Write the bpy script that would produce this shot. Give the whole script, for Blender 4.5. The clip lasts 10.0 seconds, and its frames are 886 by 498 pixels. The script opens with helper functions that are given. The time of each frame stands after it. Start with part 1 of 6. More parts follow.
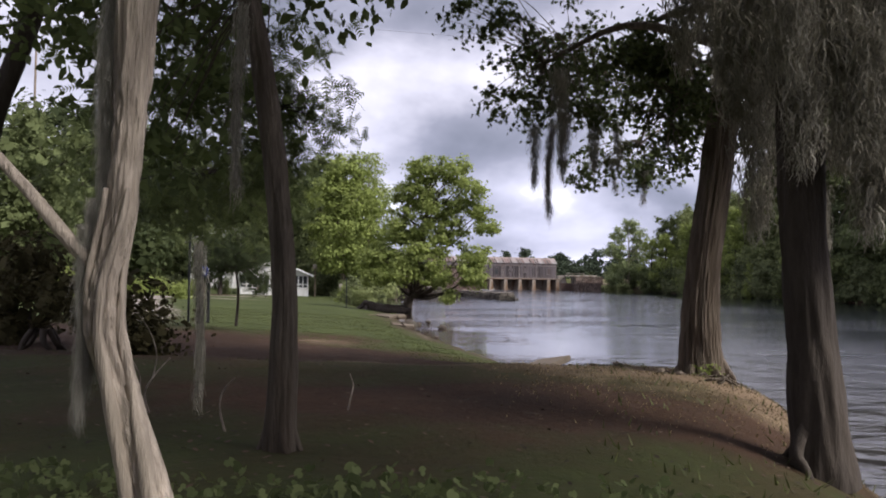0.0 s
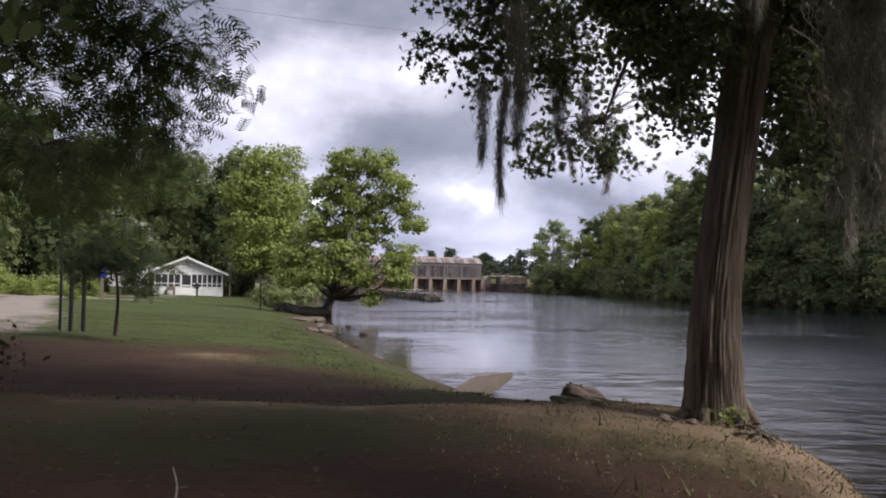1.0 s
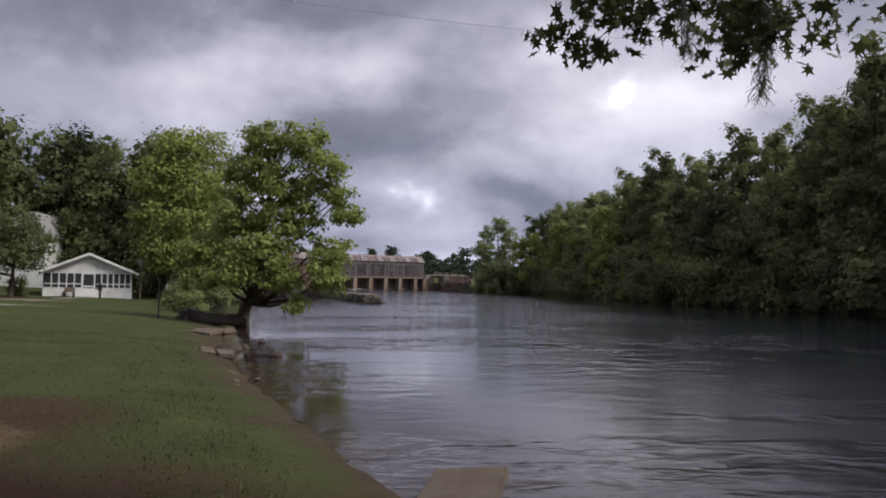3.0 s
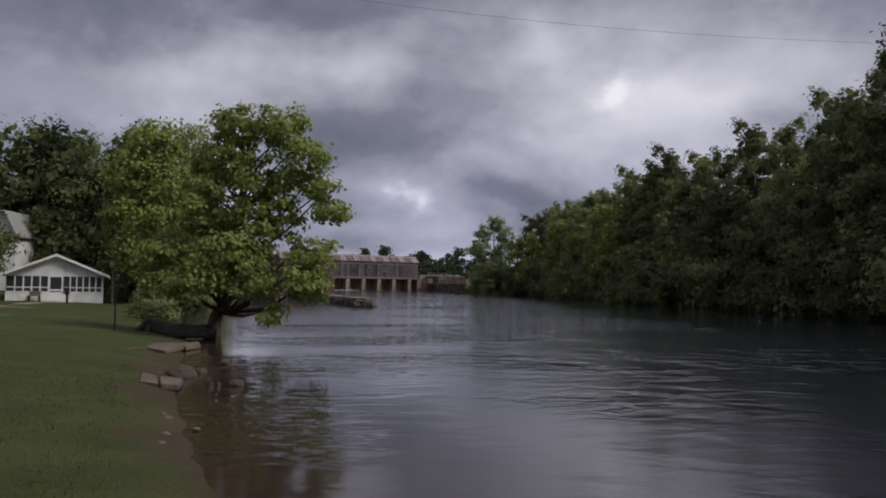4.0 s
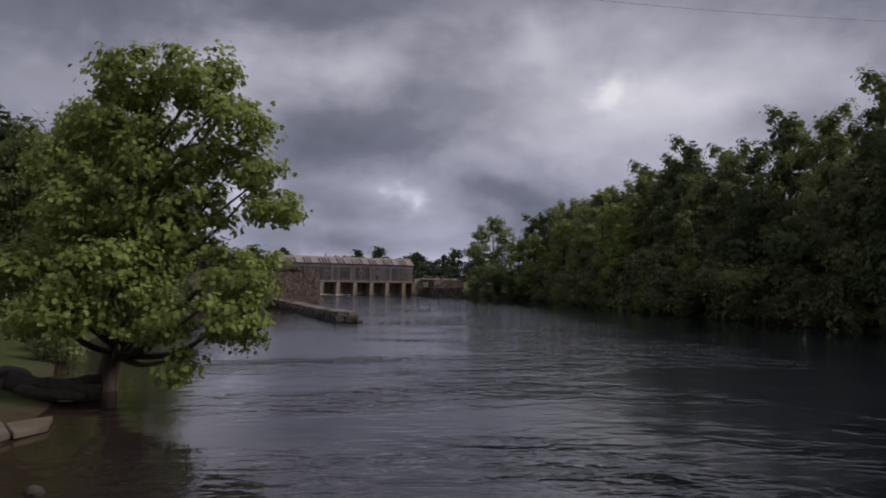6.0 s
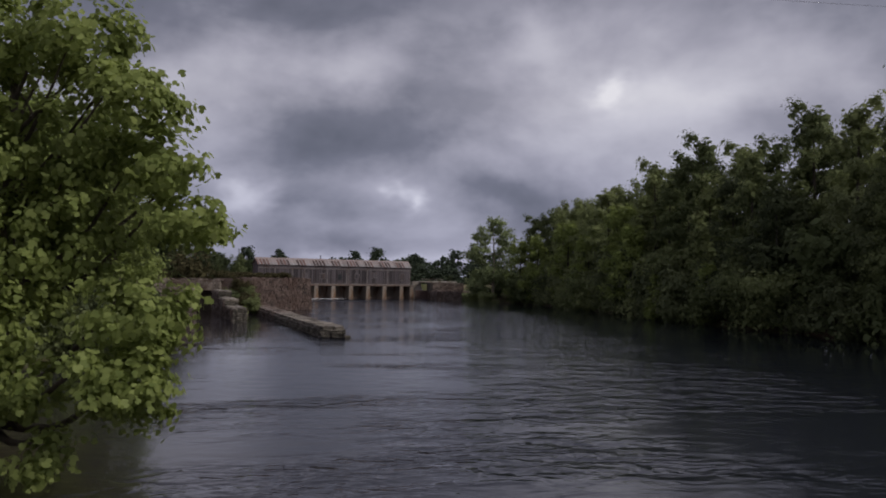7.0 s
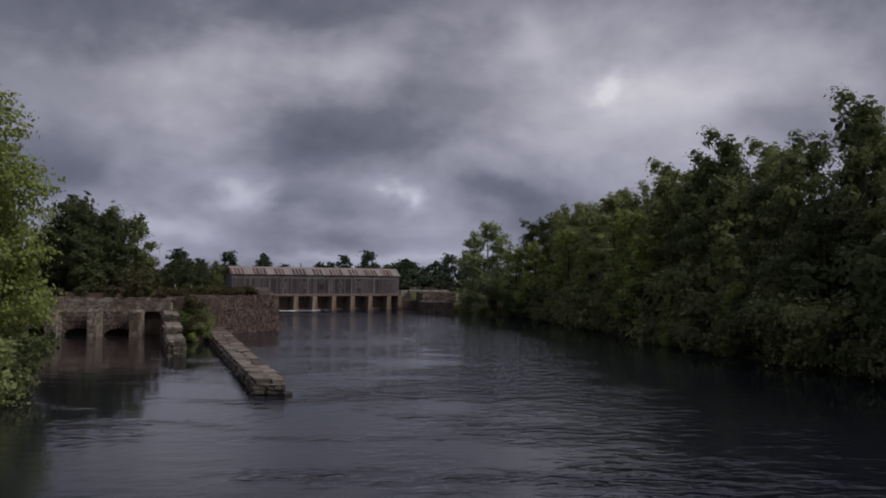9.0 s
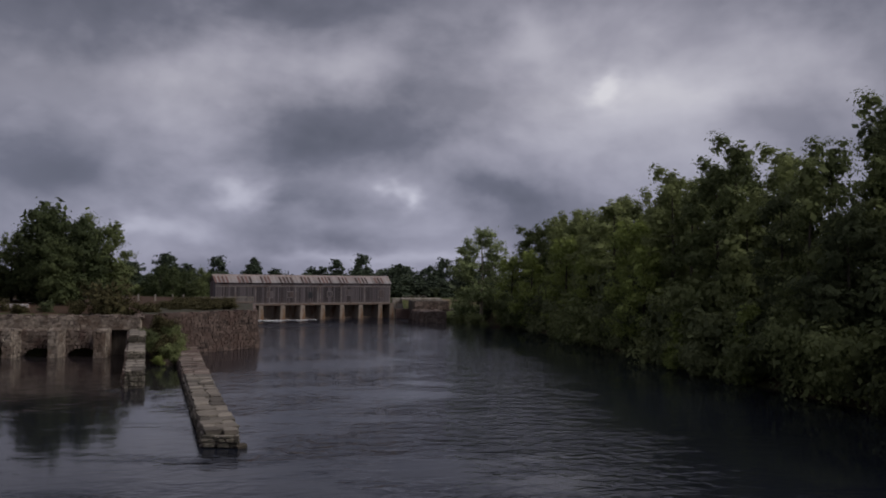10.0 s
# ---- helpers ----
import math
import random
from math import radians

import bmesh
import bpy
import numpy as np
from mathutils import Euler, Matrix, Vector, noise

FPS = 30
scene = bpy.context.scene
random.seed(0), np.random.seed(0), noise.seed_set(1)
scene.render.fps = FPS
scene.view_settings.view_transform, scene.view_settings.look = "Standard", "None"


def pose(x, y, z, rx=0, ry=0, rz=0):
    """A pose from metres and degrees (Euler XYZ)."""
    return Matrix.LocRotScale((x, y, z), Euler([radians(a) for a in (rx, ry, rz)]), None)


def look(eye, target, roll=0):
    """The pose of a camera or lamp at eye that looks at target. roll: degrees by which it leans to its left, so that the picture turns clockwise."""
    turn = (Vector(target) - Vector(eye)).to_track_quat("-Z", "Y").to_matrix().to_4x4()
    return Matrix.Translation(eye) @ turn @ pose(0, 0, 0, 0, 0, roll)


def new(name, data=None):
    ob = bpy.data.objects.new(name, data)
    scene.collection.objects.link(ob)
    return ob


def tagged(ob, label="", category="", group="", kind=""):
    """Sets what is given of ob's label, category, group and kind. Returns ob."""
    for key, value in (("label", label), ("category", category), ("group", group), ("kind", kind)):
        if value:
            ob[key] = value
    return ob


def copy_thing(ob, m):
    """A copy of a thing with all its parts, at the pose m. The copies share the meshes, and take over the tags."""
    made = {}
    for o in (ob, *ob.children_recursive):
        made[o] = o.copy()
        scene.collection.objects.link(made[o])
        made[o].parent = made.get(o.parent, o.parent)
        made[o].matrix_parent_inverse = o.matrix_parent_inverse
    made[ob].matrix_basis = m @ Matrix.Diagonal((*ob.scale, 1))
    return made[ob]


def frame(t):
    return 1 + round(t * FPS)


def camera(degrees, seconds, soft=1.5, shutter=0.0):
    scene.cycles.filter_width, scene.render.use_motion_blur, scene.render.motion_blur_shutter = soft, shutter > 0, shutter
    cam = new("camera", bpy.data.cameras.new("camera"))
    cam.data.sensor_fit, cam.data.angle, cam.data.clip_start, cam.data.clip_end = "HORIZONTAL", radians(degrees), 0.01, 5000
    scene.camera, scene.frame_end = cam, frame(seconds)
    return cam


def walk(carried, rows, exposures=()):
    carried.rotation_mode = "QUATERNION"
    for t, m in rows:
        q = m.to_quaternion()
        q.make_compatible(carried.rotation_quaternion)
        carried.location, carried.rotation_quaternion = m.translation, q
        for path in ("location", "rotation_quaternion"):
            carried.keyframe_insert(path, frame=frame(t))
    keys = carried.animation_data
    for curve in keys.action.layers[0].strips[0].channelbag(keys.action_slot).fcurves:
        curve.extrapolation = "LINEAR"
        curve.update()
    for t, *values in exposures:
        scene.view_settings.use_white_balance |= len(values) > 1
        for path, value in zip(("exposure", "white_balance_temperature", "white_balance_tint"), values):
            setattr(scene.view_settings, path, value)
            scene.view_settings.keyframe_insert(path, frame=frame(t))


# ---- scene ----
cam = camera(58.0, 10.0, soft=1.9)
PATH = [
    (0, (0.861, 1.337, 2.311), (0.81, 3.334, 2.393), 0.6),
    (0.5, (0.837, 2.988, 2.343), (0.843, 4.986, 2.424), 1.0),
    (1, (0.876, 4.714, 2.403), (1.013, 6.708, 2.486), 0.9),
    (1.5, (0.976, 6.643, 2.414), (1.205, 8.628, 2.497), 1.0),
    (2, (1.155, 8.66, 2.486), (1.422, 10.641, 2.567), 1.0),
    (2.5, (1.326, 10.805, 2.503), (1.602, 12.784, 2.585), 1.0),
    (4, (2.103, 18.352, 2.927), (2.401, 20.328, 3.008), 1.0),
    (4.5, (2.469, 21.169, 3.006), (2.771, 23.145, 3.087), 1.0),
    (5, (2.839, 24.217, 3.218), (3.145, 26.192, 3.298), 1.0),
    (5.5, (3.279, 27.506, 3.529), (3.588, 29.48, 3.611), 1.0),
    (7, (5.237, 37.952, 4.902), (5.546, 39.927, 4.982), 0.8),
    (7.5, (6.093, 41.522, 5.482), (6.404, 43.496, 5.56), 0.7),
    (8, (7.128, 45.12, 6.054), (7.439, 47.094, 6.131), 0.7),
    (8.5, (8.301, 48.797, 6.79), (8.612, 50.771, 6.866), 0.6),
    (9, (9.467, 52.469, 7.576), (9.78, 54.443, 7.652), 0.6),
    (9.5, (10.454, 56.165, 8.547), (10.773, 58.138, 8.622), 0.5),
    (10, (11.591, 59.171, 9.557), (11.91, 61.144, 9.632), 0.6),
]
EXPOSURES = [(0.0, 1.15), (1.0, 1.11), (2.0, 0.86), (2.7, 0.60), (4.0, 0.04), (5.5, -0.13), (7.0, -0.13), (8.5, -0.26), (10.0, -0.32)]
walk(cam, [(t, look(eye, target, roll)) for t, eye, target, roll in PATH], EXPOSURES)


# ---- light ----
def node(tree, kind, **values):
    """A node with its sockets or settings set by name."""
    n = tree.nodes.new(kind)
    for key, value in values.items():
        if key == "operation":
            n.operation = value
        elif key == "blend":
            n.blend_type = value
        elif key == "kind":
            n.noise_dimensions = value
        else:
            n.inputs[key.replace("_", " ")].default_value = value
    return n


def calc(tree, operation, a, b=0.0, c=0.0):
    n = tree.nodes.new("ShaderNodeMath")
    n.operation = operation
    for slot, v in zip(n.inputs, (a, b, c)):
        if isinstance(v, (int, float)):
            slot.default_value = v
        else:
            tree.links.new(v, slot)
    return n.outputs[0]


def ramp(tree, value, stops):
    n = tree.nodes.new("ShaderNodeValToRGB")
    e = n.color_ramp.elements
    while len(e) < len(stops):
        e.new(0.5)
    for el, (at, col) in zip(e, stops):
        el.position = at
        el.color = (*col, 1) if len(col) == 3 else col
    tree.links.new(value, n.inputs[0])
    return n.outputs[0]


SUN_ELEVATION, SUN_AZIMUTH = 45.0, 118.0      # behind thin cloud, over the right bank

world = bpy.data.worlds.new("overcast_sky")
scene.world = world
world.use_nodes = True
wt = world.node_tree
wt.nodes.clear()
sky = wt.nodes.new("ShaderNodeTexSky")
sky.sky_type, sky.sun_disc = "NISHITA", False
sky.sun_elevation, sky.sun_rotation = radians(SUN_ELEVATION), radians(SUN_AZIMUTH)
coord = wt.nodes.new("ShaderNodeTexCoord").outputs["Generated"]
sep = wt.nodes.new("ShaderNodeSeparateXYZ")
wt.links.new(coord, sep.inputs[0])
sx, sy, sz = sep.outputs
azim = calc(wt, "ARCTAN2", sx, sy)
elev = calc(wt, "ARCSINE", sz)


puffy = wt.nodes.new("ShaderNodeCombineXYZ")
wt.links.new(azim, puffy.inputs[0])
wt.links.new(calc(wt, "MULTIPLY", elev, 1.5), puffy.inputs[1])


def cloud_noise(scale, detail, rough, offset, warp=0.0):
    mp = wt.nodes.new("ShaderNodeMapping")
    mp.inputs["Location"].default_value = offset
    wt.links.new(puffy.outputs[0], mp.inputs[0])
    n = node(wt, "ShaderNodeTexNoise", Scale=scale, Detail=detail, Roughness=rough, Distortion=warp)
    wt.links.new(mp.outputs[0], n.inputs["Vector"])
    return n.outputs[0]


# cloud masses: azimuth, elevation, half width, half height (degrees), how much lighter or darker
CLOUDS = [
    (-3, 20.5, 22, 3.2, -0.32), (22, 18, 7, 3, 0.20), (33, 18.6, 6, 1.5, -0.10), (-13, 12.2, 9, 3.8, 0.20), (1, 14.8, 6, 1.8, 0.13), (1.5, 10.3, 8.5, 2.6, -0.34),
    (18, 10.5, 9, 3.6, 0.20), (29, 13, 9, 1.6, 0.18), (20.7, 13.3, 1.3, 1.2, 0.24), (5.3, 6.2, 1.0, 0.7, 0.32), (-4.6, 6.0, 2.2, 0.9, 0.38), (13, 6.2, 3.5, 1.6, -0.26),
    (1, 5.4, 4, 1.0, -0.14), (-15, 6.0, 7, 1.8, -0.16), (-11, 2.9, 5, 0.8, 0.24), (2, 2.8, 8, 1.0, -0.16), (2, 1.4, 14, 0.5, 0.14), (-5, 13, 4, 3, 0.07), (26, 6.0, 6, 2.5, 0.10), (-17, 16, 8, 4, -0.14),
]
shape = calc(wt, "ADD", calc(wt, "MULTIPLY", calc(wt, "SUBTRACT", cloud_noise(2.6, 5, 0.5, (3.1, 1.7, 0.0), 0.3), 0.5), 0.26), 0.50)
billow = calc(wt, "SMOOTH_MIN", calc(wt, "MAXIMUM", calc(wt, "MULTIPLY", calc(wt, "SUBTRACT", cloud_noise(5.0, 5, 0.5, (9.4, 4.2, 0.0), 0.15), 0.40), 4.0), 0.0), 1.0, 0.3)
shape = calc(wt, "ADD", shape, calc(wt, "MULTIPLY", calc(wt, "SUBTRACT", billow, 0.5), 0.26))
shape = calc(wt, "ADD", shape, calc(wt, "MULTIPLY", calc(wt, "SUBTRACT", cloud_noise(13.0, 3.5, 0.5, (2.4, 8.1, 0.0), 0.15), 0.5), 0.12))
edge_a = calc(wt, "MULTIPLY", calc(wt, "SUBTRACT", cloud_noise(7.0, 4, 0.52, (1.4, 7.7, 0.0)), 0.5), 0.20)
edge_b = calc(wt, "MULTIPLY", calc(wt, "SUBTRACT", cloud_noise(8.0, 4, 0.52, (5.5, 2.2, 3.0)), 0.5), 0.085)
az2, el2 = calc(wt, "ADD", azim, edge_a), calc(wt, "ADD", elev, edge_b)
for a, e, w, h, amount in CLOUDS:
    du = calc(wt, "DIVIDE", calc(wt, "SUBTRACT", az2, radians(a)), radians(w))
    dv = calc(wt, "DIVIDE", calc(wt, "SUBTRACT", el2, radians(e)), radians(h))
    r2 = calc(wt, "ADD", calc(wt, "MULTIPLY", du, du), calc(wt, "MULTIPLY", dv, dv))
    shape = calc(wt, "ADD", shape, calc(wt, "MULTIPLY", calc(wt, "EXPONENT", calc(wt, "MULTIPLY", r2, -1.0)), amount))
cloud_colour = ramp(wt, shape, [(0.0, (0.095, 0.101, 0.134)), (0.3, (0.190, 0.192, 0.248)), (0.55, (0.402, 0.392, 0.472)), (0.8, (0.62, 0.607, 0.69)), (1.0, (0.86, 0.845, 0.90))])
blue = wt.nodes.new("ShaderNodeMix")
blue.data_type = "RGBA"
blue.inputs[0].default_value = 0.94
thin = wt.nodes.new("ShaderNodeMix")
thin.data_type, thin.blend_type = "RGBA", "MULTIPLY"
thin.inputs[0].default_value = 1.0
wt.links.new(sky.outputs[0], thin.inputs[6])
thin.inputs[7].default_value = (0.08, 0.08, 0.08, 1)
wt.links.new(thin.outputs[2], blue.inputs[6])
cool = wt.nodes.new("ShaderNodeMix")
cool.data_type, cool.blend_type = "RGBA", "MULTIPLY"
wt.links.new(ramp(wt, elev, [(0.04, (1, 1, 1)), (0.22, (0, 0, 0))]), cool.inputs[0])
wt.links.new(cloud_colour, cool.inputs[6])
cool.inputs[7].default_value = (0.93, 0.96, 1.06, 1)
wt.links.new(cool.outputs[2], blue.inputs[7])
bg = wt.nodes.new("ShaderNodeBackground")
bg.inputs["Strength"].default_value = 1.0
wt.links.new(blue.outputs[2], bg.inputs["Color"])
wt.links.new(bg.outputs[0], wt.nodes.new("ShaderNodeOutputWorld").inputs["Surface"])

sun = new("sun", bpy.data.lights.new("sun", "SUN"))
sun.data.energy, sun.data.angle, sun.data.color = 2.2, radians(22), (1.0, 0.97, 0.93)
d = Vector((math.sin(radians(SUN_AZIMUTH)) * math.cos(radians(SUN_ELEVATION)), math.cos(radians(SUN_AZIMUTH)) * math.cos(radians(SUN_ELEVATION)), math.sin(radians(SUN_ELEVATION))))
sun.matrix_world = look(d * 200, (0, 0, 0))


# ---- materials ----
def material(name, dark, light, scale=4.0, fine=40.0, rough=0.8, bump=0.3, bump_scale=None, metal=0.0, stretch=(1, 1, 1), stain=None, stain_scale=0.8, spec=0.4, random=0.0, leafy=0.0, island=0.0):
    """Two-scale grain between two colours, an optional stain colour in patches, relief, and a shift from piece to piece."""
    m = bpy.data.materials.new(name)
    m.use_nodes = True
    t = m.node_tree
    b = t.nodes["Principled BSDF"]
    tc = t.nodes.new("ShaderNodeTexCoord")
    mp = t.nodes.new("ShaderNodeMapping")
    mp.inputs["Scale"].default_value = stretch
    t.links.new(tc.outputs["Object"], mp.inputs[0])
    big = node(t, "ShaderNodeTexNoise", Scale=scale, Detail=5.0, Roughness=0.6)
    small = node(t, "ShaderNodeTexNoise", Scale=fine, Detail=4.0, Roughness=0.7)
    for n in (big, small):
        t.links.new(mp.outputs[0], n.inputs["Vector"])
    v = calc(t, "ADD", calc(t, "MULTIPLY", big.outputs[0], 0.6), calc(t, "MULTIPLY", small.outputs[0], 0.4))
    if random:
        info = t.nodes.new("ShaderNodeObjectInfo")
        v = calc(t, "ADD", v, calc(t, "MULTIPLY", calc(t, "SUBTRACT", info.outputs["Random"], 0.5), random))
    if island:
        geo = t.nodes.new("ShaderNodeNewGeometry")
        v = calc(t, "ADD", v, calc(t, "MULTIPLY", calc(t, "SUBTRACT", geo.outputs["Random Per Island"], 0.5), island))
    col = ramp(t, v, [(0.28, dark), (0.72, light)])
    if stain:
        patch = node(t, "ShaderNodeTexNoise", Scale=stain_scale, Detail=6.0, Roughness=0.65)
        t.links.new(mp.outputs[0], patch.inputs["Vector"])
        mix = t.nodes.new("ShaderNodeMix")
        mix.data_type = "RGBA"
        t.links.new(ramp(t, patch.outputs[0], [(0.48, (0, 0, 0)), (0.62, (1, 1, 1))]), mix.inputs[0])
        t.links.new(col, mix.inputs[6])
        mix.inputs[7].default_value = (*stain, 1)
        col = mix.outputs[2]
    t.links.new(col, b.inputs["Base Color"])
    b.inputs["Roughness"].default_value, b.inputs["Metallic"].default_value = rough, metal
    b.inputs["Specular IOR Level"].default_value = spec
    if bump:
        relief = node(t, "ShaderNodeTexNoise", Scale=bump_scale or fine * 0.6, Detail=5.0, Roughness=0.65)
        t.links.new(mp.outputs[0], relief.inputs["Vector"])
        bp = node(t, "ShaderNodeBump", Strength=bump, Distance=0.05)
        t.links.new(relief.outputs[0], bp.inputs["Height"])
        t.links.new(bp.outputs[0], b.inputs["Normal"])
    if leafy:
        tr = t.nodes.new("ShaderNodeBsdfTranslucent")
        t.links.new(col, tr.inputs["Color"])
        mx = t.nodes.new("ShaderNodeMixShader")
        mx.inputs[0].default_value = leafy
        t.links.new(b.outputs[0], mx.inputs[1])
        t.links.new(tr.outputs[0], mx.inputs[2])
        t.links.new(mx.outputs[0], t.nodes["Material Output"].inputs["Surface"])
    return m


LEAF_BRIGHT = material("leaf_bright", (0.172, 0.212, 0.060), (0.385, 0.435, 0.142), 0.5, 3, 0.6, 0, leafy=0.52, island=0.30, spec=0.15)
LEAF_MID = material("leaf_mid", (0.115, 0.138, 0.060), (0.270, 0.300, 0.130), 0.3, 2, 0.7, 0, leafy=0.42, island=0.26, random=0.7, spec=0.08)
LEAF_DARK = material("leaf_dark", (0.082, 0.098, 0.050), (0.190, 0.212, 0.100), 0.3, 2, 0.7, 0, leafy=0.42, island=0.26, random=0.7, spec=0.08)
LEAF_OAK = material("leaf_oak", (0.050, 0.064, 0.026), (0.135, 0.165, 0.062), 0.5, 4, 0.6, 0, leafy=0.42, island=0.5, spec=0.3)
LEAF_SHADE = material("leaf_shade", (0.068, 0.085, 0.040), (0.160, 0.186, 0.080), 0.3, 2, 0.7, 0, leafy=0.42, island=0.26, random=0.7, spec=0.08)
LEAF_BRUSH = material("leaf_brush", (0.045, 0.040, 0.020), (0.125, 0.110, 0.055), 0.3, 2, 0.8, 0, leafy=0.3, island=0.5, spec=0.05)
LEAF_GREEN = material("leaf_green", (0.150, 0.185, 0.052), (0.350, 0.405, 0.125), 0.3, 2, 0.7, 0, leafy=0.42, island=0.4, spec=0.1)
LEAF_WALNUT = material("leaf_walnut", (0.082, 0.105, 0.040), (0.205, 0.248, 0.090), 0.4, 3, 0.6, 0, leafy=0.48, island=0.4, spec=0.15)
LEAF_PALE = material("leaf_pale", (0.13, 0.165, 0.075), (0.345, 0.39, 0.185), 0.3, 2, 0.7, 0, leafy=0.3, island=0.4, spec=0.1)
# far leaves: distance haze is put into the colour, lifted and bluish
LEAF_HAZE = material("leaf_haze", (0.042, 0.056, 0.038), (0.09, 0.112, 0.07), 0.1, 0.6, 0.7, 0, leafy=0.25, island=0.5, spec=0.1)
BARK = material("bark", (0.016, 0.012, 0.009), (0.31, 0.245, 0.19), 9, 42, 0.9, 1.0, 20, stretch=(1, 1, 0.07), stain=(0.12, 0.09, 0.065), stain_scale=1.6)
BARK_PALE = material("bark_pale", (0.040, 0.028, 0.020), (0.66, 0.55, 0.45), 7, 30, 0.9, 1.0, 14, stretch=(1, 1, 0.1), stain=(0.24, 0.20, 0.15), stain_scale=2.0)
BARK_DARK = material("bark_dark", (0.026, 0.020, 0.016), (0.095, 0.075, 0.060), 3, 18, 0.95, 0.8, 9, stretch=(1, 1, 0.2))
BARK_BROWN = material("bark_brown", (0.040, 0.031, 0.024), (0.20, 0.160, 0.122), 6, 36, 0.9, 1.0, 24, stretch=(1, 1, 0.15), stain=(0.075, 0.055, 0.038), stain_scale=2.2)
MOSS = material("spanish_moss", (0.18, 0.165, 0.132), (0.42, 0.385, 0.315), 3, 30, 0.95, 0, leafy=0.25, island=0.4)
ROCK = material("rock", (0.027, 0.021, 0.016), (0.10, 0.078, 0.058), 2, 18, 0.85, 0.6, 8, stain=(0.05, 0.045, 0.03), stain_scale=1.5)
STONE = material("stone", (0.082, 0.068, 0.057), (0.275, 0.235, 0.195), 1.2, 12, 0.9, 0.7, 7, stain=(0.07, 0.065, 0.045), stain_scale=0.9, random=0.5)
STONE_JOINED = material("stone_joined", (0.078, 0.058, 0.048), (0.25, 0.195, 0.163), 1.2, 9, 0.9, 0.7, 5, stain=(0.105, 0.066, 0.054), stain_scale=0.35, island=0.4)
STONE_PALE = material("stone_pale", (0.13, 0.102, 0.084), (0.38, 0.315, 0.26), 1.2, 9, 0.9, 0.7, 5, stain=(0.15, 0.105, 0.08), stain_scale=0.35, island=0.4)
MORTAR = material("mortar", (0.05, 0.042, 0.036), (0.13, 0.11, 0.095), 2, 14, 0.95, 0.5, 8, stain=(0.06, 0.05, 0.03), stain_scale=0.5)
CONCRETE = material("concrete", (0.22, 0.195, 0.165), (0.42, 0.38, 0.33), 1.5, 20, 0.85, 0.35, 14, stain=(0.19, 0.15, 0.11), stain_scale=0.7, random=0.2)
CONCRETE_RUST = material("stained_concrete", (0.095, 0.070, 0.058), (0.25, 0.192, 0.16), 0.8, 8, 0.9, 0.4, 8, stretch=(1, 1, 0.3), stain=(0.17, 0.105, 0.075), stain_scale=0.6, random=0.2)
WOOD_GREY = material("weathered_boards", (0.036, 0.029, 0.032), (0.130, 0.110, 0.118), 0.6, 9, 0.9, 0.4, 8, stretch=(3, 3, 0.12), stain=(0.085, 0.060, 0.056), stain_scale=0.25, random=0.5)
TRIM_GREY = material("weathered_trim", (0.13, 0.112, 0.110), (0.27, 0.24, 0.235), 1.0, 12, 0.9, 0.3, 8, stain=(0.12, 0.085, 0.07), stain_scale=0.5)
PIER = material("pier_concrete", (0.16, 0.128, 0.105), (0.36, 0.305, 0.262), 0.8, 9, 0.9, 0.4, 8, stretch=(1, 1, 0.35), stain=(0.16, 0.09, 0.05), stain_scale=0.5, random=0.3)
ROOF_TIN = material("rusty_tin", (0.050, 0.028, 0.025), (0.150, 0.080, 0.070), 0.5, 6, 0.6, 0.2, 8, stretch=(1, 0.5, 1), stain=(0.25, 0.10, 0.06), stain_scale=0.5, random=0.9)
STONE_RED = material("stone_red", (0.044, 0.030, 0.026), (0.165, 0.116, 0.097), 1.2, 9, 0.9, 0.7, 5, stain=(0.09, 0.056, 0.046), stain_scale=0.35, island=0.45)
ROOF_PALE = material("pale_tin", (0.17, 0.15, 0.148), (0.33, 0.30, 0.298), 0.6, 6, 0.55, 0.2, 8, stain=(0.30, 0.19, 0.15), stain_scale=0.6, random=0.4)
WHITE = material("white_paint", (0.66, 0.65, 0.63), (0.82, 0.81, 0.80), 1.2, 16, 0.6, 0.08, stain=(0.62, 0.60, 0.56), stain_scale=0.9)
# dark insect screen; also stands in for shade in open bays and rooms
SCREEN_SHADE = material("screen_and_room_shade", (0.018, 0.019, 0.022), (0.04, 0.042, 0.046), 3, 30, 0.35, 0.1)
SHINGLE = material("grey_shingle", (0.20, 0.195, 0.19), (0.36, 0.35, 0.34), 1.5, 14, 0.85, 0.3)
CABLE = material("grey_cable", (0.10, 0.10, 0.11), (0.16, 0.16, 0.17), 4, 30, 0.6, 0)
# black metal; also the sheet that stands in for shade behind the arches
BLACK = material("black_metal_and_shade", (0.012, 0.012, 0.013), (0.03, 0.03, 0.032), 4, 30, 0.5, 0.1)
BLUE = material("blue_sign", (0.02, 0.035, 0.30), (0.035, 0.06, 0.42), 4, 30, 0.4, 0.05)
WOOD = material("old_wood", (0.10, 0.075, 0.055), (0.28, 0.22, 0.17), 2, 22, 0.85, 0.6, 14, stretch=(4, 4, 0.4))
SLAB = material("slab_concrete", (0.08, 0.062, 0.045), (0.185, 0.147, 0.108), 1.5, 20, 0.9, 0.35, 14, stain=(0.11, 0.08, 0.055), stain_scale=0.9)
DRIFT = material("driftwood", (0.022, 0.016, 0.013), (0.125, 0.092, 0.072), 3, 18, 0.9, 0.9, 10, stretch=(1, 1, 1))
GRASS = material("grass_blade", (0.056, 0.066, 0.020), (0.112, 0.126, 0.040), 0.6, 5, 0.7, 0, leafy=0.25, island=0.6)
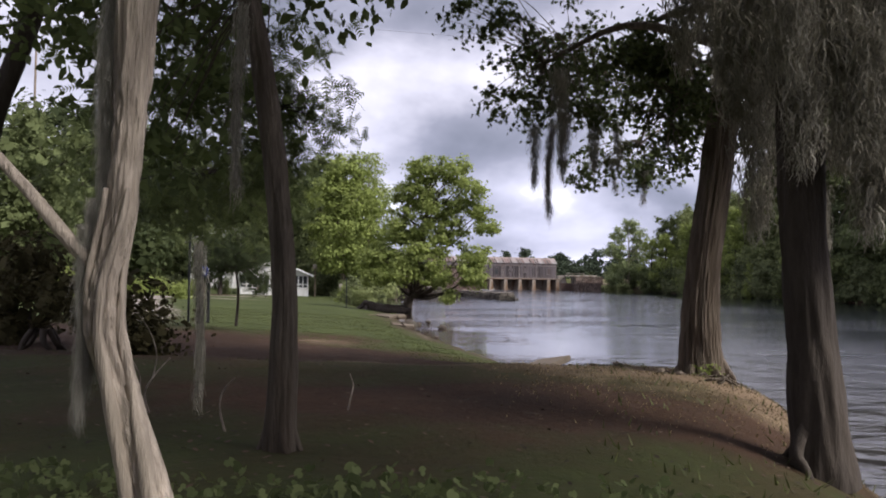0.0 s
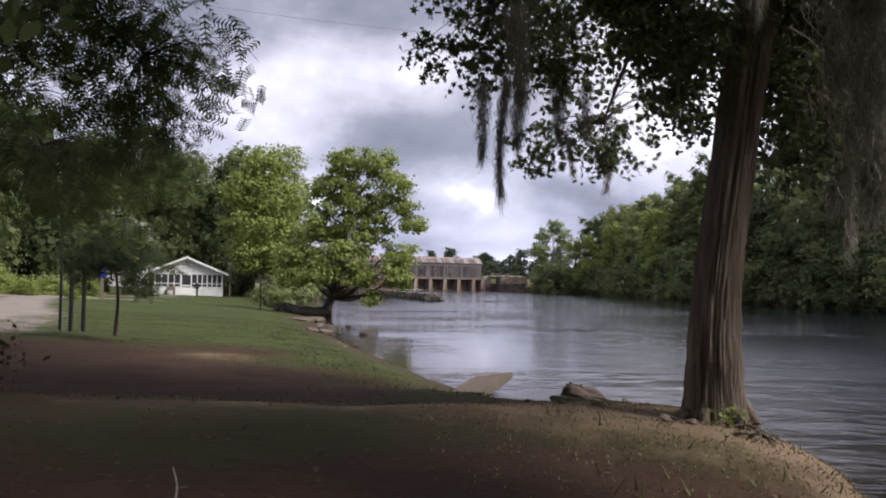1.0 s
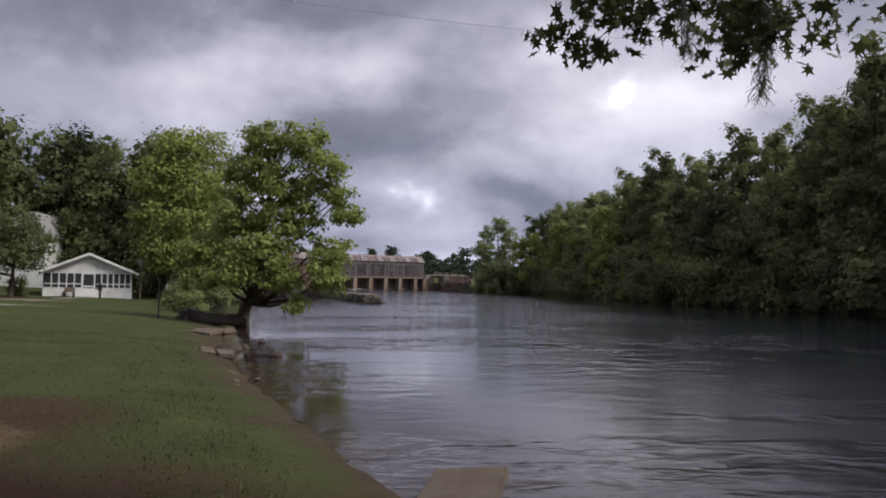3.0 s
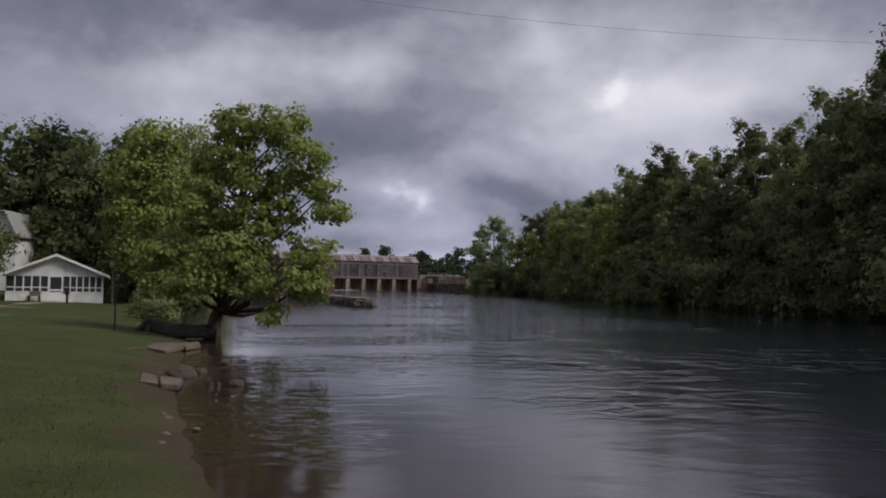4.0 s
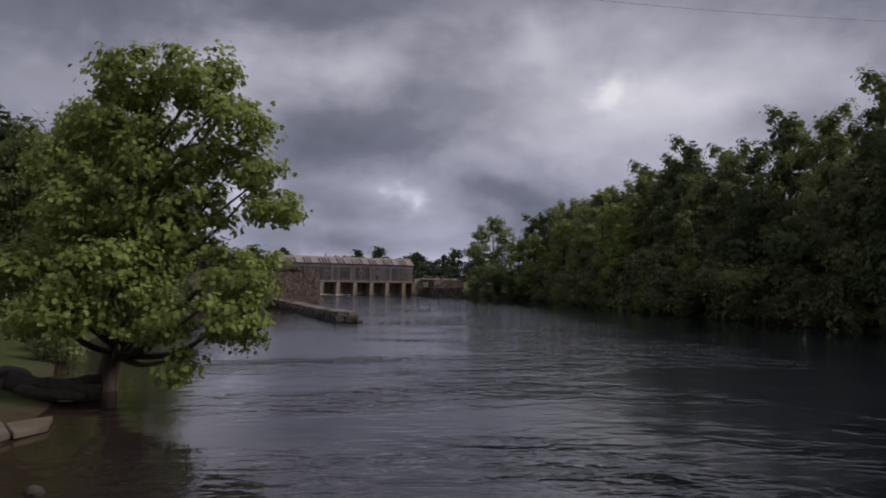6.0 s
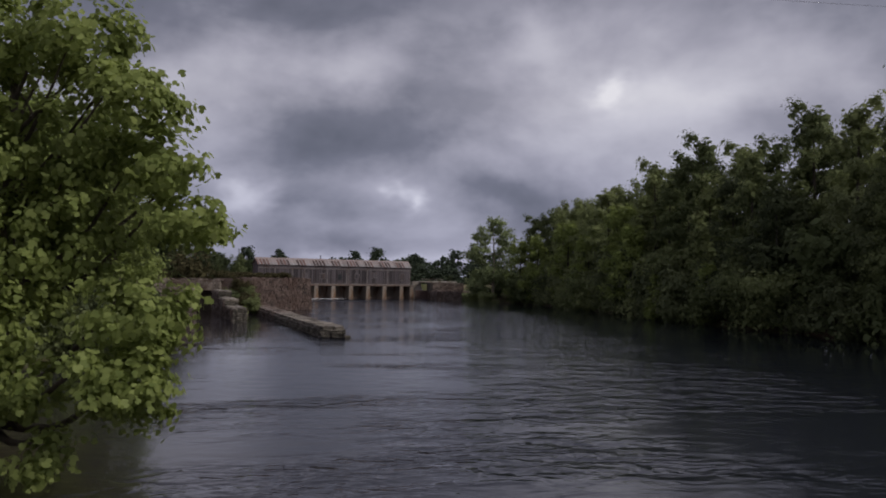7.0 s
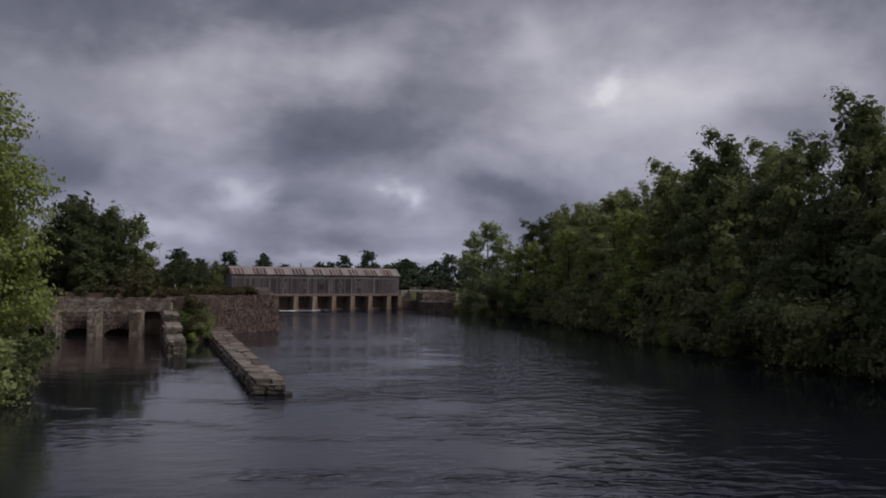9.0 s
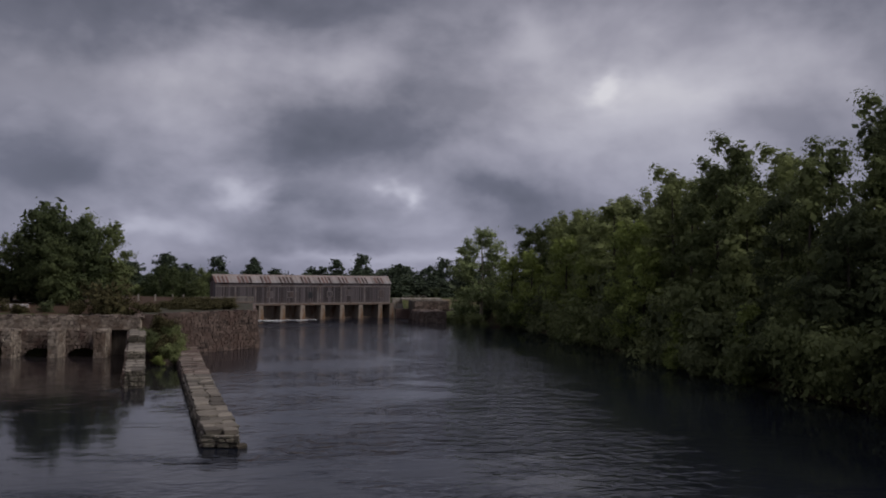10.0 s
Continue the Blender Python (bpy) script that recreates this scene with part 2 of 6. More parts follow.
DRY = material("dry_grass", (0.11, 0.082, 0.046), (0.33, 0.26, 0.15), 0.8, 6, 0.85, 0, leafy=0.2, island=0.7)
LITTER = material("leaf_litter", (0.028, 0.018, 0.012), (0.115, 0.075, 0.05), 2, 12, 0.85, 0, island=0.8)
MOSS_PALE = material("pale_moss", (0.20, 0.185, 0.155), (0.46, 0.43, 0.37), 3, 30, 0.95, 0, leafy=0.25, island=0.4)
BRUSH_EARTH = material("brush_earth", (0.020, 0.016, 0.011), (0.065, 0.052, 0.034), 0.8, 9, 0.95, 0.6, 6, stain=(0.04, 0.042, 0.018), stain_scale=0.5)
FOAM = material("foam", (0.5, 0.5, 0.52), (0.8, 0.8, 0.82), 2, 10, 0.7, 0.3)


def attribute_mix(name, layers, rough, bump, bump_scale):
    """A ground material that mixes grainy layers by weights stored on the mesh."""
    m = bpy.data.materials.new(name)
    m.use_nodes = True
    t = m.node_tree
    b = t.nodes["Principled BSDF"]
    tc = t.nodes.new("ShaderNodeTexCoord").outputs["Object"]
    col = None
    for key, dark, light, scale, fine, soft in layers:
        a = node(t, "ShaderNodeTexNoise", Scale=scale, Detail=6.0, Roughness=0.65)
        f = node(t, "ShaderNodeTexNoise", Scale=fine, Detail=4.0, Roughness=0.75)
        t.links.new(tc, a.inputs["Vector"])
        t.links.new(tc, f.inputs["Vector"])
        v = calc(t, "ADD", calc(t, "MULTIPLY", a.outputs[0], 0.55), calc(t, "MULTIPLY", f.outputs[0], 0.45))
        c = ramp(t, v, [(0.3, dark), (0.7, light)])
        if col is None:
            col = c
            continue
        at = t.nodes.new("ShaderNodeAttribute")
        at.attribute_name = key
        mix = t.nodes.new("ShaderNodeMix")
        mix.data_type = "RGBA"
        ragged = calc(t, "ADD", at.outputs["Fac"], calc(t, "MULTIPLY", calc(t, "SUBTRACT", a.outputs[0], 0.5), 0.9))
        t.links.new(ramp(t, ragged, [(0.5 - soft, (0, 0, 0)), (0.5 + soft, (1, 1, 1))]), mix.inputs[0])
        t.links.new(col, mix.inputs[6])
        t.links.new(c, mix.inputs[7])
        col = mix.outputs[2]
    t.links.new(col, b.inputs["Base Color"])
    b.inputs["Roughness"].default_value = rough
    b.inputs["Specular IOR Level"].default_value = 0.2
    r = node(t, "ShaderNodeTexNoise", Scale=bump_scale, Detail=6.0, Roughness=0.7)
    t.links.new(tc, r.inputs["Vector"])
    bp = node(t, "ShaderNodeBump", Strength=bump, Distance=0.08)
    t.links.new(r.outputs[0], bp.inputs["Height"])
    t.links.new(bp.outputs[0], b.inputs["Normal"])
    return m


GROUND = attribute_mix("ground", [
    ("", (0.028, 0.036, 0.011), (0.076, 0.092, 0.027), 0.6, 14, 0.15),
    ("dirt", (0.023, 0.013, 0.008), (0.086, 0.047, 0.029), 0.7, 18, 0.22),
    ("sand", (0.032, 0.023, 0.014), (0.092, 0.067, 0.041), 0.9, 26, 0.42),
    ("clay", (0.080, 0.052, 0.032), (0.290, 0.205, 0.135), 1.3, 30, 0.25),
    ("path", (0.17, 0.142, 0.12), (0.31, 0.265, 0.23), 0.8, 22, 0.15),
], 0.95, 0.7, 9)


def water_material():
    m = bpy.data.materials.new("river_water")
    m.use_nodes = True
    t = m.node_tree
    b = t.nodes["Principled BSDF"]
    tc = t.nodes.new("ShaderNodeTexCoord").outputs["Object"]
    b.inputs["IOR"].default_value = 1.38
    mp = t.nodes.new("ShaderNodeMapping")
    mp.inputs["Rotation"].default_value = (0, 0, radians(12))
    mp.inputs["Scale"].default_value = (0.58, 1.0, 1.0)
    t.links.new(tc, mp.inputs[0])
    waves = None
    for scale, detail, amount in ((0.30, 2.0, 0.12), (0.95, 2.5, 0.16), (3.2, 3.0, 0.03)):
        n = node(t, "ShaderNodeTexNoise", Scale=scale, Detail=detail, Roughness=0.55, Distortion=0.6)
        t.links.new(mp.outputs[0], n.inputs["Vector"])
        w = calc(t, "MULTIPLY", n.outputs[0], amount)
        waves = w if waves is None else calc(t, "ADD", waves, w)
    calm = node(t, "ShaderNodeTexNoise", Scale=0.09, Detail=5.0, Distortion=1.2)
    t.links.new(mp.outputs[0], calm.inputs["Vector"])
    bp = node(t, "ShaderNodeBump", Distance=1.9)
    lively = t.nodes.new("ShaderNodeAttribute")
    lively.attribute_name = "lively"
    wind = calc(t, "ADD", calm.outputs[0], calc(t, "MULTIPLY", lively.outputs["Fac"], 0.17))
    still = t.nodes.new("ShaderNodeAttribute")
    still.attribute_name = "still"
    ruffled = t.nodes.new("ShaderNodeAttribute")
    ruffled.attribute_name = "ruffled"
    gloss = ramp(t, wind, [(0.48, (0.16, 0.16, 0.16)), (0.62, (0.03, 0.03, 0.03))])
    gloss = calc(t, "ADD", gloss, calc(t, "MULTIPLY", ruffled.outputs["Fac"], 0.28))
    t.links.new(calc(t, "MULTIPLY", gloss, calc(t, "SUBTRACT", 1.0, calc(t, "MULTIPLY", still.outputs["Fac"], 0.85))), b.inputs["Roughness"])
    chop = ramp(t, wind, [(0.46, (0.10, 0.10, 0.10)), (0.66, (0.85, 0.85, 0.85))])
    t.links.new(calc(t, "MULTIPLY", chop, calc(t, "SUBTRACT", 1.0, still.outputs["Fac"])), bp.inputs["Strength"])
    t.links.new(waves, bp.inputs["Height"])
    t.links.new(bp.outputs[0], b.inputs["Normal"])
    silt = node(t, "ShaderNodeTexNoise", Scale=0.6, Detail=5.0)
    t.links.new(tc, silt.inputs["Vector"])
    at = t.nodes.new("ShaderNodeAttribute")
    at.attribute_name = "shallow"
    mix = t.nodes.new("ShaderNodeMix")
    mix.data_type = "RGBA"
    t.links.new(calc(t, "MULTIPLY", at.outputs["Fac"], calc(t, "ADD", silt.outputs[0], 0.4)), mix.inputs[0])
    mix.inputs[6].default_value = (0.010, 0.012, 0.019, 1)
    mix.inputs[7].default_value = (0.046, 0.028, 0.018, 1)
    t.links.new(mix.outputs[2], b.inputs["Base Color"])
    return m


WATER = water_material()


# ---- building blocks ----
def thing(name, at=(0, 0, 0), turn=0.0, label="", category="", group="", kind=""):
    ob = new(name)
    ob.matrix_world = pose(*at, 0, 0, turn)
    return tagged(ob, label, category, group, kind)


def mesh_of(name, verts, faces, mat, smooth=False):
    me = bpy.data.meshes.new(name)
    me.from_pydata([tuple(v) for v in verts], [], faces)
    me.materials.append(mat)
    if smooth:
        me.polygons.foreach_set("use_smooth", [True] * len(me.polygons))
    me.update()
    return me


def hang(name, me, parent=None, label="", at=None):
    ob = new(name, me)
    if parent is not None:
        ob.parent = parent
    if at is not None:
        ob.matrix_basis = at
    return tagged(ob, label)


def part(name, bm, mat, parent=None, label="", at=None, smooth=False):
    me = bpy.data.meshes.new(name)
    bm.to_mesh(me)
    bm.free()
    me.materials.append(mat)
    if smooth:
        me.polygons.foreach_set("use_smooth", [True] * len(me.polygons))
    return hang(name, me, parent, label, at)


def box(x0, x1, y0, y1, z0, z1, bevel=0.0, bm=None):
    bm = bm or bmesh.new()
    vs = bmesh.ops.create_cube(bm, size=1)["verts"]
    for v in vs:
        v.co = Vector(((x0 + x1) / 2 + v.co.x * (x1 - x0), (y0 + y1) / 2 + v.co.y * (y1 - y0), (z0 + z1) / 2 + v.co.z * (z1 - z0)))
    if bevel:
        es = {e for v in vs for e in v.link_edges}
        bmesh.ops.bevel(bm, geom=list(es), offset=bevel, segments=1, affect="EDGES")
    return bm


def prism(points, y0, y1):
    """A solid whose outline in x and z is given, from y0 to y1."""
    bm = bmesh.new()
    a = [bm.verts.new((x, y0, z)) for x, z in points]
    b = [bm.verts.new((x, y1, z)) for x, z in points]
    bm.faces.new(a)
    bm.faces.new(b[::-1])
    n = len(points)
    for i in range(n):
        bm.faces.new((a[i], b[i], b[(i + 1) % n], a[(i + 1) % n]))
    bmesh.ops.recalc_face_normals(bm, faces=bm.faces)
    return bm


def solid(outline, z0, z1, batter=0.0):
    """A solid over an outline in x and y; its top is drawn in by the batter."""
    bm = bmesh.new()
    cx, cy = sum(p[0] for p in outline) / len(outline), sum(p[1] for p in outline) / len(outline)
    a = [bm.verts.new((x, y, z0)) for x, y in outline]
    b = []
    for x, y in outline:
        r = math.hypot(x - cx, y - cy)
        k = 1 - batter / max(r, 0.1)
        b.append(bm.verts.new((cx + (x - cx) * k, cy + (y - cy) * k, z1)))
    bm.faces.new(a[::-1])
    bm.faces.new(b)
    n = len(outline)
    for i in range(n):
        bm.faces.new((a[i], a[(i + 1) % n], b[(i + 1) % n], b[i]))
    bmesh.ops.recalc_face_normals(bm, faces=bm.faces)
    return bm


def tube_data(path, radii, sides=8, ridges=0.0, seed=0, groove=0.0):
    """Vertices and faces of a tapering tube along a path."""
    path = [Vector(p) for p in path]
    verts, faces = [], []
    for i, (p, r) in enumerate(zip(path, radii)):
        along = (path[min(i + 1, len(path) - 1)] - path[max(i - 1, 0)]).normalized()
        side = along.cross(Vector((0.31, 0.95, 0.11))).normalized()
        other = along.cross(side)
        for k in range(sides):
            a = 2 * math.pi * k / sides
            q = r * (1 + ridges * noise.noise(Vector((math.cos(a) * 2.2 + seed, math.sin(a) * 2.2, i * 0.35))))
            if groove:
                q += r * groove * (noise.noise(Vector((math.cos(a) * 9 + seed, math.sin(a) * 9, i * 0.10))) * 0.5 + 0.7 * noise.noise(Vector((math.cos(a) * 19, math.sin(a) * 19 + seed, i * 0.22))))
            verts.append(p + side * math.cos(a) * q + other * math.sin(a) * q)
    for i in range(len(path) - 1):
        for k in range(sides):
            a, b = i * sides + k, i * sides + (k + 1) % sides
            faces.append((a, b, b + sides, a + sides))
    n = len(verts)
    verts.append(path[-1])
    faces += [((len(path) - 1) * sides + k, (len(path) - 1) * sides + (k + 1) % sides, n) for k in range(sides)]
    return verts, faces


def gather(chunks):
    verts, faces = [], []
    for v, f in chunks:
        o = len(verts)
        verts += v
        faces += [tuple(i + o for i in q) for q in f]
    return verts, faces


def smooth_path(points, steps=4):
    """A Catmull-Rom curve through the points."""
    pts = [Vector(p) for p in points]
    out = []
    for i in range(len(pts) - 1):
        p0, p1, p2, p3 = pts[max(i - 1, 0)], pts[i], pts[i + 1], pts[min(i + 2, len(pts) - 1)]
        for s in range(steps):
            t = s / steps
            out.append(0.5 * (2 * p1 + (p2 - p0) * t + (2 * p0 - 5 * p1 + 4 * p2 - p3) * t * t + (3 * p1 - p0 - 3 * p2 + p3) * t ** 3))
    return out + [pts[-1]]


LOBED = [(0, 0), (0.30, 0.12), (0.50, 0.42), (0.24, 0.50), (0.30, 0.82), (0, 1.0), (-0.30, 0.82), (-0.24, 0.50), (-0.50, 0.42), (-0.30, 0.12)]
POINTED = [(0, 0), (0.30, 0.38), (0.19, 0.75), (0, 1.0), (-0.19, 0.75), (-0.30, 0.38)]
DIAMOND = [(0, 0), (0.36, 0.5), (0, 1.0), (-0.36, 0.5)]
PINNATE = [(0.0, 0.0)] + [p for i in range(6) for p in ((0.015, i / 6.6 + 0.02), (0.20, i / 6.6 + 0.13), (0.21, i / 6.6 + 0.17), (0.015, i / 6.6 + 0.09))]
PINNATE += [(0.0, 1.0)] + [(-x, y) for x, y in PINNATE[:0:-1]]


def leaf_mesh(name, centres, size, mat, rng, form=DIAMOND, facing=None, spread=0.45, loose=0.75):
    """Many leaves, each with its own turn, at the centres. facing: the way that each one looks, more or less (loose)."""
    n = len(centres)
    k = len(form)
    s = (size * rng.uniform(1 - spread, 1 + spread, n))[:, None, None]
    look_at = (np.zeros((n, 3)) if facing is None else facing * 0.9) + rng.normal(0, loose, (n, 3)) * 0.75 + np.array([0, 0, 0.35])
    look_at /= np.linalg.norm(look_at, axis=1)[:, None]
    some = rng.normal(size=(n, 3)) - np.array([0, 0, 0.8])
    along = some - (some * look_at).sum(1)[:, None] * look_at
    along /= np.linalg.norm(along, axis=1)[:, None]
    side = np.cross(along, look_at)
    f = np.array(form)
    co = centres[:, None, :] + s * (f[None, :, 0:1] * side[:, None, :] + (f[None, :, 1:2] - 0.5) * along[:, None, :])
    me = bpy.data.meshes.new(name)
    me.vertices.add(n * k)
    me.vertices.foreach_set("co", co.astype(np.float32).ravel())
    me.loops.add(n * k)
    me.loops.foreach_set("vertex_index", np.arange(n * k, dtype=np.int32))
    me.polygons.add(n)
    me.polygons.foreach_set("loop_start", np.arange(0, n * k, k, dtype=np.int32))
    me.materials.append(mat)
    me.update(calc_edges=True)
    return me


def clump_points(blobs, clumps, per, radius, rng, hollow=0.55, outward=0.6):
    """Clump centres inside ellipsoids (mostly near their skin), leaf places round them, and the way out for each leaf."""
    vol = np.array([b[3] * b[4] * b[5] for b in blobs]) ** 0.7
    pick = rng.choice(len(blobs), clumps, p=vol / vol.sum())
    v = rng.normal(size=(clumps, 3))
    v /= np.linalg.norm(v, axis=1)[:, None]
    r = hollow + (1 - hollow) * rng.random(clumps) ** 0.7
    b = np.array(blobs)[pick]
    c = b[:, :3] + v * r[:, None] * b[:, 3:]
    sizes = radius * rng.uniform(0.55, 1.35, clumps)
    g = rng.normal(size=(clumps, per, 3)) * np.array([0.48, 0.48, 0.30])
    pts = c[:, None, :] + g * sizes[:, None, None]
    out = v[:, None, :] * outward + g * 0.9
    out /= np.linalg.norm(out, axis=2)[:, :, None] + 1e-6
    return c, pts.reshape(-1, 3), out.reshape(-1, 3)


def make_tree(name, at, trunk_path, trunk_r, blobs, clumps, per, radius, leaf, mats, seed, label, form=DIAMOND, limbs=14, group="", turn=0.0, hollow=0.55, sides=10, category="tree", outward=0.6, loose=0.75, inner=0):
    """A tree: a tapering trunk, limbs that reach into the crown, and a crown of leaves in clumps."""
    rng = np.random.default_rng(seed)
    ob = thing(name, at, turn, label, category, group)
    path = smooth_path(trunk_path, 4)
    n = len(path)
    radii = [trunk_r * (1 - 0.85 * i / (n - 1)) * (1 + 0.55 * max(0, 1 - i / (0.10 * n + 0.5))) for i in range(n)]
    c, pts, out = clump_points(blobs, clumps, per, radius, rng, hollow, outward)
    if inner:
        _, deep, deep_out = clump_points(blobs, inner, 1, radius, rng, 0.25, outward)
        deep = np.array(path[n // 2])[None, :] * np.array([0.12, 0.12, 0.0]) + deep * np.array([0.88, 0.88, 1.0])
        leaf = np.concatenate([np.full(len(pts), leaf), np.full(len(deep), leaf * 2.6)])
        pts, out = np.concatenate([pts, deep]), np.concatenate([out, deep_out])
    hang("trunk", mesh_of("trunk", *tube_data(path, radii, sides, 0.16, seed), mats[0], True), ob)
    chunks = []
    for e in c[rng.choice(len(c), min(limbs, len(c)), replace=False)]:
        zf = min(max(e[2] - 0.45 * math.hypot(e[0], e[1]), path[n // 4].z), path[-2].z)
        i = min(range(n), key=lambda q: abs(path[q].z - zf))
        s = path[i]
        e = Vector(e)
        mid = s.lerp(e, 0.5) + Vector((rng.normal(0, 0.2), rng.normal(0, 0.2), -0.06 * (e - s).length))
        r0 = min(radii[i] * 0.55, 0.03 + 0.022 * (e - s).length)
        lp = smooth_path([s, mid, e], 3)
        chunks.append(tube_data(lp, [r0 * (1 - 0.85 * q / (len(lp) - 1)) for q in range(len(lp))], 5))
    if chunks:
        tagged(hang("branchwork", mesh_of("branchwork", *gather(chunks), mats[0], True), ob), kind="stuff")
    crown = hang("crown", leaf_mesh("crown", pts, leaf, mats[1], rng, form, out, loose=loose), ob)
    tagged(crown, kind="stuff")
    return ob


# ---- ground and water ----
LEFT_Y = [-200, -20, 0, 8, 15.3, 16.6, 18.0, 19.2, 20.4, 21.6, 23, 24.5, 27, 32.7, 39.5, 48, 58, 63, 70, 80, 95, 108, 113, 120, 130, 145, 159, 161.7, 162.3, 171.5, 236, 250, 1600]
LEFT_X = [-2, 3, 4.6, 5.0, 6.0, 5.0, 4.1, 3.4, 2.95, 2.7, 2.4, 2.0, 1.4, 0.0, -1.5, -2.8, -4.2, -5.8, -8.0, -9.5, -10.5, -10.0, -12.5, -19, -28, -34, -37, -14, -6, 2.5, -3, -4, -4]
RIGHT_Y = [-200, 40, 95, 105, 118, 136, 152, 197, 225, 240, 250, 1600]
RIGHT_X = [58, 57, 55, 54.3, 53.2, 52, 53, 53.5, 50, 44, 38, 38]


def bank(x, y):
    """How far a place lies inland (positive) or out in the river (negative)."""
    left = np.interp(y, LEFT_Y, LEFT_X) - x
    right = x - np.interp(y, RIGHT_Y, RIGHT_X)
    return left, right


def height(x, y):
    x, y = np.asarray(x, float), np.asarray(y, float)
    left, right = bank(x, y)
    steep = np.interp(y, [-20, 9, 11.5, 15.5, 18, 20, 26, 60, 66, 120, 160, 161.7], [1.2, 1.2, 0.55, 0.6, 1.4, 3.2, 3.6, 3.2, 3.0, 4.0, 5.0, 0.6])
    top = np.interp(y, [-20, 9, 12, 13.3, 15.6, 17.5, 40, 90, 120, 160, 161.7], [1.12, 1.12, 1.16, 1.08, 0.80, 0.74, 0.75, 0.55, 0.9, 2.2, 4.3])
    zl = top * (1 - np.exp(-np.maximum(left, 0) / steep)) + np.minimum(np.maximum(left - 6, 0) * 0.022, 1.6)
    zr = 1.6 * (1 - np.exp(-np.maximum(right, 0) / 2.0)) + np.minimum(np.maximum(right, 0) * 0.03, 3)
    bed = np.maximum(np.maximum(left, right) * 0.28, -3.0)
    z = np.where(left > 0, zl, np.where(right > 0, zr, bed))
    far = np.clip((y - 262) / 6, 0, 1)
    z = z * (1 - far) + far * 3.8
    return z


def rough_height(x, y):
    z = float(height(x, y))
    w = 0.07 * noise.noise(Vector((x * 0.6, y * 0.6, 0.3))) + 0.03 * noise.noise(Vector((x * 2.1, y * 2.1, 7.0)))
    return z + (w if z > 0.05 else w * 0.3)


def steps(*spans):
    out = []
    for a, b, s in spans:
        out += list(np.arange(a, b, s))
    return np.array(out + [spans[-1][1]])


def bump_at(x, y, cx, cy, rx, ry):
    return np.exp(-(((x - cx) / rx) ** 2 + ((y - cy) / ry) ** 2))


def build_ground():
    xs = steps((-1500, -200, 130), (-200, -60, 14), (-60, -28, 2), (-28, 9, 0.45), (9, 60, 3), (60, 120, 6), (120, 1500, 115))
    ys = steps((-400, -40, 40), (-40, -6, 4), (-6, 62, 0.45), (62, 112, 1.2), (112, 158, 2.5), (158, 164, 0.5), (164, 300, 5), (300, 1900, 100))
    gx, gy = np.meshgrid(xs, ys)
    z = height(gx, gy)
    for j in range(len(ys)):
        for i in range(len(xs)):
            z[j, i] = rough_height(xs[i], ys[j])
    verts = np.stack([gx, gy, z], -1).reshape(-1, 3)
    w, h = len(xs), len(ys)
    faces = [(j * w + i, j * w + i + 1, (j + 1) * w + i + 1, (j + 1) * w + i) for j in range(h - 1) for i in range(w - 1)]
    me = mesh_of("ground", verts, faces, GROUND, True)
    left, right = bank(gx, gy)
    dirt = np.interp(gy, [6, 11.5, 13.5, 16, 29], [0.36, 0.38, 0.55, 0.5, 0]) * (left > -2) * (gy < 30) + 0.8 * bump_at(gx, gy, -2.6, 18.5, 4.5, 3.2) + 0.6 * bump_at(gx, gy, 1.5, 9.5, 3.5, 1.6) + 0.5 * bump_at(gx, gy, 3.4, 14.5, 1.6, 1.6) + 0.5 * bump_at(gx, gy, -3, 26, 1.6, 2.0)
    dirt += 0.9 * np.clip(right + 1, 0, 1) * (gy < 235)
    uneven = left + 0.45 * np.sin(1.3 * gy + 0.7 * gx) + 0.3 * np.sin(2.9 * gy - 1.7 * gx + 1.0)
    sand = np.clip(1.0 - np.abs(np.where(left > 0.3, uneven, left)) / (0.6 + 0.9 * bump_at(gx, gy, 3.4, 18.5, 3, 3) + np.interp(gy, [19, 24, 34, 44, 50, 58], [0, 0.45, 0.75, 1.6, 1.4, 0])), 0, 1) * 1.1 * np.clip((gy - 12) / 6, 0, 1) + (z < -0.05) * 0.8
    dirt += 0.95 * bump_at(gx, gy, -9.5, 21.5, 6.5, 6.0)
    dirt -= 0.35 * bump_at(gx, gy, 2.6, 17, 2.2, 3.0)
    dirt += 0.75 * (gy > 164) * (gy < 262) * (left > 0) + 0.8 * bump_at(gx, gy, -26, 81, 7, 5)
    clay = 0.8 * bump_at(gx, gy, 48, 276, 16, 14) + 0.95 * bump_at(gx, gy, 3.8, 12.8, 2.1, 1.9) + 0.6 * bump_at(gx, gy, 5.0, 11.0, 0.9, 2.0) + 0.55 * bump_at(gx, gy, 0.2, 13.5, 3.0, 1.0) + 0.6 * bump_at(gx, gy, -3.2, 24.0, 1.4, 1.2) + 0.9 * bump_at(gx, gy, 4.0, 17.6, 1.3, 1.6)
    path = 0.95 * bump_at(gx, gy, -24, 66, 9, 2.2) + 0.9 * bump_at(gx, gy, -20.5, 86, 0.9, 5.0) + 0.8 * bump_at(gx, gy, -21, 77, 4, 2.2)
    path += 0.85 * np.exp(-((gx - np.interp(gy, [26, 39, 50, 66], [-9.5, -14.5, -19.5, -25])) / 2.4) ** 2) * np.clip((gy - 24) / 8, 0, 1) * np.clip((70 - gy) / 6, 0, 1)
    for key, value in (("dirt", dirt), ("sand", sand), ("clay", clay), ("path", path)):
        me.attributes.new(key, "FLOAT", "POINT").data.foreach_set("value", np.clip(value, 0, 1).astype(np.float32).ravel())
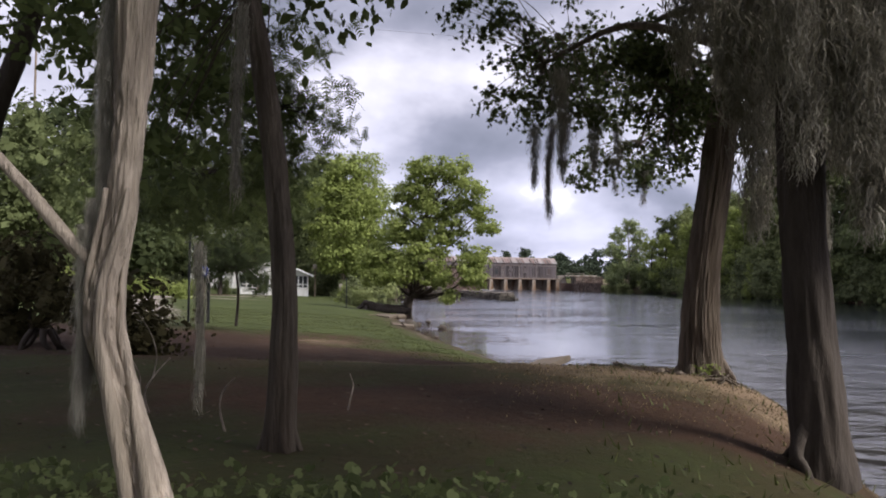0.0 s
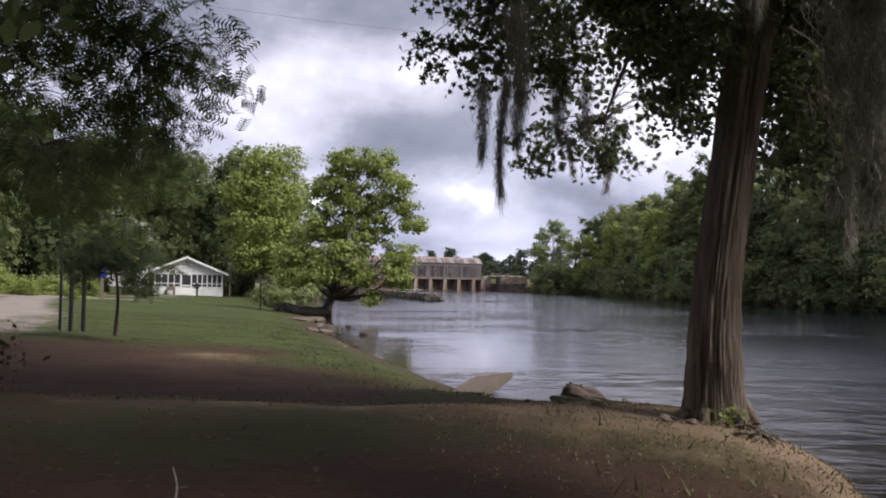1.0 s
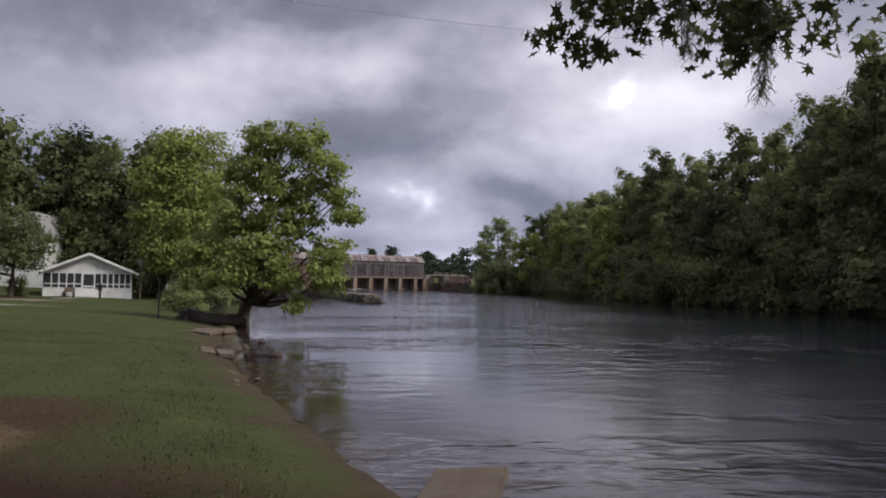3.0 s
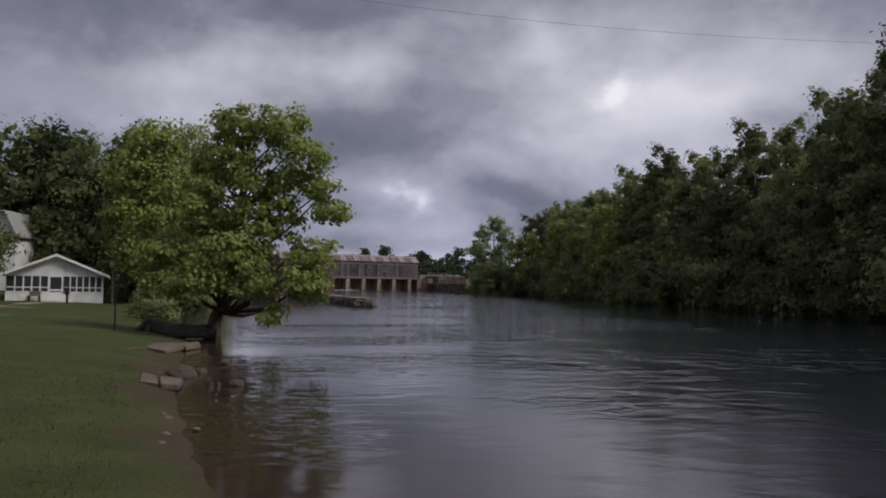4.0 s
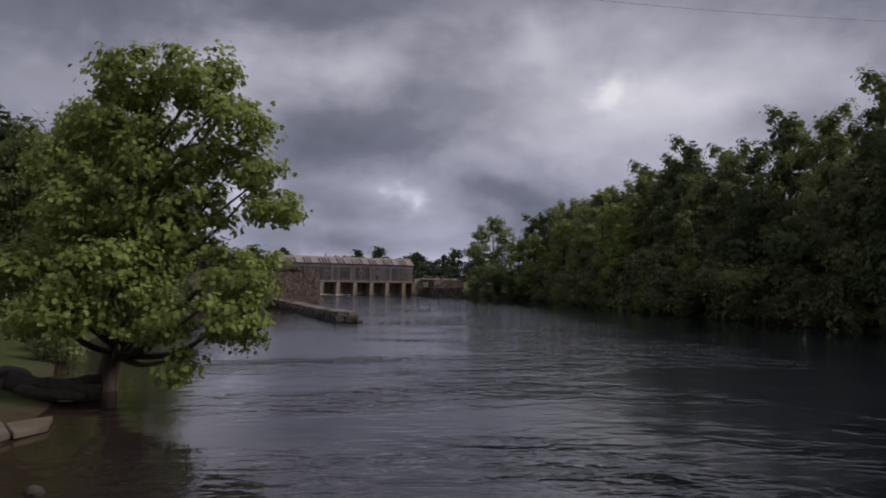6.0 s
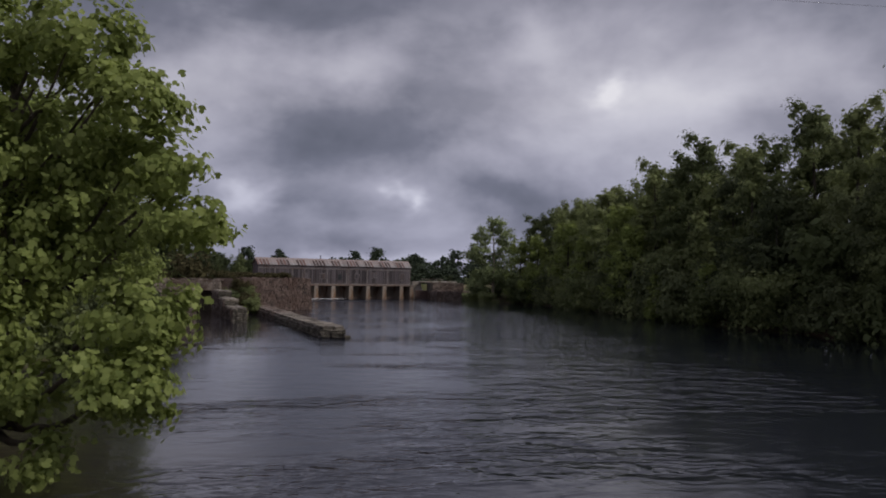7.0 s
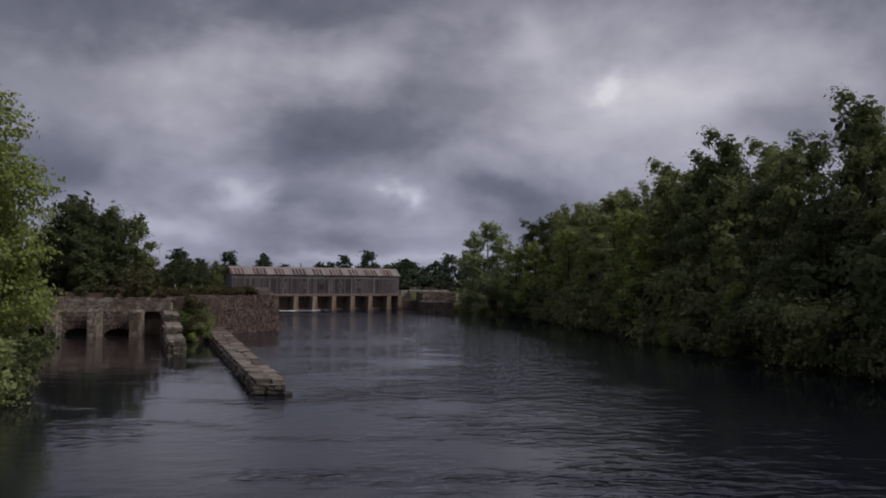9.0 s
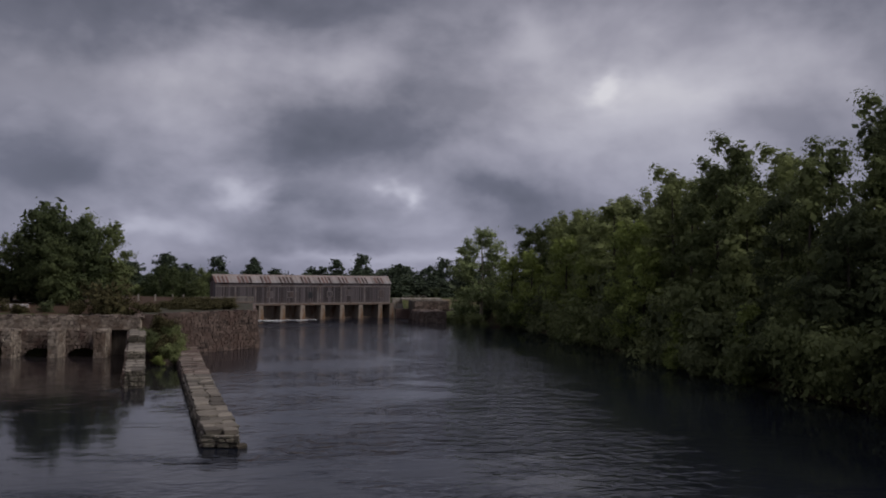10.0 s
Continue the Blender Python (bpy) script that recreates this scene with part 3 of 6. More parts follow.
    return tagged(hang("ground", me), "grassy river bank with bare reddish dirt and leaf litter", "ground", kind="structure")


def build_water():
    xs = steps((-60, -20, 4), (-20, 12, 0.8), (12, 70, 4))
    ys = steps((-200, -10, 20), (-10, 70, 0.8), (70, 262, 4))
    gx, gy = np.meshgrid(xs, ys)
    verts = np.stack([gx, gy, np.zeros_like(gx)], -1).reshape(-1, 3)
    w, h = len(xs), len(ys)
    faces = [(j * w + i, j * w + i + 1, (j + 1) * w + i + 1, (j + 1) * w + i) for j in range(h - 1) for i in range(w - 1)]
    me = mesh_of("water", verts, faces, WATER, True)
    left, right = bank(gx, gy)
    shallow = np.exp(-np.maximum(-left, 0) / 4.5) * np.interp(gy, [10, 24, 60, 75], [0.35, 1, 1, 0.3]) + 0.45 * bump_at(gx, gy, -14, 145, 12, 22)
    me.attributes.new("shallow", "FLOAT", "POINT").data.foreach_set("value", shallow.astype(np.float32).ravel())
    still = 0.72 * np.clip((0 - gx) / 5 + 0.9, 0, 1) * np.clip((gy - 72) / 25, 0, 1) * np.clip((166 - gy) / 4, 0, 1)
    still = np.maximum(still, 0.9 * np.clip(1.5 - np.maximum(-right, 0) / 24.0, 0, 1) * np.clip((gy - 48) / 30, 0, 1) * (gy < 235))
    still = np.maximum(still, 0.66 * np.clip(1.7 - np.maximum(-left, 0) / 6.0, 0, 1) * np.clip((gy - 20) / 8, 0, 1) * np.clip((80 - gy) / 8, 0, 1))
    still *= 1 - 0.95 * np.clip(1.6 * np.exp(-((gx - np.interp(gy, [50, 75, 110, 160, 200], [24, 22, 26, 31, 30])) / 7.5) ** 2) * np.clip((gy - 40) / 20, 0, 1) * np.clip((190 - gy) / 30, 0, 1), 0, 1)
    me.attributes.new("still", "FLOAT", "POINT").data.foreach_set("value", still.astype(np.float32).ravel())
    lively = 1.0 * np.exp(-((gx - np.interp(gy, [50, 75, 110, 160, 200], [24, 22, 26, 31, 30])) / 8.0) ** 2) * np.clip((gy - 40) / 20, 0, 1) * np.clip((190 - gy) / 30, 0, 1) + 0.9 * bump_at(gx, gy, 14, 205, 26, 42) + 0.6 * bump_at(gx, gy, 11, 15, 7, 6)
    me.attributes.new("lively", "FLOAT", "POINT").data.foreach_set("value", lively.astype(np.float32).ravel())
    ruffled = 0.8 * bump_at(gx, gy, 18, 22, 15, 11) + 1.0 * bump_at(gx, gy, 10, 224, 22, 12)
    me.attributes.new("ruffled", "FLOAT", "POINT").data.foreach_set("value", ruffled.astype(np.float32).ravel())
    return tagged(hang("water", me), "dark rippled river water reflecting the cloudy sky", "water", kind="structure")


build_ground()
build_water()


# ---- trees ----
def plant(src, x, y, scale, turn, dz=0.0, tall=1.0, label="", wide=1.0):
    ob = copy_thing(src, pose(x, y, float(height(x, y)) + dz, 0, 0, turn) @ Matrix.Diagonal((scale * wide, scale * wide, scale * tall, 1)))
    return tagged(ob, label)


def sycamore():
    """The broad tree that leans out over the water, its crown well in front of its foot."""
    foot = (-3.4, 60, 0.1)
    lobes = [(-2.0, 56.6, 10.0, 1.2, 1.5, 0.95), (0.0, 56.2, 10.0, 1.3, 1.5, 0.95), (-2.6, 57.5, 8.4, 1.5, 1.9, 1.2), (1.1, 56.0, 8.5, 1.2, 1.5, 1.1), (1.9, 55.9, 7.3, 0.9, 1.2, 0.8),
             (-0.7, 56.6, 7.8, 1.5, 1.9, 1.2), (2.5, 55.8, 6.1, 0.8, 1.2, 0.55), (-3.2, 57.5, 6.2, 1.8, 2.1, 1.4), (-0.4, 56.6, 5.9, 1.7, 2.0, 1.2), (-5.0, 57.5, 3.9, 1.5, 1.8, 1.0),
             (-2.2, 56.2, 3.9, 2.1, 2.0, 1.2), (1.5, 55.6, 4.1, 1.2, 1.5, 0.9), (0.4, 55.0, 2.7, 1.5, 1.5, 0.8), (-3.4, 55.8, 2.8, 1.5, 1.5, 0.6), (1.6, 55.0, 2.7, 0.8, 1.1, 0.8),
             (-5.3, 57.0, 2.5, 1.0, 1.3, 0.6), (0.0, 55.0, 1.25, 0.5, 0.6, 0.55), (-1.0, 55.3, 2.5, 1.0, 1.1, 0.5)]
    blobs = [(x - foot[0], y - foot[1], z - foot[2], w, d, h) for x, y, z, w, d, h in lobes]
    return make_tree("sycamore_tree", foot, [(0, 0, -0.4), (0.35, -0.2, 0.9), (0.9, -0.7, 2.0), (1.3, -1.6, 4.4), (1.7, -2.7, 7.2), (2.0, -3.4, 9.6)], 0.40, blobs,
                     620, 58, 0.48, 0.155, (BARK_BROWN, LEAF_BRIGHT), 11, "broad bright green tree leaning over the water's edge", LOBED, 60, hollow=0.5, outward=0.8, loose=0.6)


sycamore()
make_tree("shore_tree", (-13.0, 93, 0.5), [(0, 0, -0.3), (0.2, 0, 6), (0, 0, 14)], 0.3,
          [(0.3, 0, 14.0, 2.3, 2.3, 2.4), (-1.4, 0, 11.5, 2.8, 2.8, 2.6), (1.6, 0, 10.5, 2.8, 2.6, 2.6), (-0.4, -0.5, 7.8, 3.6, 3.4, 2.4), (-0.6, -0.5, 4.6, 3.0, 3.0, 1.8), (1.6, 0.4, 4.2, 1.8, 2.0, 1.6)], 400, 42, 1.0, 0.34, (BARK, LEAF_GREEN), 12,
          "tall bright green leafy tree beside the white cottage", DIAMOND, 26)



def lobed_blobs(seed, w, h, n, low=0.14, high=0.95):
    """Rounded lobes of foliage round a trunk, wide in the middle, with a few upright tips."""
    r = np.random.default_rng(seed)
    out = []
    for i in range(n):
        f = low + (high - low) * (i + 0.5) / n
        reach = w * math.sin(math.pi * min(1.0, 0.16 + 0.80 * f)) ** 0.8
        a = i * 2.4 + r.uniform(-0.5, 0.5)
        d = reach * r.uniform(0.35, 0.8)
        q = w * r.uniform(0.34, 0.52) * (1.12 - 0.5 * f)
        out.append((d * math.cos(a), d * math.sin(a), h * f, q, q, q * r.uniform(0.6, 0.85)))
    for i in range(4):
        out.append((r.normal(0, w * 0.25), r.normal(0, w * 0.25), h * r.uniform(0.93, 1.0), w * 0.16, w * 0.16, w * 0.30))
    return out


FOREST = []
for k, (w, h, mat, sd) in enumerate([(5.0, 23, LEAF_DARK, 31), (4.4, 25, LEAF_MID, 32), (5.8, 20, LEAF_DARK, 33), (5.2, 22, LEAF_MID, 34), (4.6, 24, LEAF_DARK, 35)]):
    FOREST.append(make_tree("forest_tree", (62 + 3 * k, 100 + 9 * k, 2.0), [(0, 0, -0.5), (0.2, 0.1, h * 0.5), (0, 0, h * 0.93)], 0.35, lobed_blobs(sd, w, h, 17), 330, 26, 0.95, 0.33, (BARK_DARK, mat), sd,
                            "tall dark green tree in the wood along the bank", DIAMOND, 10, "trees of the riverside wood", hollow=0.72, sides=7, outward=1.2, loose=0.5, inner=1300))
BUSHES = []
for k, (mat, sd) in enumerate([(LEAF_MID, 41), (LEAF_DARK, 42), (LEAF_BRIGHT, 43), (LEAF_BRUSH, 44)]):
    r = np.random.default_rng(sd)
    bl = [(r.normal(0, 1.6), r.normal(0, 1.6), r.uniform(0.4, 5), r.uniform(1.3, 2.2), r.uniform(1.3, 2.2), r.uniform(1.0, 1.8)) for _ in range(9)]
    BUSHES.append(make_tree("bank_shrub", ((53.6, 52.6, -28.0, -14.0)[k], (118, 132, 44, 167)[k], (0.4, 0.4, 2.0, 2.6)[k]), [(0, 0, -0.5), (0.2, 0, 2.0), (0, 0, 4.5)], 0.12, bl, 130, 22, 0.85, 0.27, (BARK_DARK, mat), sd,
                            "dense green shrub overhanging the water", DIAMOND, 6, "shrubs along the river", hollow=0.6, sides=6, category="shrub", outward=1.1, loose=0.5, inner=420))

light_tree = make_tree("forest_tree", (52.3, 154, 0.8), [(0, 0, -0.5), (0.2, 0.1, 6), (0, 0, 12)], 0.25, lobed_blobs(36, 3.6, 12.5, 15), 300, 26, 0.8, 0.26, (BARK_DARK, LEAF_GREEN), 36,
                       "lighter green tree at the edge of the riverside wood", DIAMOND, 10, "trees of the riverside wood", hollow=0.7, sides=7, outward=1.2, loose=0.5, inner=700)
rnd = random.Random(5)
CROWN_TOP = [24.6, 26.4, 21.0, 24.1, 24.8]


def skyline_limit(k, size, y, row):
    """How much a tree of the wood is stunted so that the wood keeps its falling skyline."""
    top = np.interp(y, [94, 98, 104, 116, 122, 134, 152, 160, 170, 224], [40, 30, 28.5, 28.0, 24.3, 25.2, 23.6, 22.4, 22.8, 21.0]) * (1.0 + 0.12 * ((y * 7 + row * 4) % 10) / 10)
    top += 3.0 * row * math.exp(-(((y - 117) / 6) ** 2))
    return min(1.0, (top - 2.2) / (size * CROWN_TOP[k]))


for y in range(40, 222, 5):
    edge = float(np.interp(y, RIGHT_Y, RIGHT_X))
    plant(BUSHES[rnd.choice((0, 1, 1))], edge + rnd.uniform(-0.6, 0.8), y + rnd.uniform(-2, 2), rnd.uniform(0.75, 1.25), rnd.uniform(0, 360), -0.2)
    if y % 10 == 0:
        plant(BUSHES[rnd.choice((0, 1))], edge + 3, y + rnd.uniform(-2, 2), rnd.uniform(1.2, 1.7), rnd.uniform(0, 360), 0.5)
    for row in range(2):
        k = rnd.choice((0, 1, 2, 3, 4) if y < 140 else (1, 3, 1, 3, 4))
        tx, ty = edge + np.interp(y, [120, 145], [2.2, 5.0]) + row * 6.5 + rnd.uniform(-1.6, 1.6), y + rnd.uniform(-2.5, 2.5)
        size = rnd.uniform(0.74, 1.12) * (0.86 if row == 0 else 1.04) * (1.08 if y < 88 else 0.86 if y < 138 else 1.14 if y < 178 else 1.02)
        plant(FOREST[k], tx, ty, size, rnd.uniform(0, 360), 0, skyline_limit(k, size, ty, row))
for x, y, s, k in [(58.0, 89, 1.06, 1), (61.5, 93, 1.1, 4), (62.5, 86, 1.12, 1), (59, 98, 0.98, 3)]:
    plant(FOREST[k], x, y, s, 60 * k, 0, 1.0, "tallest green tree standing above the riverside wood")
for x, y, s in [(50.8, 141, 0.52), (53.5, 176, 1.05), (54.5, 191, 1.25), (52.6, 206, 1.15), (55, 163, 1.3), (52.2, 129, 0.6), (51.5, 217, 1.1)]:
    plant(light_tree, x, y, s, 40 * s * y, -0.3)
# the pale tree where the wood ends at the bend
make_tree("willow_tree", (47.5, 229, 0.8), [(0, 0, -0.4), (0.3, 0, 8), (0, 0, 18)], 0.4,
                 [(0.8, 0, 17.8, 2.6, 2.4, 2.2), (-2.8, 0, 15.2, 2.8, 2.4, 2.4), (3.0, 0, 14.8, 3.0, 2.4, 2.4), (-3.6, 0, 11, 3.6, 3.0, 2.6), (3.6, 0, 10.5, 3.8, 3.0, 2.8), (-0.5, 0, 6.0, 5.0, 3.8, 2.8), (-3.6, 0, 3.4, 3.2, 2.8, 2.4), (3.4, 0, 4.0, 3.6, 3.0, 2.6)], 620, 30, 1.0, 0.4, (BARK_PALE, LEAF_PALE), 51,
                 "pale green tree at the end of the riverside wood", DIAMOND, 24, hollow=0.4)

# woods behind the cottage, on the left bank and beyond the dam
BROAD = []
for k, (mat, sd) in enumerate([(LEAF_SHADE, 37), (LEAF_SHADE, 38), (LEAF_SHADE, 39)]):
    BROAD.append(make_tree("broad_tree", ((-21, -40, -33)[k], (122, 122, 203)[k], 2.0), [(0, 0, -0.5), (0.2, 0.1, 8), (0, 0, 16)], 0.4, lobed_blobs(sd, 6.6, 18.5, 18, 0.12), 300, 26, 1.35, 0.42, (BARK_DARK, mat), sd,
                           "broad dark green tree in the wood on the bank", DIAMOND, 10, "broad trees on the near bank", hollow=0.7, sides=7, outward=1.2, loose=0.5, inner=1100))
for x, y, s in [(-19.5, 119, 0.80), (-31, 124, 0.92), (-41, 119, 0.95), (-43, 101, 0.95), (-50, 104, 1.05), (-46, 88, 0.85), (-56, 90, 1.0), (-22, 122, 0.8), (-27, 119, 0.84), (-60, 76, 0.9), (-52, 72, 0.8),
                (-17.5, 106, 0.62), (-66, 60, 0.9), (-48, 58, 0.75), (-58, 46, 0.8), (-42, 48, 0.7), (-34, 124, 0.9), (-19, 114, 0.72), (-47, 112, 1.0), (-54, 98, 1.0), (-40, 84, 0.5), (-44, 94, 0.8), (-64, 88, 1.0), (-36, 78, 0.42),
                (-22.8, 203, 0.72), (-25.5, 198, 0.74), (-28.5, 206, 0.80), (-31.5, 199, 0.80), (-34.5, 205, 0.74), (-45, 200, 0.92), (-49, 206, 0.98), (-53, 199, 0.95), (-28, 193, 0.55), (-40, 208, 0.62), (-47, 193, 0.7)]:
    plant(BROAD[rnd.randrange(3)], x, y, s * (1.16 if y < 150 else 0.98), rnd.uniform(0, 360))
for x, y, s in [(-9, -14, 0.9), (-2, -20, 1.0), (-19, -6, 0.85), (6, -26, 0.9), (-16, -16, 0.95)]:
    plant(BROAD[rnd.randrange(3)], x, y, s, rnd.uniform(0, 360), 0, 1.0, "broad dark green tree in the wood by the path")
for x, y, s in [(43.5, 231, 0.6), (46, 224, 0.7), (50, 232, 0.9), (42, 236, 0.5), (52, 226, 1.0), (45, 238, 0.7), (40.5, 240, 0.4)]:
    plant(BUSHES[rnd.choice((0, 1))], x, y, s, rnd.uniform(0, 360), -0.2)
for x, y, s in [(-26.5, 84, 0.34), (-24.6, 85.4, 0.32), (-28.5, 83, 0.36)]:
    plant(BUSHES[1], x, y, s, rnd.uniform(0, 360), -0.1)
for i in range(9):
    plant(BROAD[rnd.randrange(3)], -62 + i * 5.6, 268 + rnd.uniform(0, 30), rnd.uniform(0.36, 0.50), rnd.uniform(0, 360), -1.0)
for x, y, s in [(-23.3, 268, 0.46), (-20.3, 271, 0.40), (-16.6, 266, 0.44), (-14.1, 270, 0.38)]:
    plant(BROAD[rnd.randrange(3)], x, y, s, rnd.uniform(0, 360), -1.0)
make_tree("lawn_tree", (-24.0, 82.5, 0.9), [(0, 0, -0.3), (0.15, 0, 2.4), (0, 0, 6.5)], 0.2, [(0, 0, 5.9, 2.2, 2.2, 1.3), (-1.6, 0, 4.4, 2.2, 2.2, 1.4), (1.5, 0, 4.2, 2.0, 2.0, 1.3), (0, -0.6, 3.0, 2.8, 2.2, 1.0), (-2.4, 0, 2.6, 1.4, 1.4, 0.9)], 300, 34, 0.7, 0.22, (BARK_DARK, LEAF_MID), 53,
          "small dark green tree on the lawn by the cottage", DIAMOND, 14, hollow=0.5)
make_tree("point_tree", (-12.4, 110, 0.8), [(0, 0, -0.4), (0.3, 0, 8), (0.2, 0, 18)], 0.34,
                       [(0, 0, 17, 2.4, 2.4, 2.6), (-1.5, 0, 13, 3.2, 3, 2.8), (1.6, 0, 12.5, 2.8, 2.8, 2.4), (0.5, 0, 8.5, 3.8, 3.4, 2.6), (1.0, 0, 5, 3.8, 3.6, 2.4)], 420, 38, 1.0, 0.28, (BARK, LEAF_BRIGHT), 52,
                       "tall green tree on the point above the water", DIAMOND, 24, hollow=0.4)
for x, y, s, k in [(-9.4, 101, 0.75, 0), (-10.4, 95.5, 0.7, 1), (-9.8, 104, 0.6, 1), (-9.9, 90.5, 0.55, 0), (-10.0, 106.5, 0.7, 0), (-10.5, 111, 0.75, 1), (-12, 100, 0.6, 0), (-11.0, 97, 0.45, 1), (-15.5, 115, 0.8, 1), (-14.5, 97, 0.5, 1), (-21, 121, 0.7, 0), (-27, 128, 0.7, 1), (-7.5, 69, 0.35, 0), (-8.8, 72.5, 0.4, 1), (-10.5, 79, 0.4, 2), (-11, 86, 0.45, 1)]:
    plant(BUSHES[k], x, y, s, rnd.uniform(0, 360), -0.1)
for x, y, s in [(-13.6, 96.5, 0.55), (-15.2, 97.5, 0.6), (-12.4, 99, 0.6), (-14.5, 101, 0.8), (-16.8, 103, 0.9)]:
    plant(BUSHES[1], x, y, s, rnd.uniform(0, 360), -0.2)
for x in range(-46, -7, 2):
    plant(BUSHES[rnd.choice((3, 3, 1))], x + rnd.uniform(-1, 1), 167 + rnd.uniform(-1, 5), rnd.uniform(0.26, 0.42), rnd.uniform(0, 360), -0.3, 0.8, "low brown brush behind the old stone wall")
for x, y, s in [(-30, 66, 0.5), (-36, 62, 0.55), (-26, 71, 0.42), (-23.5, 72.5, 0.4), (-32, 52, 0.6), (-40, 56, 0.6), (-24, 50, 0.5), (-28, 44, 0.5), (-20, 60, 0.32), (-26.2, 67, 0.36), (-29, 69.5, 0.4), (-32, 74, 0.6), (-36, 80, 0.7)]:
    plant(BUSHES[2], x, y, s, rnd.uniform(0, 360), -0.2)

FAR = []
for k, sd in enumerate((61, 62, 63)):
    FAR.append(make_tree("distant_tree", (-40 + 30 * k, 360, 4.4), [(0, 0, -0.4), (0, 0, 5), (0, 0, 11)], 0.3, lobed_blobs(sd, 4.8 - k * 0.5, 11.5, 12, 0.06), 120, 14, 1.2, 0.85, (BARK_DARK, LEAF_HAZE), sd,
                         "dark tree in the distant treeline beyond the dam", DIAMOND, 6, "distant treeline", sides=6))
for i in range(96):
    x = -150 + i * 3.1 + rnd.uniform(-2, 2)
    plant(FAR[rnd.randrange(3)], x, 310 + rnd.uniform(0, 70) + abs(x - 10) * 0.12, rnd.uniform(0.50, 0.92), rnd.uniform(0, 360), -0.8, 1.0, "", rnd.uniform(1.3, 1.9))
for x, y, s in [(33, 420, 1.35), (-36, 330, 1.1), (-20, 335, 1.05), (-55, 326, 1.25), (58, 345, 1.1), (66, 340, 1.15), (74, 350, 1.1), (52, 330, 0.9)]:
    plant(FAR[rnd.randrange(3)], x, y, s, rnd.uniform(0, 360), -0.8)
for i in range(44):
    plant(FAR[rnd.randrange(3)], -110 + i * 5.6 + rnd.uniform(-2, 2), 300 + rnd.uniform(0, 12), rnd.uniform(0.42, 0.58), rnd.uniform(0, 360), -0.8, 1.0, "", 2.2)
for i in range(22):
    plant(BUSHES[rnd.choice((0, 1))], -70 + i * 8 + rnd.uniform(-2, 2), 296 + rnd.uniform(0, 14), rnd.uniform(0.5, 0.9), rnd.uniform(0, 360), -0.5)

# ---- trees beside the path at the start ----
STAR = [(0, 0), (0.14, 0.22), (0.50, 0.20), (0.24, 0.46), (0.42, 0.78), (0.10, 0.62), (0, 1.0), (-0.10, 0.62), (-0.42, 0.78), (-0.24, 0.46), (-0.50, 0.20), (-0.14, 0.22)]


def near_tree(name, at, trunk_path, radii, sides, bark, canopies, label, seed, ridges=0.2, roots=0, groove=0.0):
    """A tree near the eye: a ridged trunk, root flare, boughs that reach their own foliage."""
    rng = np.random.default_rng(seed)
    ob = thing(name, at, 0, label, "tree")
    path = smooth_path(trunk_path, 9)
    rr = np.interp(np.linspace(0, 1, len(path)), np.linspace(0, 1, len(radii)), radii)
    hang("trunk", mesh_of("trunk", *tube_data(path, rr, sides, ridges, seed, groove), bark, True), ob)
    for k in range(roots):
        a = 2 * math.pi * (k + rng.uniform(-0.3, 0.3)) / roots
        r = radii[0]
        pts = [(math.cos(a) * r * 0.5, math.sin(a) * r * 0.5, 0.26), (math.cos(a) * r * 1.0, math.sin(a) * r * 1.0, 0.04), (math.cos(a + 0.3) * r * 1.3, math.sin(a + 0.3) * r * 1.3, -0.08), (math.cos(a + 0.5) * r * 1.6, math.sin(a + 0.5) * r * 1.6, -0.25)]
        lp = smooth_path(pts, 4)
        hang("root", mesh_of("root", *tube_data(lp, np.linspace(r * 0.2, 0.02, len(lp)), 10, 0.3, k, 0.2), bark, True), ob)
    for blobs, clumps, per, radius, leaf, form, mat, start, thick in canopies:
        c, pts, out = clump_points(blobs, clumps, per, radius, rng, 0.15)
        tagged(hang("foliage", leaf_mesh("foliage", pts, leaf, mat, rng, form, out, loose=1.0), ob), kind="stuff")
        b0 = Vector(np.mean([b[:3] for b in blobs], axis=0))
        s = Vector(start)
        lp = smooth_path([s, s.lerp(b0, 0.5) + Vector((0, 0, 0.5)), b0], 5)
        hang("bough", mesh_of("bough", *tube_data(lp, np.linspace(thick, thick * 0.3, len(lp)), 7, 0.15, seed), bark, True), ob)
        twigs = []
        for e in c:
            i = min(range(1, len(lp)), key=lambda q: (lp[q] - Vector(e)).length)
            tw = smooth_path([lp[i], lp[i].lerp(Vector(e), 0.5) + Vector((0, 0, 0.12)), Vector(e)], 2)
            twigs.append(tube_data(tw, np.linspace(0.011, 0.003, len(tw)), 4))
        tagged(hang("twig_spray", mesh_of("twig_spray", *gather(twigs), bark, True), ob), kind="stuff")
    return ob


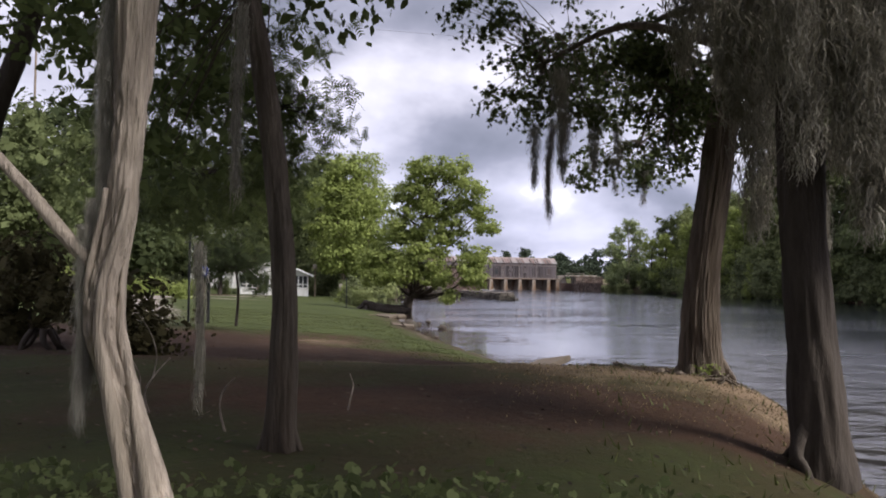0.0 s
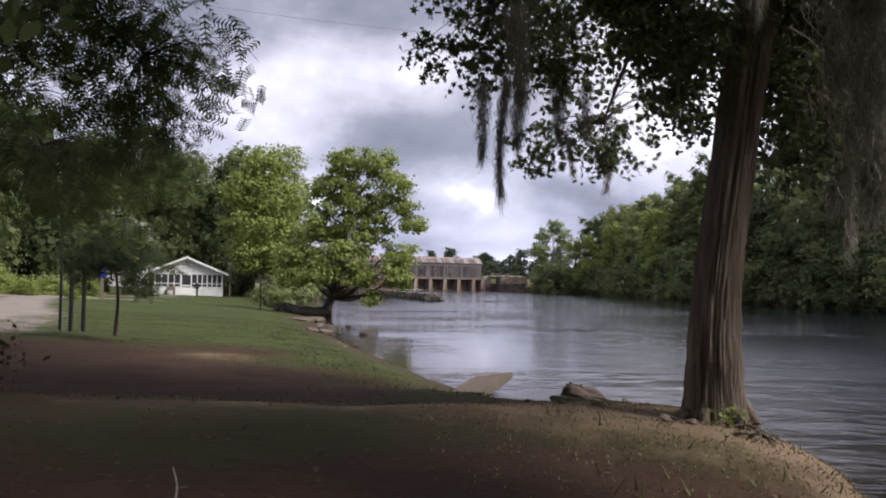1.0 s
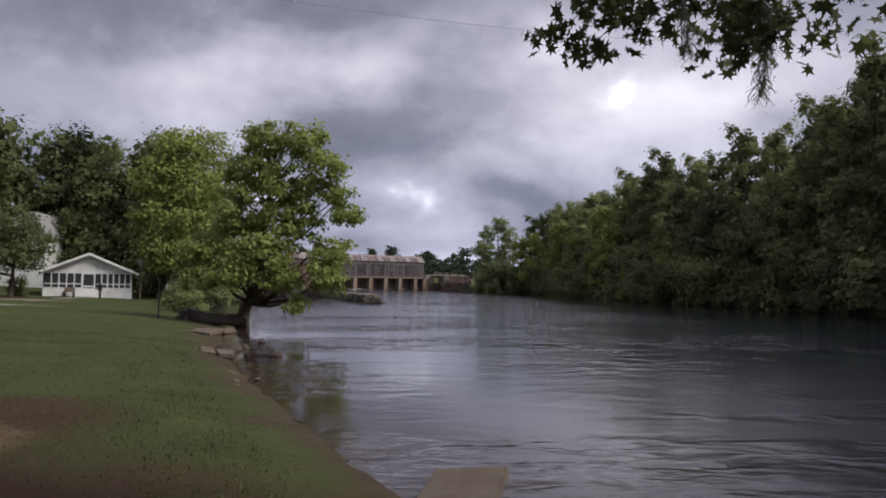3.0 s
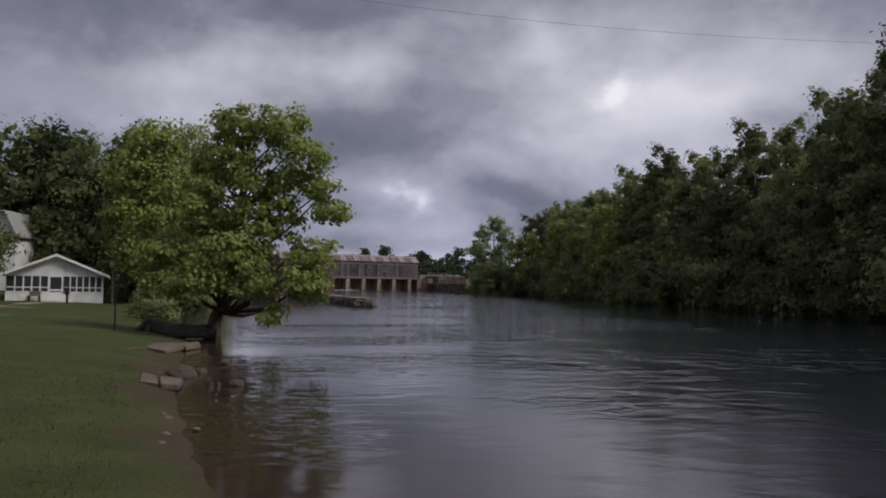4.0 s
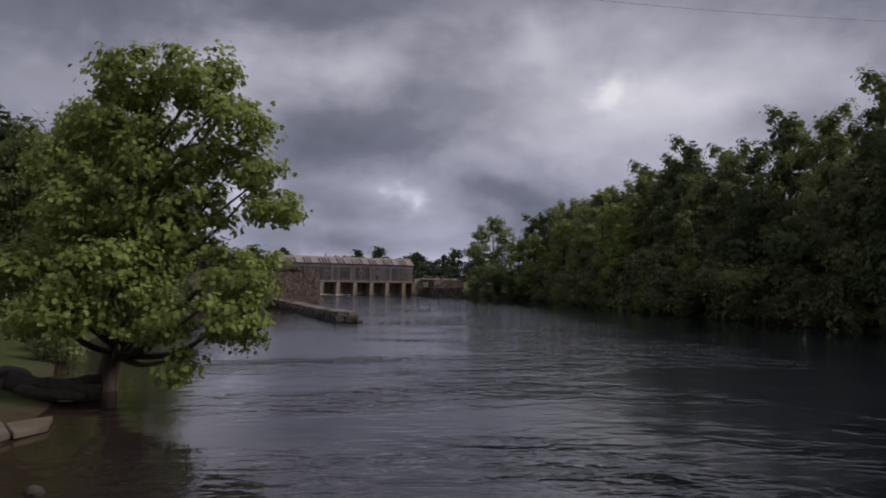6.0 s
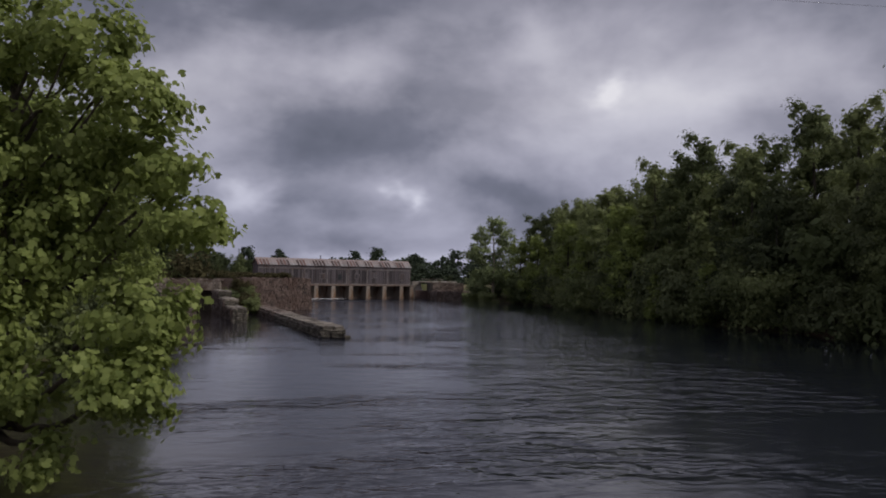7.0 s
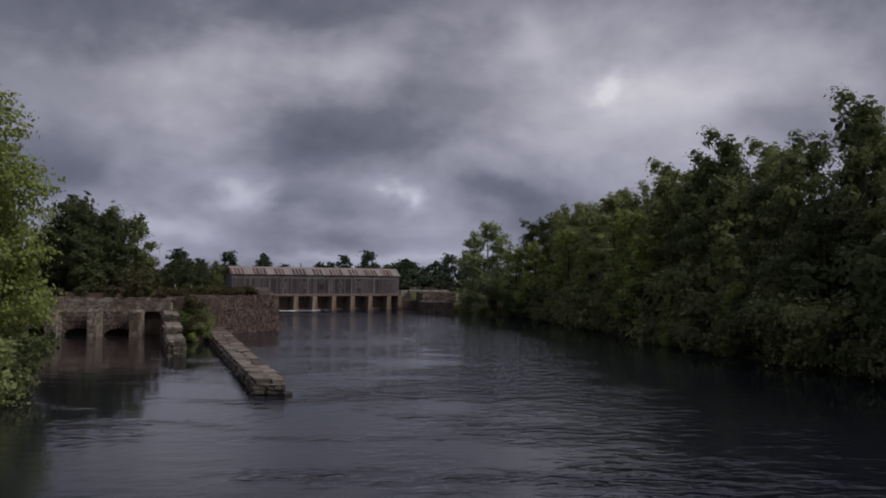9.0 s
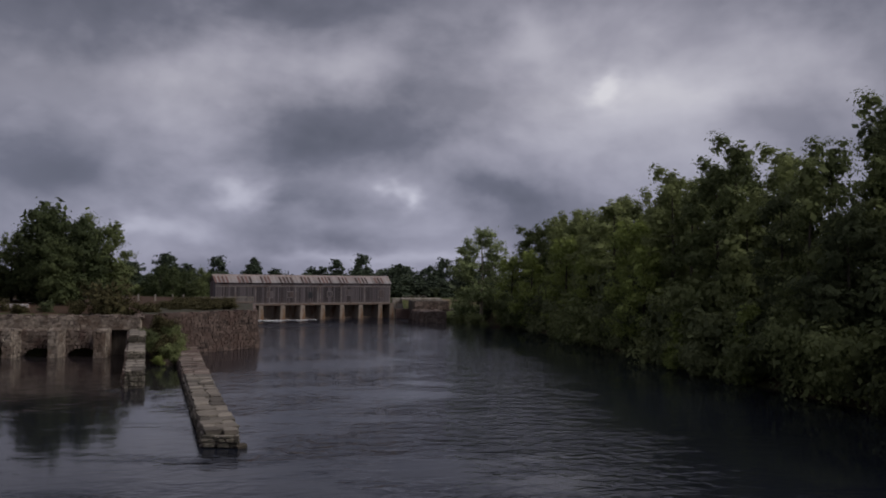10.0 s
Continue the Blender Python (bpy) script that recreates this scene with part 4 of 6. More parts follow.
# oak at the water's edge; its foliage is given from its foot
near_tree("oak_tree", (4.2, 12.6, 1.06), [(0, 0, -0.25), (-0.03, 0, 0.5), (0.02, 0, 1.5), (0.22, 0, 3.0), (0.45, 0, 4.8), (0.6, 0.2, 7.5), (0.5, 0.4, 10)], [0.35, 0.27, 0.225, 0.21, 0.20, 0.19, 0.15, 0.08], 150, BARK,
          [([(-2.3, 2.6, 4.6, 0.9, 1.1, 0.9), (-1.6, 2.4, 4.5, 0.9, 0.9, 0.8), (-2.6, 2.6, 6.0, 1.2, 1.2, 1.0), (-1.2, 3.4, 5.4, 1.2, 1.2, 0.9)], 76, 34, 0.34, 0.11, STAR, LEAF_OAK, (0.4, 0, 4.6), 0.09),
           ([(-0.9, 6.3, 3.9, 0.75, 0.7, 0.6), (-0.2, 6.0, 3.85, 0.8, 0.8, 0.55), (0.7, 6.3, 3.9, 0.8, 0.7, 0.6), (1.1, 5.8, 4.6, 0.6, 0.7, 0.6), (1.3, 4.2, 5.0, 0.9, 0.7, 0.7)], 62, 34, 0.30, 0.115, STAR, LEAF_OAK, (0.5, 0.2, 6.0), 0.07),
           ([(-0.3, 5.6, 5.2, 1.6, 1.2, 0.9), (-1.2, 4.4, 5.6, 1.4, 1.3, 0.9), (0.2, 4.6, 5.6, 1.1, 1.3, 0.8)], 68, 34, 0.38, 0.115, POINTED, LEAF_OAK, (0.45, 0.1, 5.2), 0.08),
           ([(0, 1.5, 7.6, 3.0, 2.6, 1.6), (-2.0, 1.0, 7.2, 2.0, 2.0, 1.3), (2.0, 1.5, 7.0, 1.6, 2.0, 1.3), (1.3, 0.2, 5.0, 0.9, 0.9, 1.2), (1.2, -0.8, 5.2, 1.0, 0.9, 1.4)], 210, 34, 0.5, 0.14, POINTED, LEAF_OAK, (0.55, 0.1, 6.6), 0.12),
           # top of the crown, above the view, added to block light from the ground
           ([(-0.8, 0.6, 9.6, 4.0, 4.0, 1.6), (-2.4, -1.0, 8.6, 3.2, 3.4, 1.4)], 320, 30, 0.8, 0.24, DIAMOND, LEAF_OAK, (0.5, 0.3, 8.0), 0.08),
           ([(-0.5, -0.7, 2.9, 0.25, 0.3, 0.25), (-0.5, -0.3, 3.3, 0.5, 0.5, 0.45), (-0.9, -0.1, 3.7, 0.5, 0.5, 0.4), (-0.2, -0.5, 3.9, 0.5, 0.5, 0.5)], 40, 40, 0.30, 0.075, POINTED, LEAF_OAK, (0.3, 0, 4.2), 0.03),
           ([(1.1, 1.1, 3.6, 0.5, 0.7, 0.55), (1.7, 1.3, 4.2, 0.7, 0.8, 0.7), (1.0, 0.9, 4.6, 0.5, 0.6, 0.6), (2.3, 1.5, 3.4, 0.7, 0.7, 0.55), (1.6, 1.0, 2.9, 0.45, 0.6, 0.35)], 130, 44, 0.36, 0.085, POINTED, LEAF_OAK, (0.45, 0.1, 4.4), 0.05),
           ([(0.1, 1.9, 4.7, 0.7, 0.7, 0.7), (0.5, 1.8, 4.0, 0.5, 0.5, 0.5), (0.4, 2.0, 3.5, 0.35, 0.4, 0.3), (-0.3, 2.2, 5.2, 0.8, 0.8, 0.6)], 90, 36, 0.36, 0.11, POINTED, LEAF_OAK, (0.5, 0.1, 5.6), 0.05),
           ([(0.4, -0.9, 6.0, 1.1, 0.7, 0.8), (-0.6, -0.7, 6.3, 1.0, 0.8, 0.7), (1.3, -0.6, 6.4, 1.0, 0.9, 0.8), (0.9, 0.9, 5.4, 0.7, 0.7, 0.7)], 130, 34, 0.4, 0.13, POINTED, LEAF_OAK, (0.5, 0.1, 6.4), 0.06),
           ([(2.6, 2.6, 4.6, 0.9, 0.9, 0.9), (3.2, 2.6, 3.5, 0.9, 0.9, 0.8), (2.4, 2.4, 5.4, 1.0, 1.0, 0.8), (1.7, 1.8, 4.5, 0.7, 0.8, 0.8), (3.7, 2.8, 4.9, 1.2, 1.2, 1.0), (2.4, 3.0, 3.6, 0.6, 0.7, 0.6)], 230, 36, 0.42, 0.13, POINTED, LEAF_OAK, (0.5, 0.1, 4.2), 0.07)],
          "large oak with ridged bark and moss at the water's edge", 71, 0.12, 6, 0.2)
near_tree("bank_oak", (3.95, 8.5, 0.85), [(0.1, 0, -0.3), (0, 0, 0.8), (-0.08, 0, 2.2), (-0.1, 0, 4), (0.1, 0, 7)], [0.28, 0.215, 0.195, 0.185, 0.18, 0.16], 44, BARK_DARK,
          [([(0.6, 0.6, 5.6, 1.8, 1.6, 1.2), (-0.9, 0.9, 5.4, 1.3, 1.3, 0.9), (1.6, 1.4, 4.0, 0.9, 1.1, 1.1), (0.9, -0.2, 4.2, 0.8, 0.9, 0.9)], 115, 32, 0.42, 0.12, POINTED, LEAF_OAK, (0.0, 0, 4.6), 0.09),
           # unseen upper canopy, added so that trunk and near ground lie in shade
           ([(-1.8, -2.5, 7.6, 3.2, 3.6, 1.3), (-2.6, -1.0, 8.6, 3.6, 3.8, 1.3), (-3.4, -5.5, 7.4, 4.2, 4.2, 1.3), (1.6, -5.5, 7.0, 2.8, 2.4, 1.1), (4.0, -4.6, 8.6, 2.6, 2.4, 1.1)], 520, 30, 0.8, 0.24, DIAMOND, LEAF_OAK, (0.1, 0, 6.0), 0.08)],
          "dark trunked tree hung with moss on the bank", 72, 0.12, 3, 0.2)
near_tree("brown_tree", (-0.46, 7.15, 1.1), [(0, 0, -0.3), (0.02, 0, 1.0), (-0.06, 0, 2.0), (-0.18, 0, 2.8), (-0.34, 0, 3.6), (-0.7, 0.1, 6)], [0.13, 0.088, 0.08, 0.08, 0.075, 0.06], 60, BARK_BROWN,
          # the two blobs above z 6 are unseen, enlarged to shade the path
          [([(-1.2, 0.8, 4.7, 1.3, 1.2, 0.8), (-2.6, 2.5, 3.9, 1.6, 1.4, 1.0), (0.3, -1.5, 6.4, 3.0, 3.0, 1.0), (1.0, 2.0, 7.2, 2.6, 2.6, 0.9), (-0.9, 1.5, 3.6, 0.9, 0.9, 0.7), (-0.1, 2.2, 4.5, 0.8, 0.8, 0.7), (-1.5, 1.5, 2.6, 1.0, 1.0, 0.6)], 320, 30, 0.5, 0.12, POINTED, LEAF_WALNUT, (-0.1, 0, 3.4), 0.04)],
          "slim brown tree trunk beside the path", 73, 0.15, 4, 0.22)
near_tree("pale_tree", (-0.48, 4.35, 1.1), [(0.30, -0.05, -0.3), (0.23, 0, 0.15), (0.13, 0, 0.50), (0.05, 0, 0.80), (-0.015, 0, 1.02), (-0.015, 0, 1.22), (0.03, 0, 1.45), (0.055, 0, 1.75), (0.07, 0, 2.1), (0.10, 0, 3.2)], [0.12, 0.075, 0.058, 0.055, 0.060, 0.056, 0.052, 0.052, 0.062, 0.10], 64, BARK_PALE,
          # the two wide blobs hang overhead out of view, added for ground shade
          [([(-1.1, 1.6, 3.2, 0.8, 0.8, 0.5), (0.0, -2.0, 4.4, 2.6, 2.6, 0.8), (-1.6, 0.5, 4.6, 2.4, 2.0, 0.8)], 130, 28, 0.5, 0.11, POINTED, LEAF_WALNUT, (0.05, 0, 2.4), 0.03)], "pale twisted tree with peeling bark and hanging moss", 74, 0.3, 4, 0.3)
pale_one = bpy.data.objects["pale_tree"]
for k in range(4):
    lp = [Vector((float(np.interp(0.05 + 1.5 * f, [-0.3, 0.15, 0.5, 0.8, 1.02, 1.22, 1.45, 1.75], [0.30, 0.23, 0.13, 0.05, -0.015, -0.015, 0.03, 0.055])) + 0.06 * math.cos(k * 1.6 + 2.4 * f), 0.06 * math.sin(k * 1.6 + 2.4 * f) - 0.015, 0.05 + 1.5 * f)) for f in np.linspace(0, 1, 26)]
    hang("vine", mesh_of("vine", *tube_data(lp, np.linspace(0.034, 0.010, 26), 10, 0.45, k * 2.0, 0.3), BARK_PALE, True), pale_one)
lp = smooth_path([(0.0, 0, 1.20), (-0.14, -0.02, 1.34), (-0.36, -0.05, 1.60), (-0.62, -0.05, 1.86)], 5)
hang("limb", mesh_of("limb", *tube_data(lp, np.linspace(0.030, 0.02, len(lp)), 10, 0.2, 5), BARK_PALE, True), pale_one)
near_tree("walnut_tree", (-6.4, 15.0, 1.15), [(-1.7, 0, -0.3), (-1.6, 0, 1.5), (-1.0, 0.1, 4), (0.3, 0.2, 8)], [0.30, 0.22, 0.2, 0.18, 0.12], 12, BARK_DARK,
          [([(4.0, 1.6, 4.5, 1.5, 1.4, 0.9), (5.0, 2.0, 4.0, 0.7, 0.7, 0.45), (3.0, 1.4, 5.6, 2.0, 1.5, 0.9), (3.6, 1.8, 3.6, 1.2, 1.2, 0.7), (2.6, 0.8, 4.6, 1.3, 1.2, 0.9)], 170, 10, 0.42, 0.34, PINNATE, LEAF_WALNUT, (-0.5, 0.1, 7.2), 0.06),
           ([(1.2, 2.0, 5.2, 2.4, 2.2, 1.6), (2.2, 3.0, 2.9, 1.9, 1.8, 1.1), (0.4, 2.6, 3.0, 1.8, 1.6, 1.1), (1.6, 5.2, 3.3, 2.2, 2.0, 1.3), (-0.6, 5.0, 3.4, 2.2, 2.0, 1.5), (1.6, 6.0, 2.7, 1.5, 1.6, 0.9), (1.9, 6.2, 3.5, 1.4, 1.5, 0.9), (2.0, 1.2, 4.0, 1.4, 1.3, 1.0)], 230, 10, 0.50, 0.36, PINNATE, LEAF_WALNUT, (-0.5, 0.1, 7.0), 0.06),
           # wide high crown, never in view, added to shade the ground on the left
           ([(0, 0, 9.2, 5.0, 5.0, 1.6), (4.0, -4.0, 9.0, 4.6, 4.6, 1.4), (2.0, -9.0, 8.6, 4.0, 4.0, 1.2), (7.0, -1.5, 9.6, 4.0, 4.0, 1.2), (4.0, 3.2, 9.6, 3.5, 3.5, 1.1), (7.0, 5.5, 11.6, 3.4, 3.4, 1.0), (4.0, 8.2, 11.8, 3.2, 3.2, 1.0)], 1000, 30, 0.9, 0.28, DIAMOND, LEAF_WALNUT, (0.3, 0.2, 7.4), 0.08)],
          "dark tree with feathery leaves reaching over the bank", 75, 0.25, 5)
near_tree("young_tree", (-6.3, 26.5, 1.05), [(0, 0, -0.2), (0.05, 0, 0.8), (-0.05, 0, 1.8), (0, 0, 2.6)], [0.05, 0.04, 0.03, 0.02], 8, BARK_DARK,
          [([(0, 0, 2.1, 1.2, 1.1, 0.7), (0.9, -0.3, 1.4, 0.8, 0.8, 0.6), (-0.8, 0.2, 1.6, 0.9, 0.8, 0.6)], 70, 11, 0.3, 0.34, PINNATE, LEAF_SHADE, (0, 0, 1.5), 0.02)], "young tree with drooping feathery leaves on the lawn", 76, 0.2, 0)
plant(BUSHES[3], -4.9, 14.5, 0.33, 40, -0.3, 0.8, "dark low shrub among the trees")
plant(BUSHES[3], -8.5, 18.5, 0.42, 140, -0.3, 1.0, "dark low shrub among the trees")


def moss_mesh(seed, length, width, strands, mat=MOSS):
    """One hanging beard of moss: many short curled threads along a core that tapers to its tip."""
    rng = np.random.default_rng(seed)
    verts, faces = [], []
    for _ in range(strands):
        top = rng.uniform(0, 0.85) ** 1.2
        taper = (1 - top) ** 0.7
        x, y = rng.normal(0, width * taper), rng.normal(0, width * taper)
        x += 0.05 * math.sin(4 * top + seed)
        l = min(rng.uniform(0.05, 0.2), 1.02 - top) * length
        a = rng.uniform(0, math.pi)
        w = rng.uniform(0.002, 0.0065) * (0.55 if mat is MOSS_PALE else 1)
        n = 4
        o = len(verts)
        cx, cy = x, y
        for i in range(n + 1):
            f = i / n
            k = w * (1 - 0.8 * f)
            verts += [(cx - math.cos(a) * k, cy - math.sin(a) * k, -length * top - l * f), (cx + math.cos(a) * k, cy + math.sin(a) * k, -length * top - l * f)]
            cx += rng.normal(0, 0.034 if mat is MOSS_PALE else 0.02) - x * 0.06
            cy += rng.normal(0, 0.034 if mat is MOSS_PALE else 0.02) - y * 0.06
        faces += [(o + 2 * i, o + 2 * i + 1, o + 2 * i + 3, o + 2 * i + 2) for i in range(n)]
    return mesh_of("moss", verts, faces, mat)


MOSS_SHAPES = [moss_mesh(81, 1.9, 0.04, 800), moss_mesh(82, 1.2, 0.06, 700), moss_mesh(83, 0.8, 0.04, 420), moss_mesh(84, 1.6, 0.12, 1200), moss_mesh(85, 1.7, 0.05, 3600, MOSS_PALE)]


def moss(x, y, z, kind, scale=1.0, wide=1.0):
    ob = new("spanish_moss", MOSS_SHAPES[kind])
    ob.matrix_basis = pose(x, y, z, 0, 0, rnd.uniform(0, 360)) @ Matrix.Diagonal((scale * wide, scale * wide, scale, 1))
    return tagged(ob, "grey beard of moss hanging from a branch", "moss", "moss on the branches", "stuff")


for x, y, z, k, s in [(2.32, 14.8, 5.1, 0, 1.0), (2.05, 14.8, 5.0, 1, 1.0), (2.6, 15.2, 5.3, 3, 0.8), (3.1, 15.0, 5.4, 3, 0.8), (4.1, 18.7, 5.0, 2, 1.0), (4.8, 18.8, 4.8, 2, 1.1), (5.3, 16.5, 6.3, 1, 1.2), (5.8, 16.9, 6.5, 1, 1.0),
                      (2.4, 14.2, 5.8, 3, 0.9), (3.6, 15.6, 5.2, 2, 1.2)]:
    moss(x, y, z, k, s)
for i in range(13):
    moss(rnd.uniform(2.7, 5.8), rnd.uniform(9.4, 11.4), rnd.uniform(5.8, 6.8), rnd.choice((0, 1, 3, 3)), rnd.uniform(0.8, 1.25), 1.5)
for x, y, z, k, s in [(4.3, 11.9, 6.4, 3, 0.9), (4.7, 11.8, 6.6, 1, 1.1), (5.1, 12.0, 6.6, 3, 1.0), (5.5, 12.3, 6.3, 0, 0.9), (4.0, 12.0, 6.7, 1, 1.0)]:
    moss(x, y, z, k, s, 1.5)
for i in range(14):
    moss(rnd.uniform(6.4, 7.9), rnd.uniform(14.4, 15.6), rnd.uniform(4.8, 6.4), rnd.choice((0, 1, 3)), rnd.uniform(0.8, 1.2), 1.3)
for i in range(9):
    moss(rnd.uniform(5.4, 7.4), rnd.uniform(11.0, 12.8), rnd.uniform(5.2, 6.6), 3, rnd.uniform(0.9, 1.2), 2.0)
for i in range(9):
    moss(rnd.uniform(3.3, 5.5), rnd.uniform(7.6, 9.2), rnd.uniform(4.4, 5.6), rnd.choice((0, 1, 3)), rnd.uniform(0.8, 1.2), 1.3)
for i in range(9):
    moss(rnd.uniform(3.5, 4.7), rnd.uniform(7.9, 8.3), rnd.uniform(4.3, 5.2), rnd.choice((1, 3, 3)), rnd.uniform(0.8, 1.1), 1.6)
for x, y, z, k, s in [(-0.50, 4.38, 3.5, 4, 0.70), (-0.47, 4.36, 3.35, 4, 0.55), (-0.58, 4.33, 2.52, 4, 0.48), (-0.56, 4.36, 2.62, 4, 0.46), (-0.53, 4.38, 3.3, 4, 0.5), (-0.75, 6.95, 4.3, 0, 0.8), (-0.42, 5.2, 2.5, 0, 0.45)]:
    moss(x, y, z, k, s, 0.5 if k == 4 else 0.8)

for i in range(38):
    f = rnd.random()
    bx, by = rnd.uniform(-11, 0.5 - 4 * f), 173 + 34 * f
    ob = copy_thing(BUSHES[3], pose(bx, by, 4.6, 0, 0, rnd.uniform(0, 360)) @ Matrix.Diagonal((0.42, 0.42, 0.14 + 0.1 * rnd.random(), 1)))
    tagged(ob, "low brown brush on top of the bastion")

# ---- mill over the dam ----
ANGLE = math.degrees(math.atan2(18.7, 39.2))
mill = thing("mill_building", (-9.0, 235.3, 0), ANGLE, "long weathered grey board mill with a rusty tin roof", "mill building")
L, FLOOR, EAVE, RIDGE, DEEP = 43.4, 3.65, 8.4, 9.9, 3.4
wall_bm = box(0, L, 0.0, 0.22, FLOOR, EAVE)
part("front_wall", wall_bm, WOOD_GREY, mill)
part("back_wall", box(0, L, DEEP - 0.22, DEEP, FLOOR, EAVE), WOOD_GREY, mill)
for x0 in (0, L - 0.22):
    part("gable_wall", prism([(0, FLOOR), (DEEP - 0.46, FLOOR), (DEEP - 0.46, EAVE), ((DEEP - 0.46) / 2, RIDGE - 0.25), (0, EAVE)], 0, 0.22), WOOD_GREY, mill, at=Matrix.Translation((x0 + 0.22, 0.23, 0)) @ pose(0, 0, 0, 0, 0, 90))
board = bpy.data.meshes.new("board")
bmb = box(-0.11, 0.11, -0.03, 0.0, 0, EAVE - FLOOR - 0.9, 0.01)
bmb.to_mesh(board)
bmb.free()
board.materials.append(WOOD_GREY)
for i in range(150):
    hang("board", board, mill, at=Matrix.Translation((0.15 + i * (L - 0.3) / 149, rnd.uniform(-0.012, 0.0), FLOOR)) @ Matrix.Diagonal((rnd.uniform(0.9, 1.1), 1, rnd.uniform(0.985, 1.0), 1)))
part("eave_board", box(0, L, -0.07, 0.0, EAVE - 0.88, EAVE, 0.01), WOOD_GREY, mill, "horizontal weathered board under the eave")
part("trim_board", box(0, L, -0.11, -0.072, EAVE - 0.98, EAVE - 0.82, 0.01), TRIM_GREY, mill, "pale horizontal trim board")
part("sill_board", box(0, L, -0.10, -0.035, FLOOR, FLOOR + 0.2, 0.01), TRIM_GREY, mill, "pale board along the floor line")
for s in (4.4, 9.0, 12.2, 18.5, 24.0, 24.6, 30.0, 36.3, 43.2):
    part("post", box(s - 0.12, s + 0.12, -0.10, -0.035, FLOOR + 0.2, EAVE - 0.98, 0.01), TRIM_GREY, mill, "pale upright trim board")
for s, z, w, h, kind in [(12.3, 5.7, 1.3, 1.3, 0), (17.1, 5.7, 1.3, 1.2, 0), (22.1, 5.6, 1.0, 1.35, 1), (27.0, 5.8, 1.2, 1.1, 0), (32.0, 6.1, 1.5, 1.2, 0), (40.7, 5.8, 1.4, 1.7, 0)]:
    win = part("window", box(s - w / 2 - 0.1, s + w / 2 + 0.1, -0.115, -0.04, z - h / 2 - 0.1, z + h / 2 + 0.1, 0.01), TRIM_GREY if not kind else WOOD_GREY, mill, "boarded window" if not kind else "window with a near-black panel in place of its unlit room")
    # kind 1: a near-black panel paints the unlit room behind the window
    part("shutter" if not kind else "opening", box(s - w / 2, s + w / 2, -0.135, -0.118, z - h / 2, z + h / 2), WOOD_GREY if not kind else SCREEN_SHADE, win)
slope = math.atan2(RIDGE - EAVE, DEEP / 2)
run = (DEEP / 2 + 0.35) / math.cos(slope)
sheet_bm = box(-0.22, 0.22, 0, run, 0, 0.03)
for k in range(2):
    box(-0.2 + k * 0.2 - 0.025, -0.2 + k * 0.2 + 0.025, 0, run, 0.03, 0.055, bm=sheet_bm)
sheets = []
for m in (ROOF_TIN, ROOF_PALE):
    me = bpy.data.meshes.new("roof_sheet")
    sheet_bm.to_mesh(me)
    me.materials.append(m)
    sheets.append(me)
sheet_bm.free()
n_sheet = 100
for i in range(n_sheet):
    x = -0.2 + (i + 0.5) * (L + 0.4) / n_sheet
    rusty = (x / 4.85) % 1.0 < 0.64 and i % 2 == 0
    if rusty:
        hang("rust_sheet", sheets[0], mill, "dark red rusted roof sheet", Matrix.Translation((x, -0.37, EAVE - 0.085)) @ Matrix.Rotation(slope, 4, "X") @ Matrix.Diagonal((1.15, 0.74, 1, 1)))
    hang("roof_sheet", sheets[1], mill, at=Matrix.Translation((x, -0.35, EAVE - 0.15 + (0.015 if i % 2 else 0))) @ Matrix.Rotation(slope, 4, "X"))
    hang("roof_sheet", sheets[1], mill, at=Matrix.Translation((x, DEEP + 0.35, EAVE - 0.15 + (0.015 if i % 2 else 0))) @ Matrix.Rotation(math.pi, 4, "Z") @ Matrix.Rotation(slope, 4, "X"))
part("ridge_cap", prism([(-0.25, -0.1), (0, 0.06), (0.25, -0.1), (0, -0.02)], 0, L + 0.5), ROOF_PALE, mill, at=Matrix.Translation((L + 0.25, DEEP / 2, RIDGE + 0.12)) @ pose(0, 0, 0, 0, 0, 90))
for s, h in ((17.5, 1.1), (25.5, 0.8)):
    part("vent_pipe", box(s - 0.09, s + 0.09, DEEP / 2 + 0.3, DEEP / 2 + 0.48, RIDGE - 0.2, RIDGE + h, 0.03), BLACK, mill)

dam = thing("dam_piers", (-9.0, 235.3, 0), ANGLE, "stained concrete dam with piers under the mill", "dam", kind="structure")
part("deck", box(-1.0, L + 0.6, -0.95, 7.5, FLOOR - 0.36, FLOOR - 0.02, 0.04), CONCRETE_RUST, dam, "rust stained deck edge")
part("back_wall", box(-1, L + 0.5, 2.4, 3.0, -2, FLOOR - 0.36), PIER, dam, "rust stained wall behind the piers")
part("apron", box(-1, L + 0.5, 1.6, 2.39, -2, 0.4, 0.1), CONCRETE_RUST, dam)
for s in (5.0, 10.0, 15.1, 19.9, 24.9, 29.9, 34.8, 40.1, 43.3):
    part("pier", prism([(-0.72, -2), (0.72, -2), (0.50, FLOOR - 0.36), (-0.50, FLOOR - 0.36)], -0.9, 2.39), PIER, dam, at=Matrix.Translation((s, 0, 0)))
foam_rng = np.random.default_rng(91)
m_mill = pose(-9.0, 235.3, 0, 0, 0, ANGLE)
fp = np.array([m_mill @ Vector((4 + 19 * (f := foam_rng.random() ** 1.6), -0.9 - abs(foam_rng.normal(0, 2.8 - 1.6 * f)) * (0.6 + 0.4 * math.sin(19 * f)), 0.02 + 0.22 * foam_rng.random() ** 4 * (1 - f))) for _ in range(9000)])
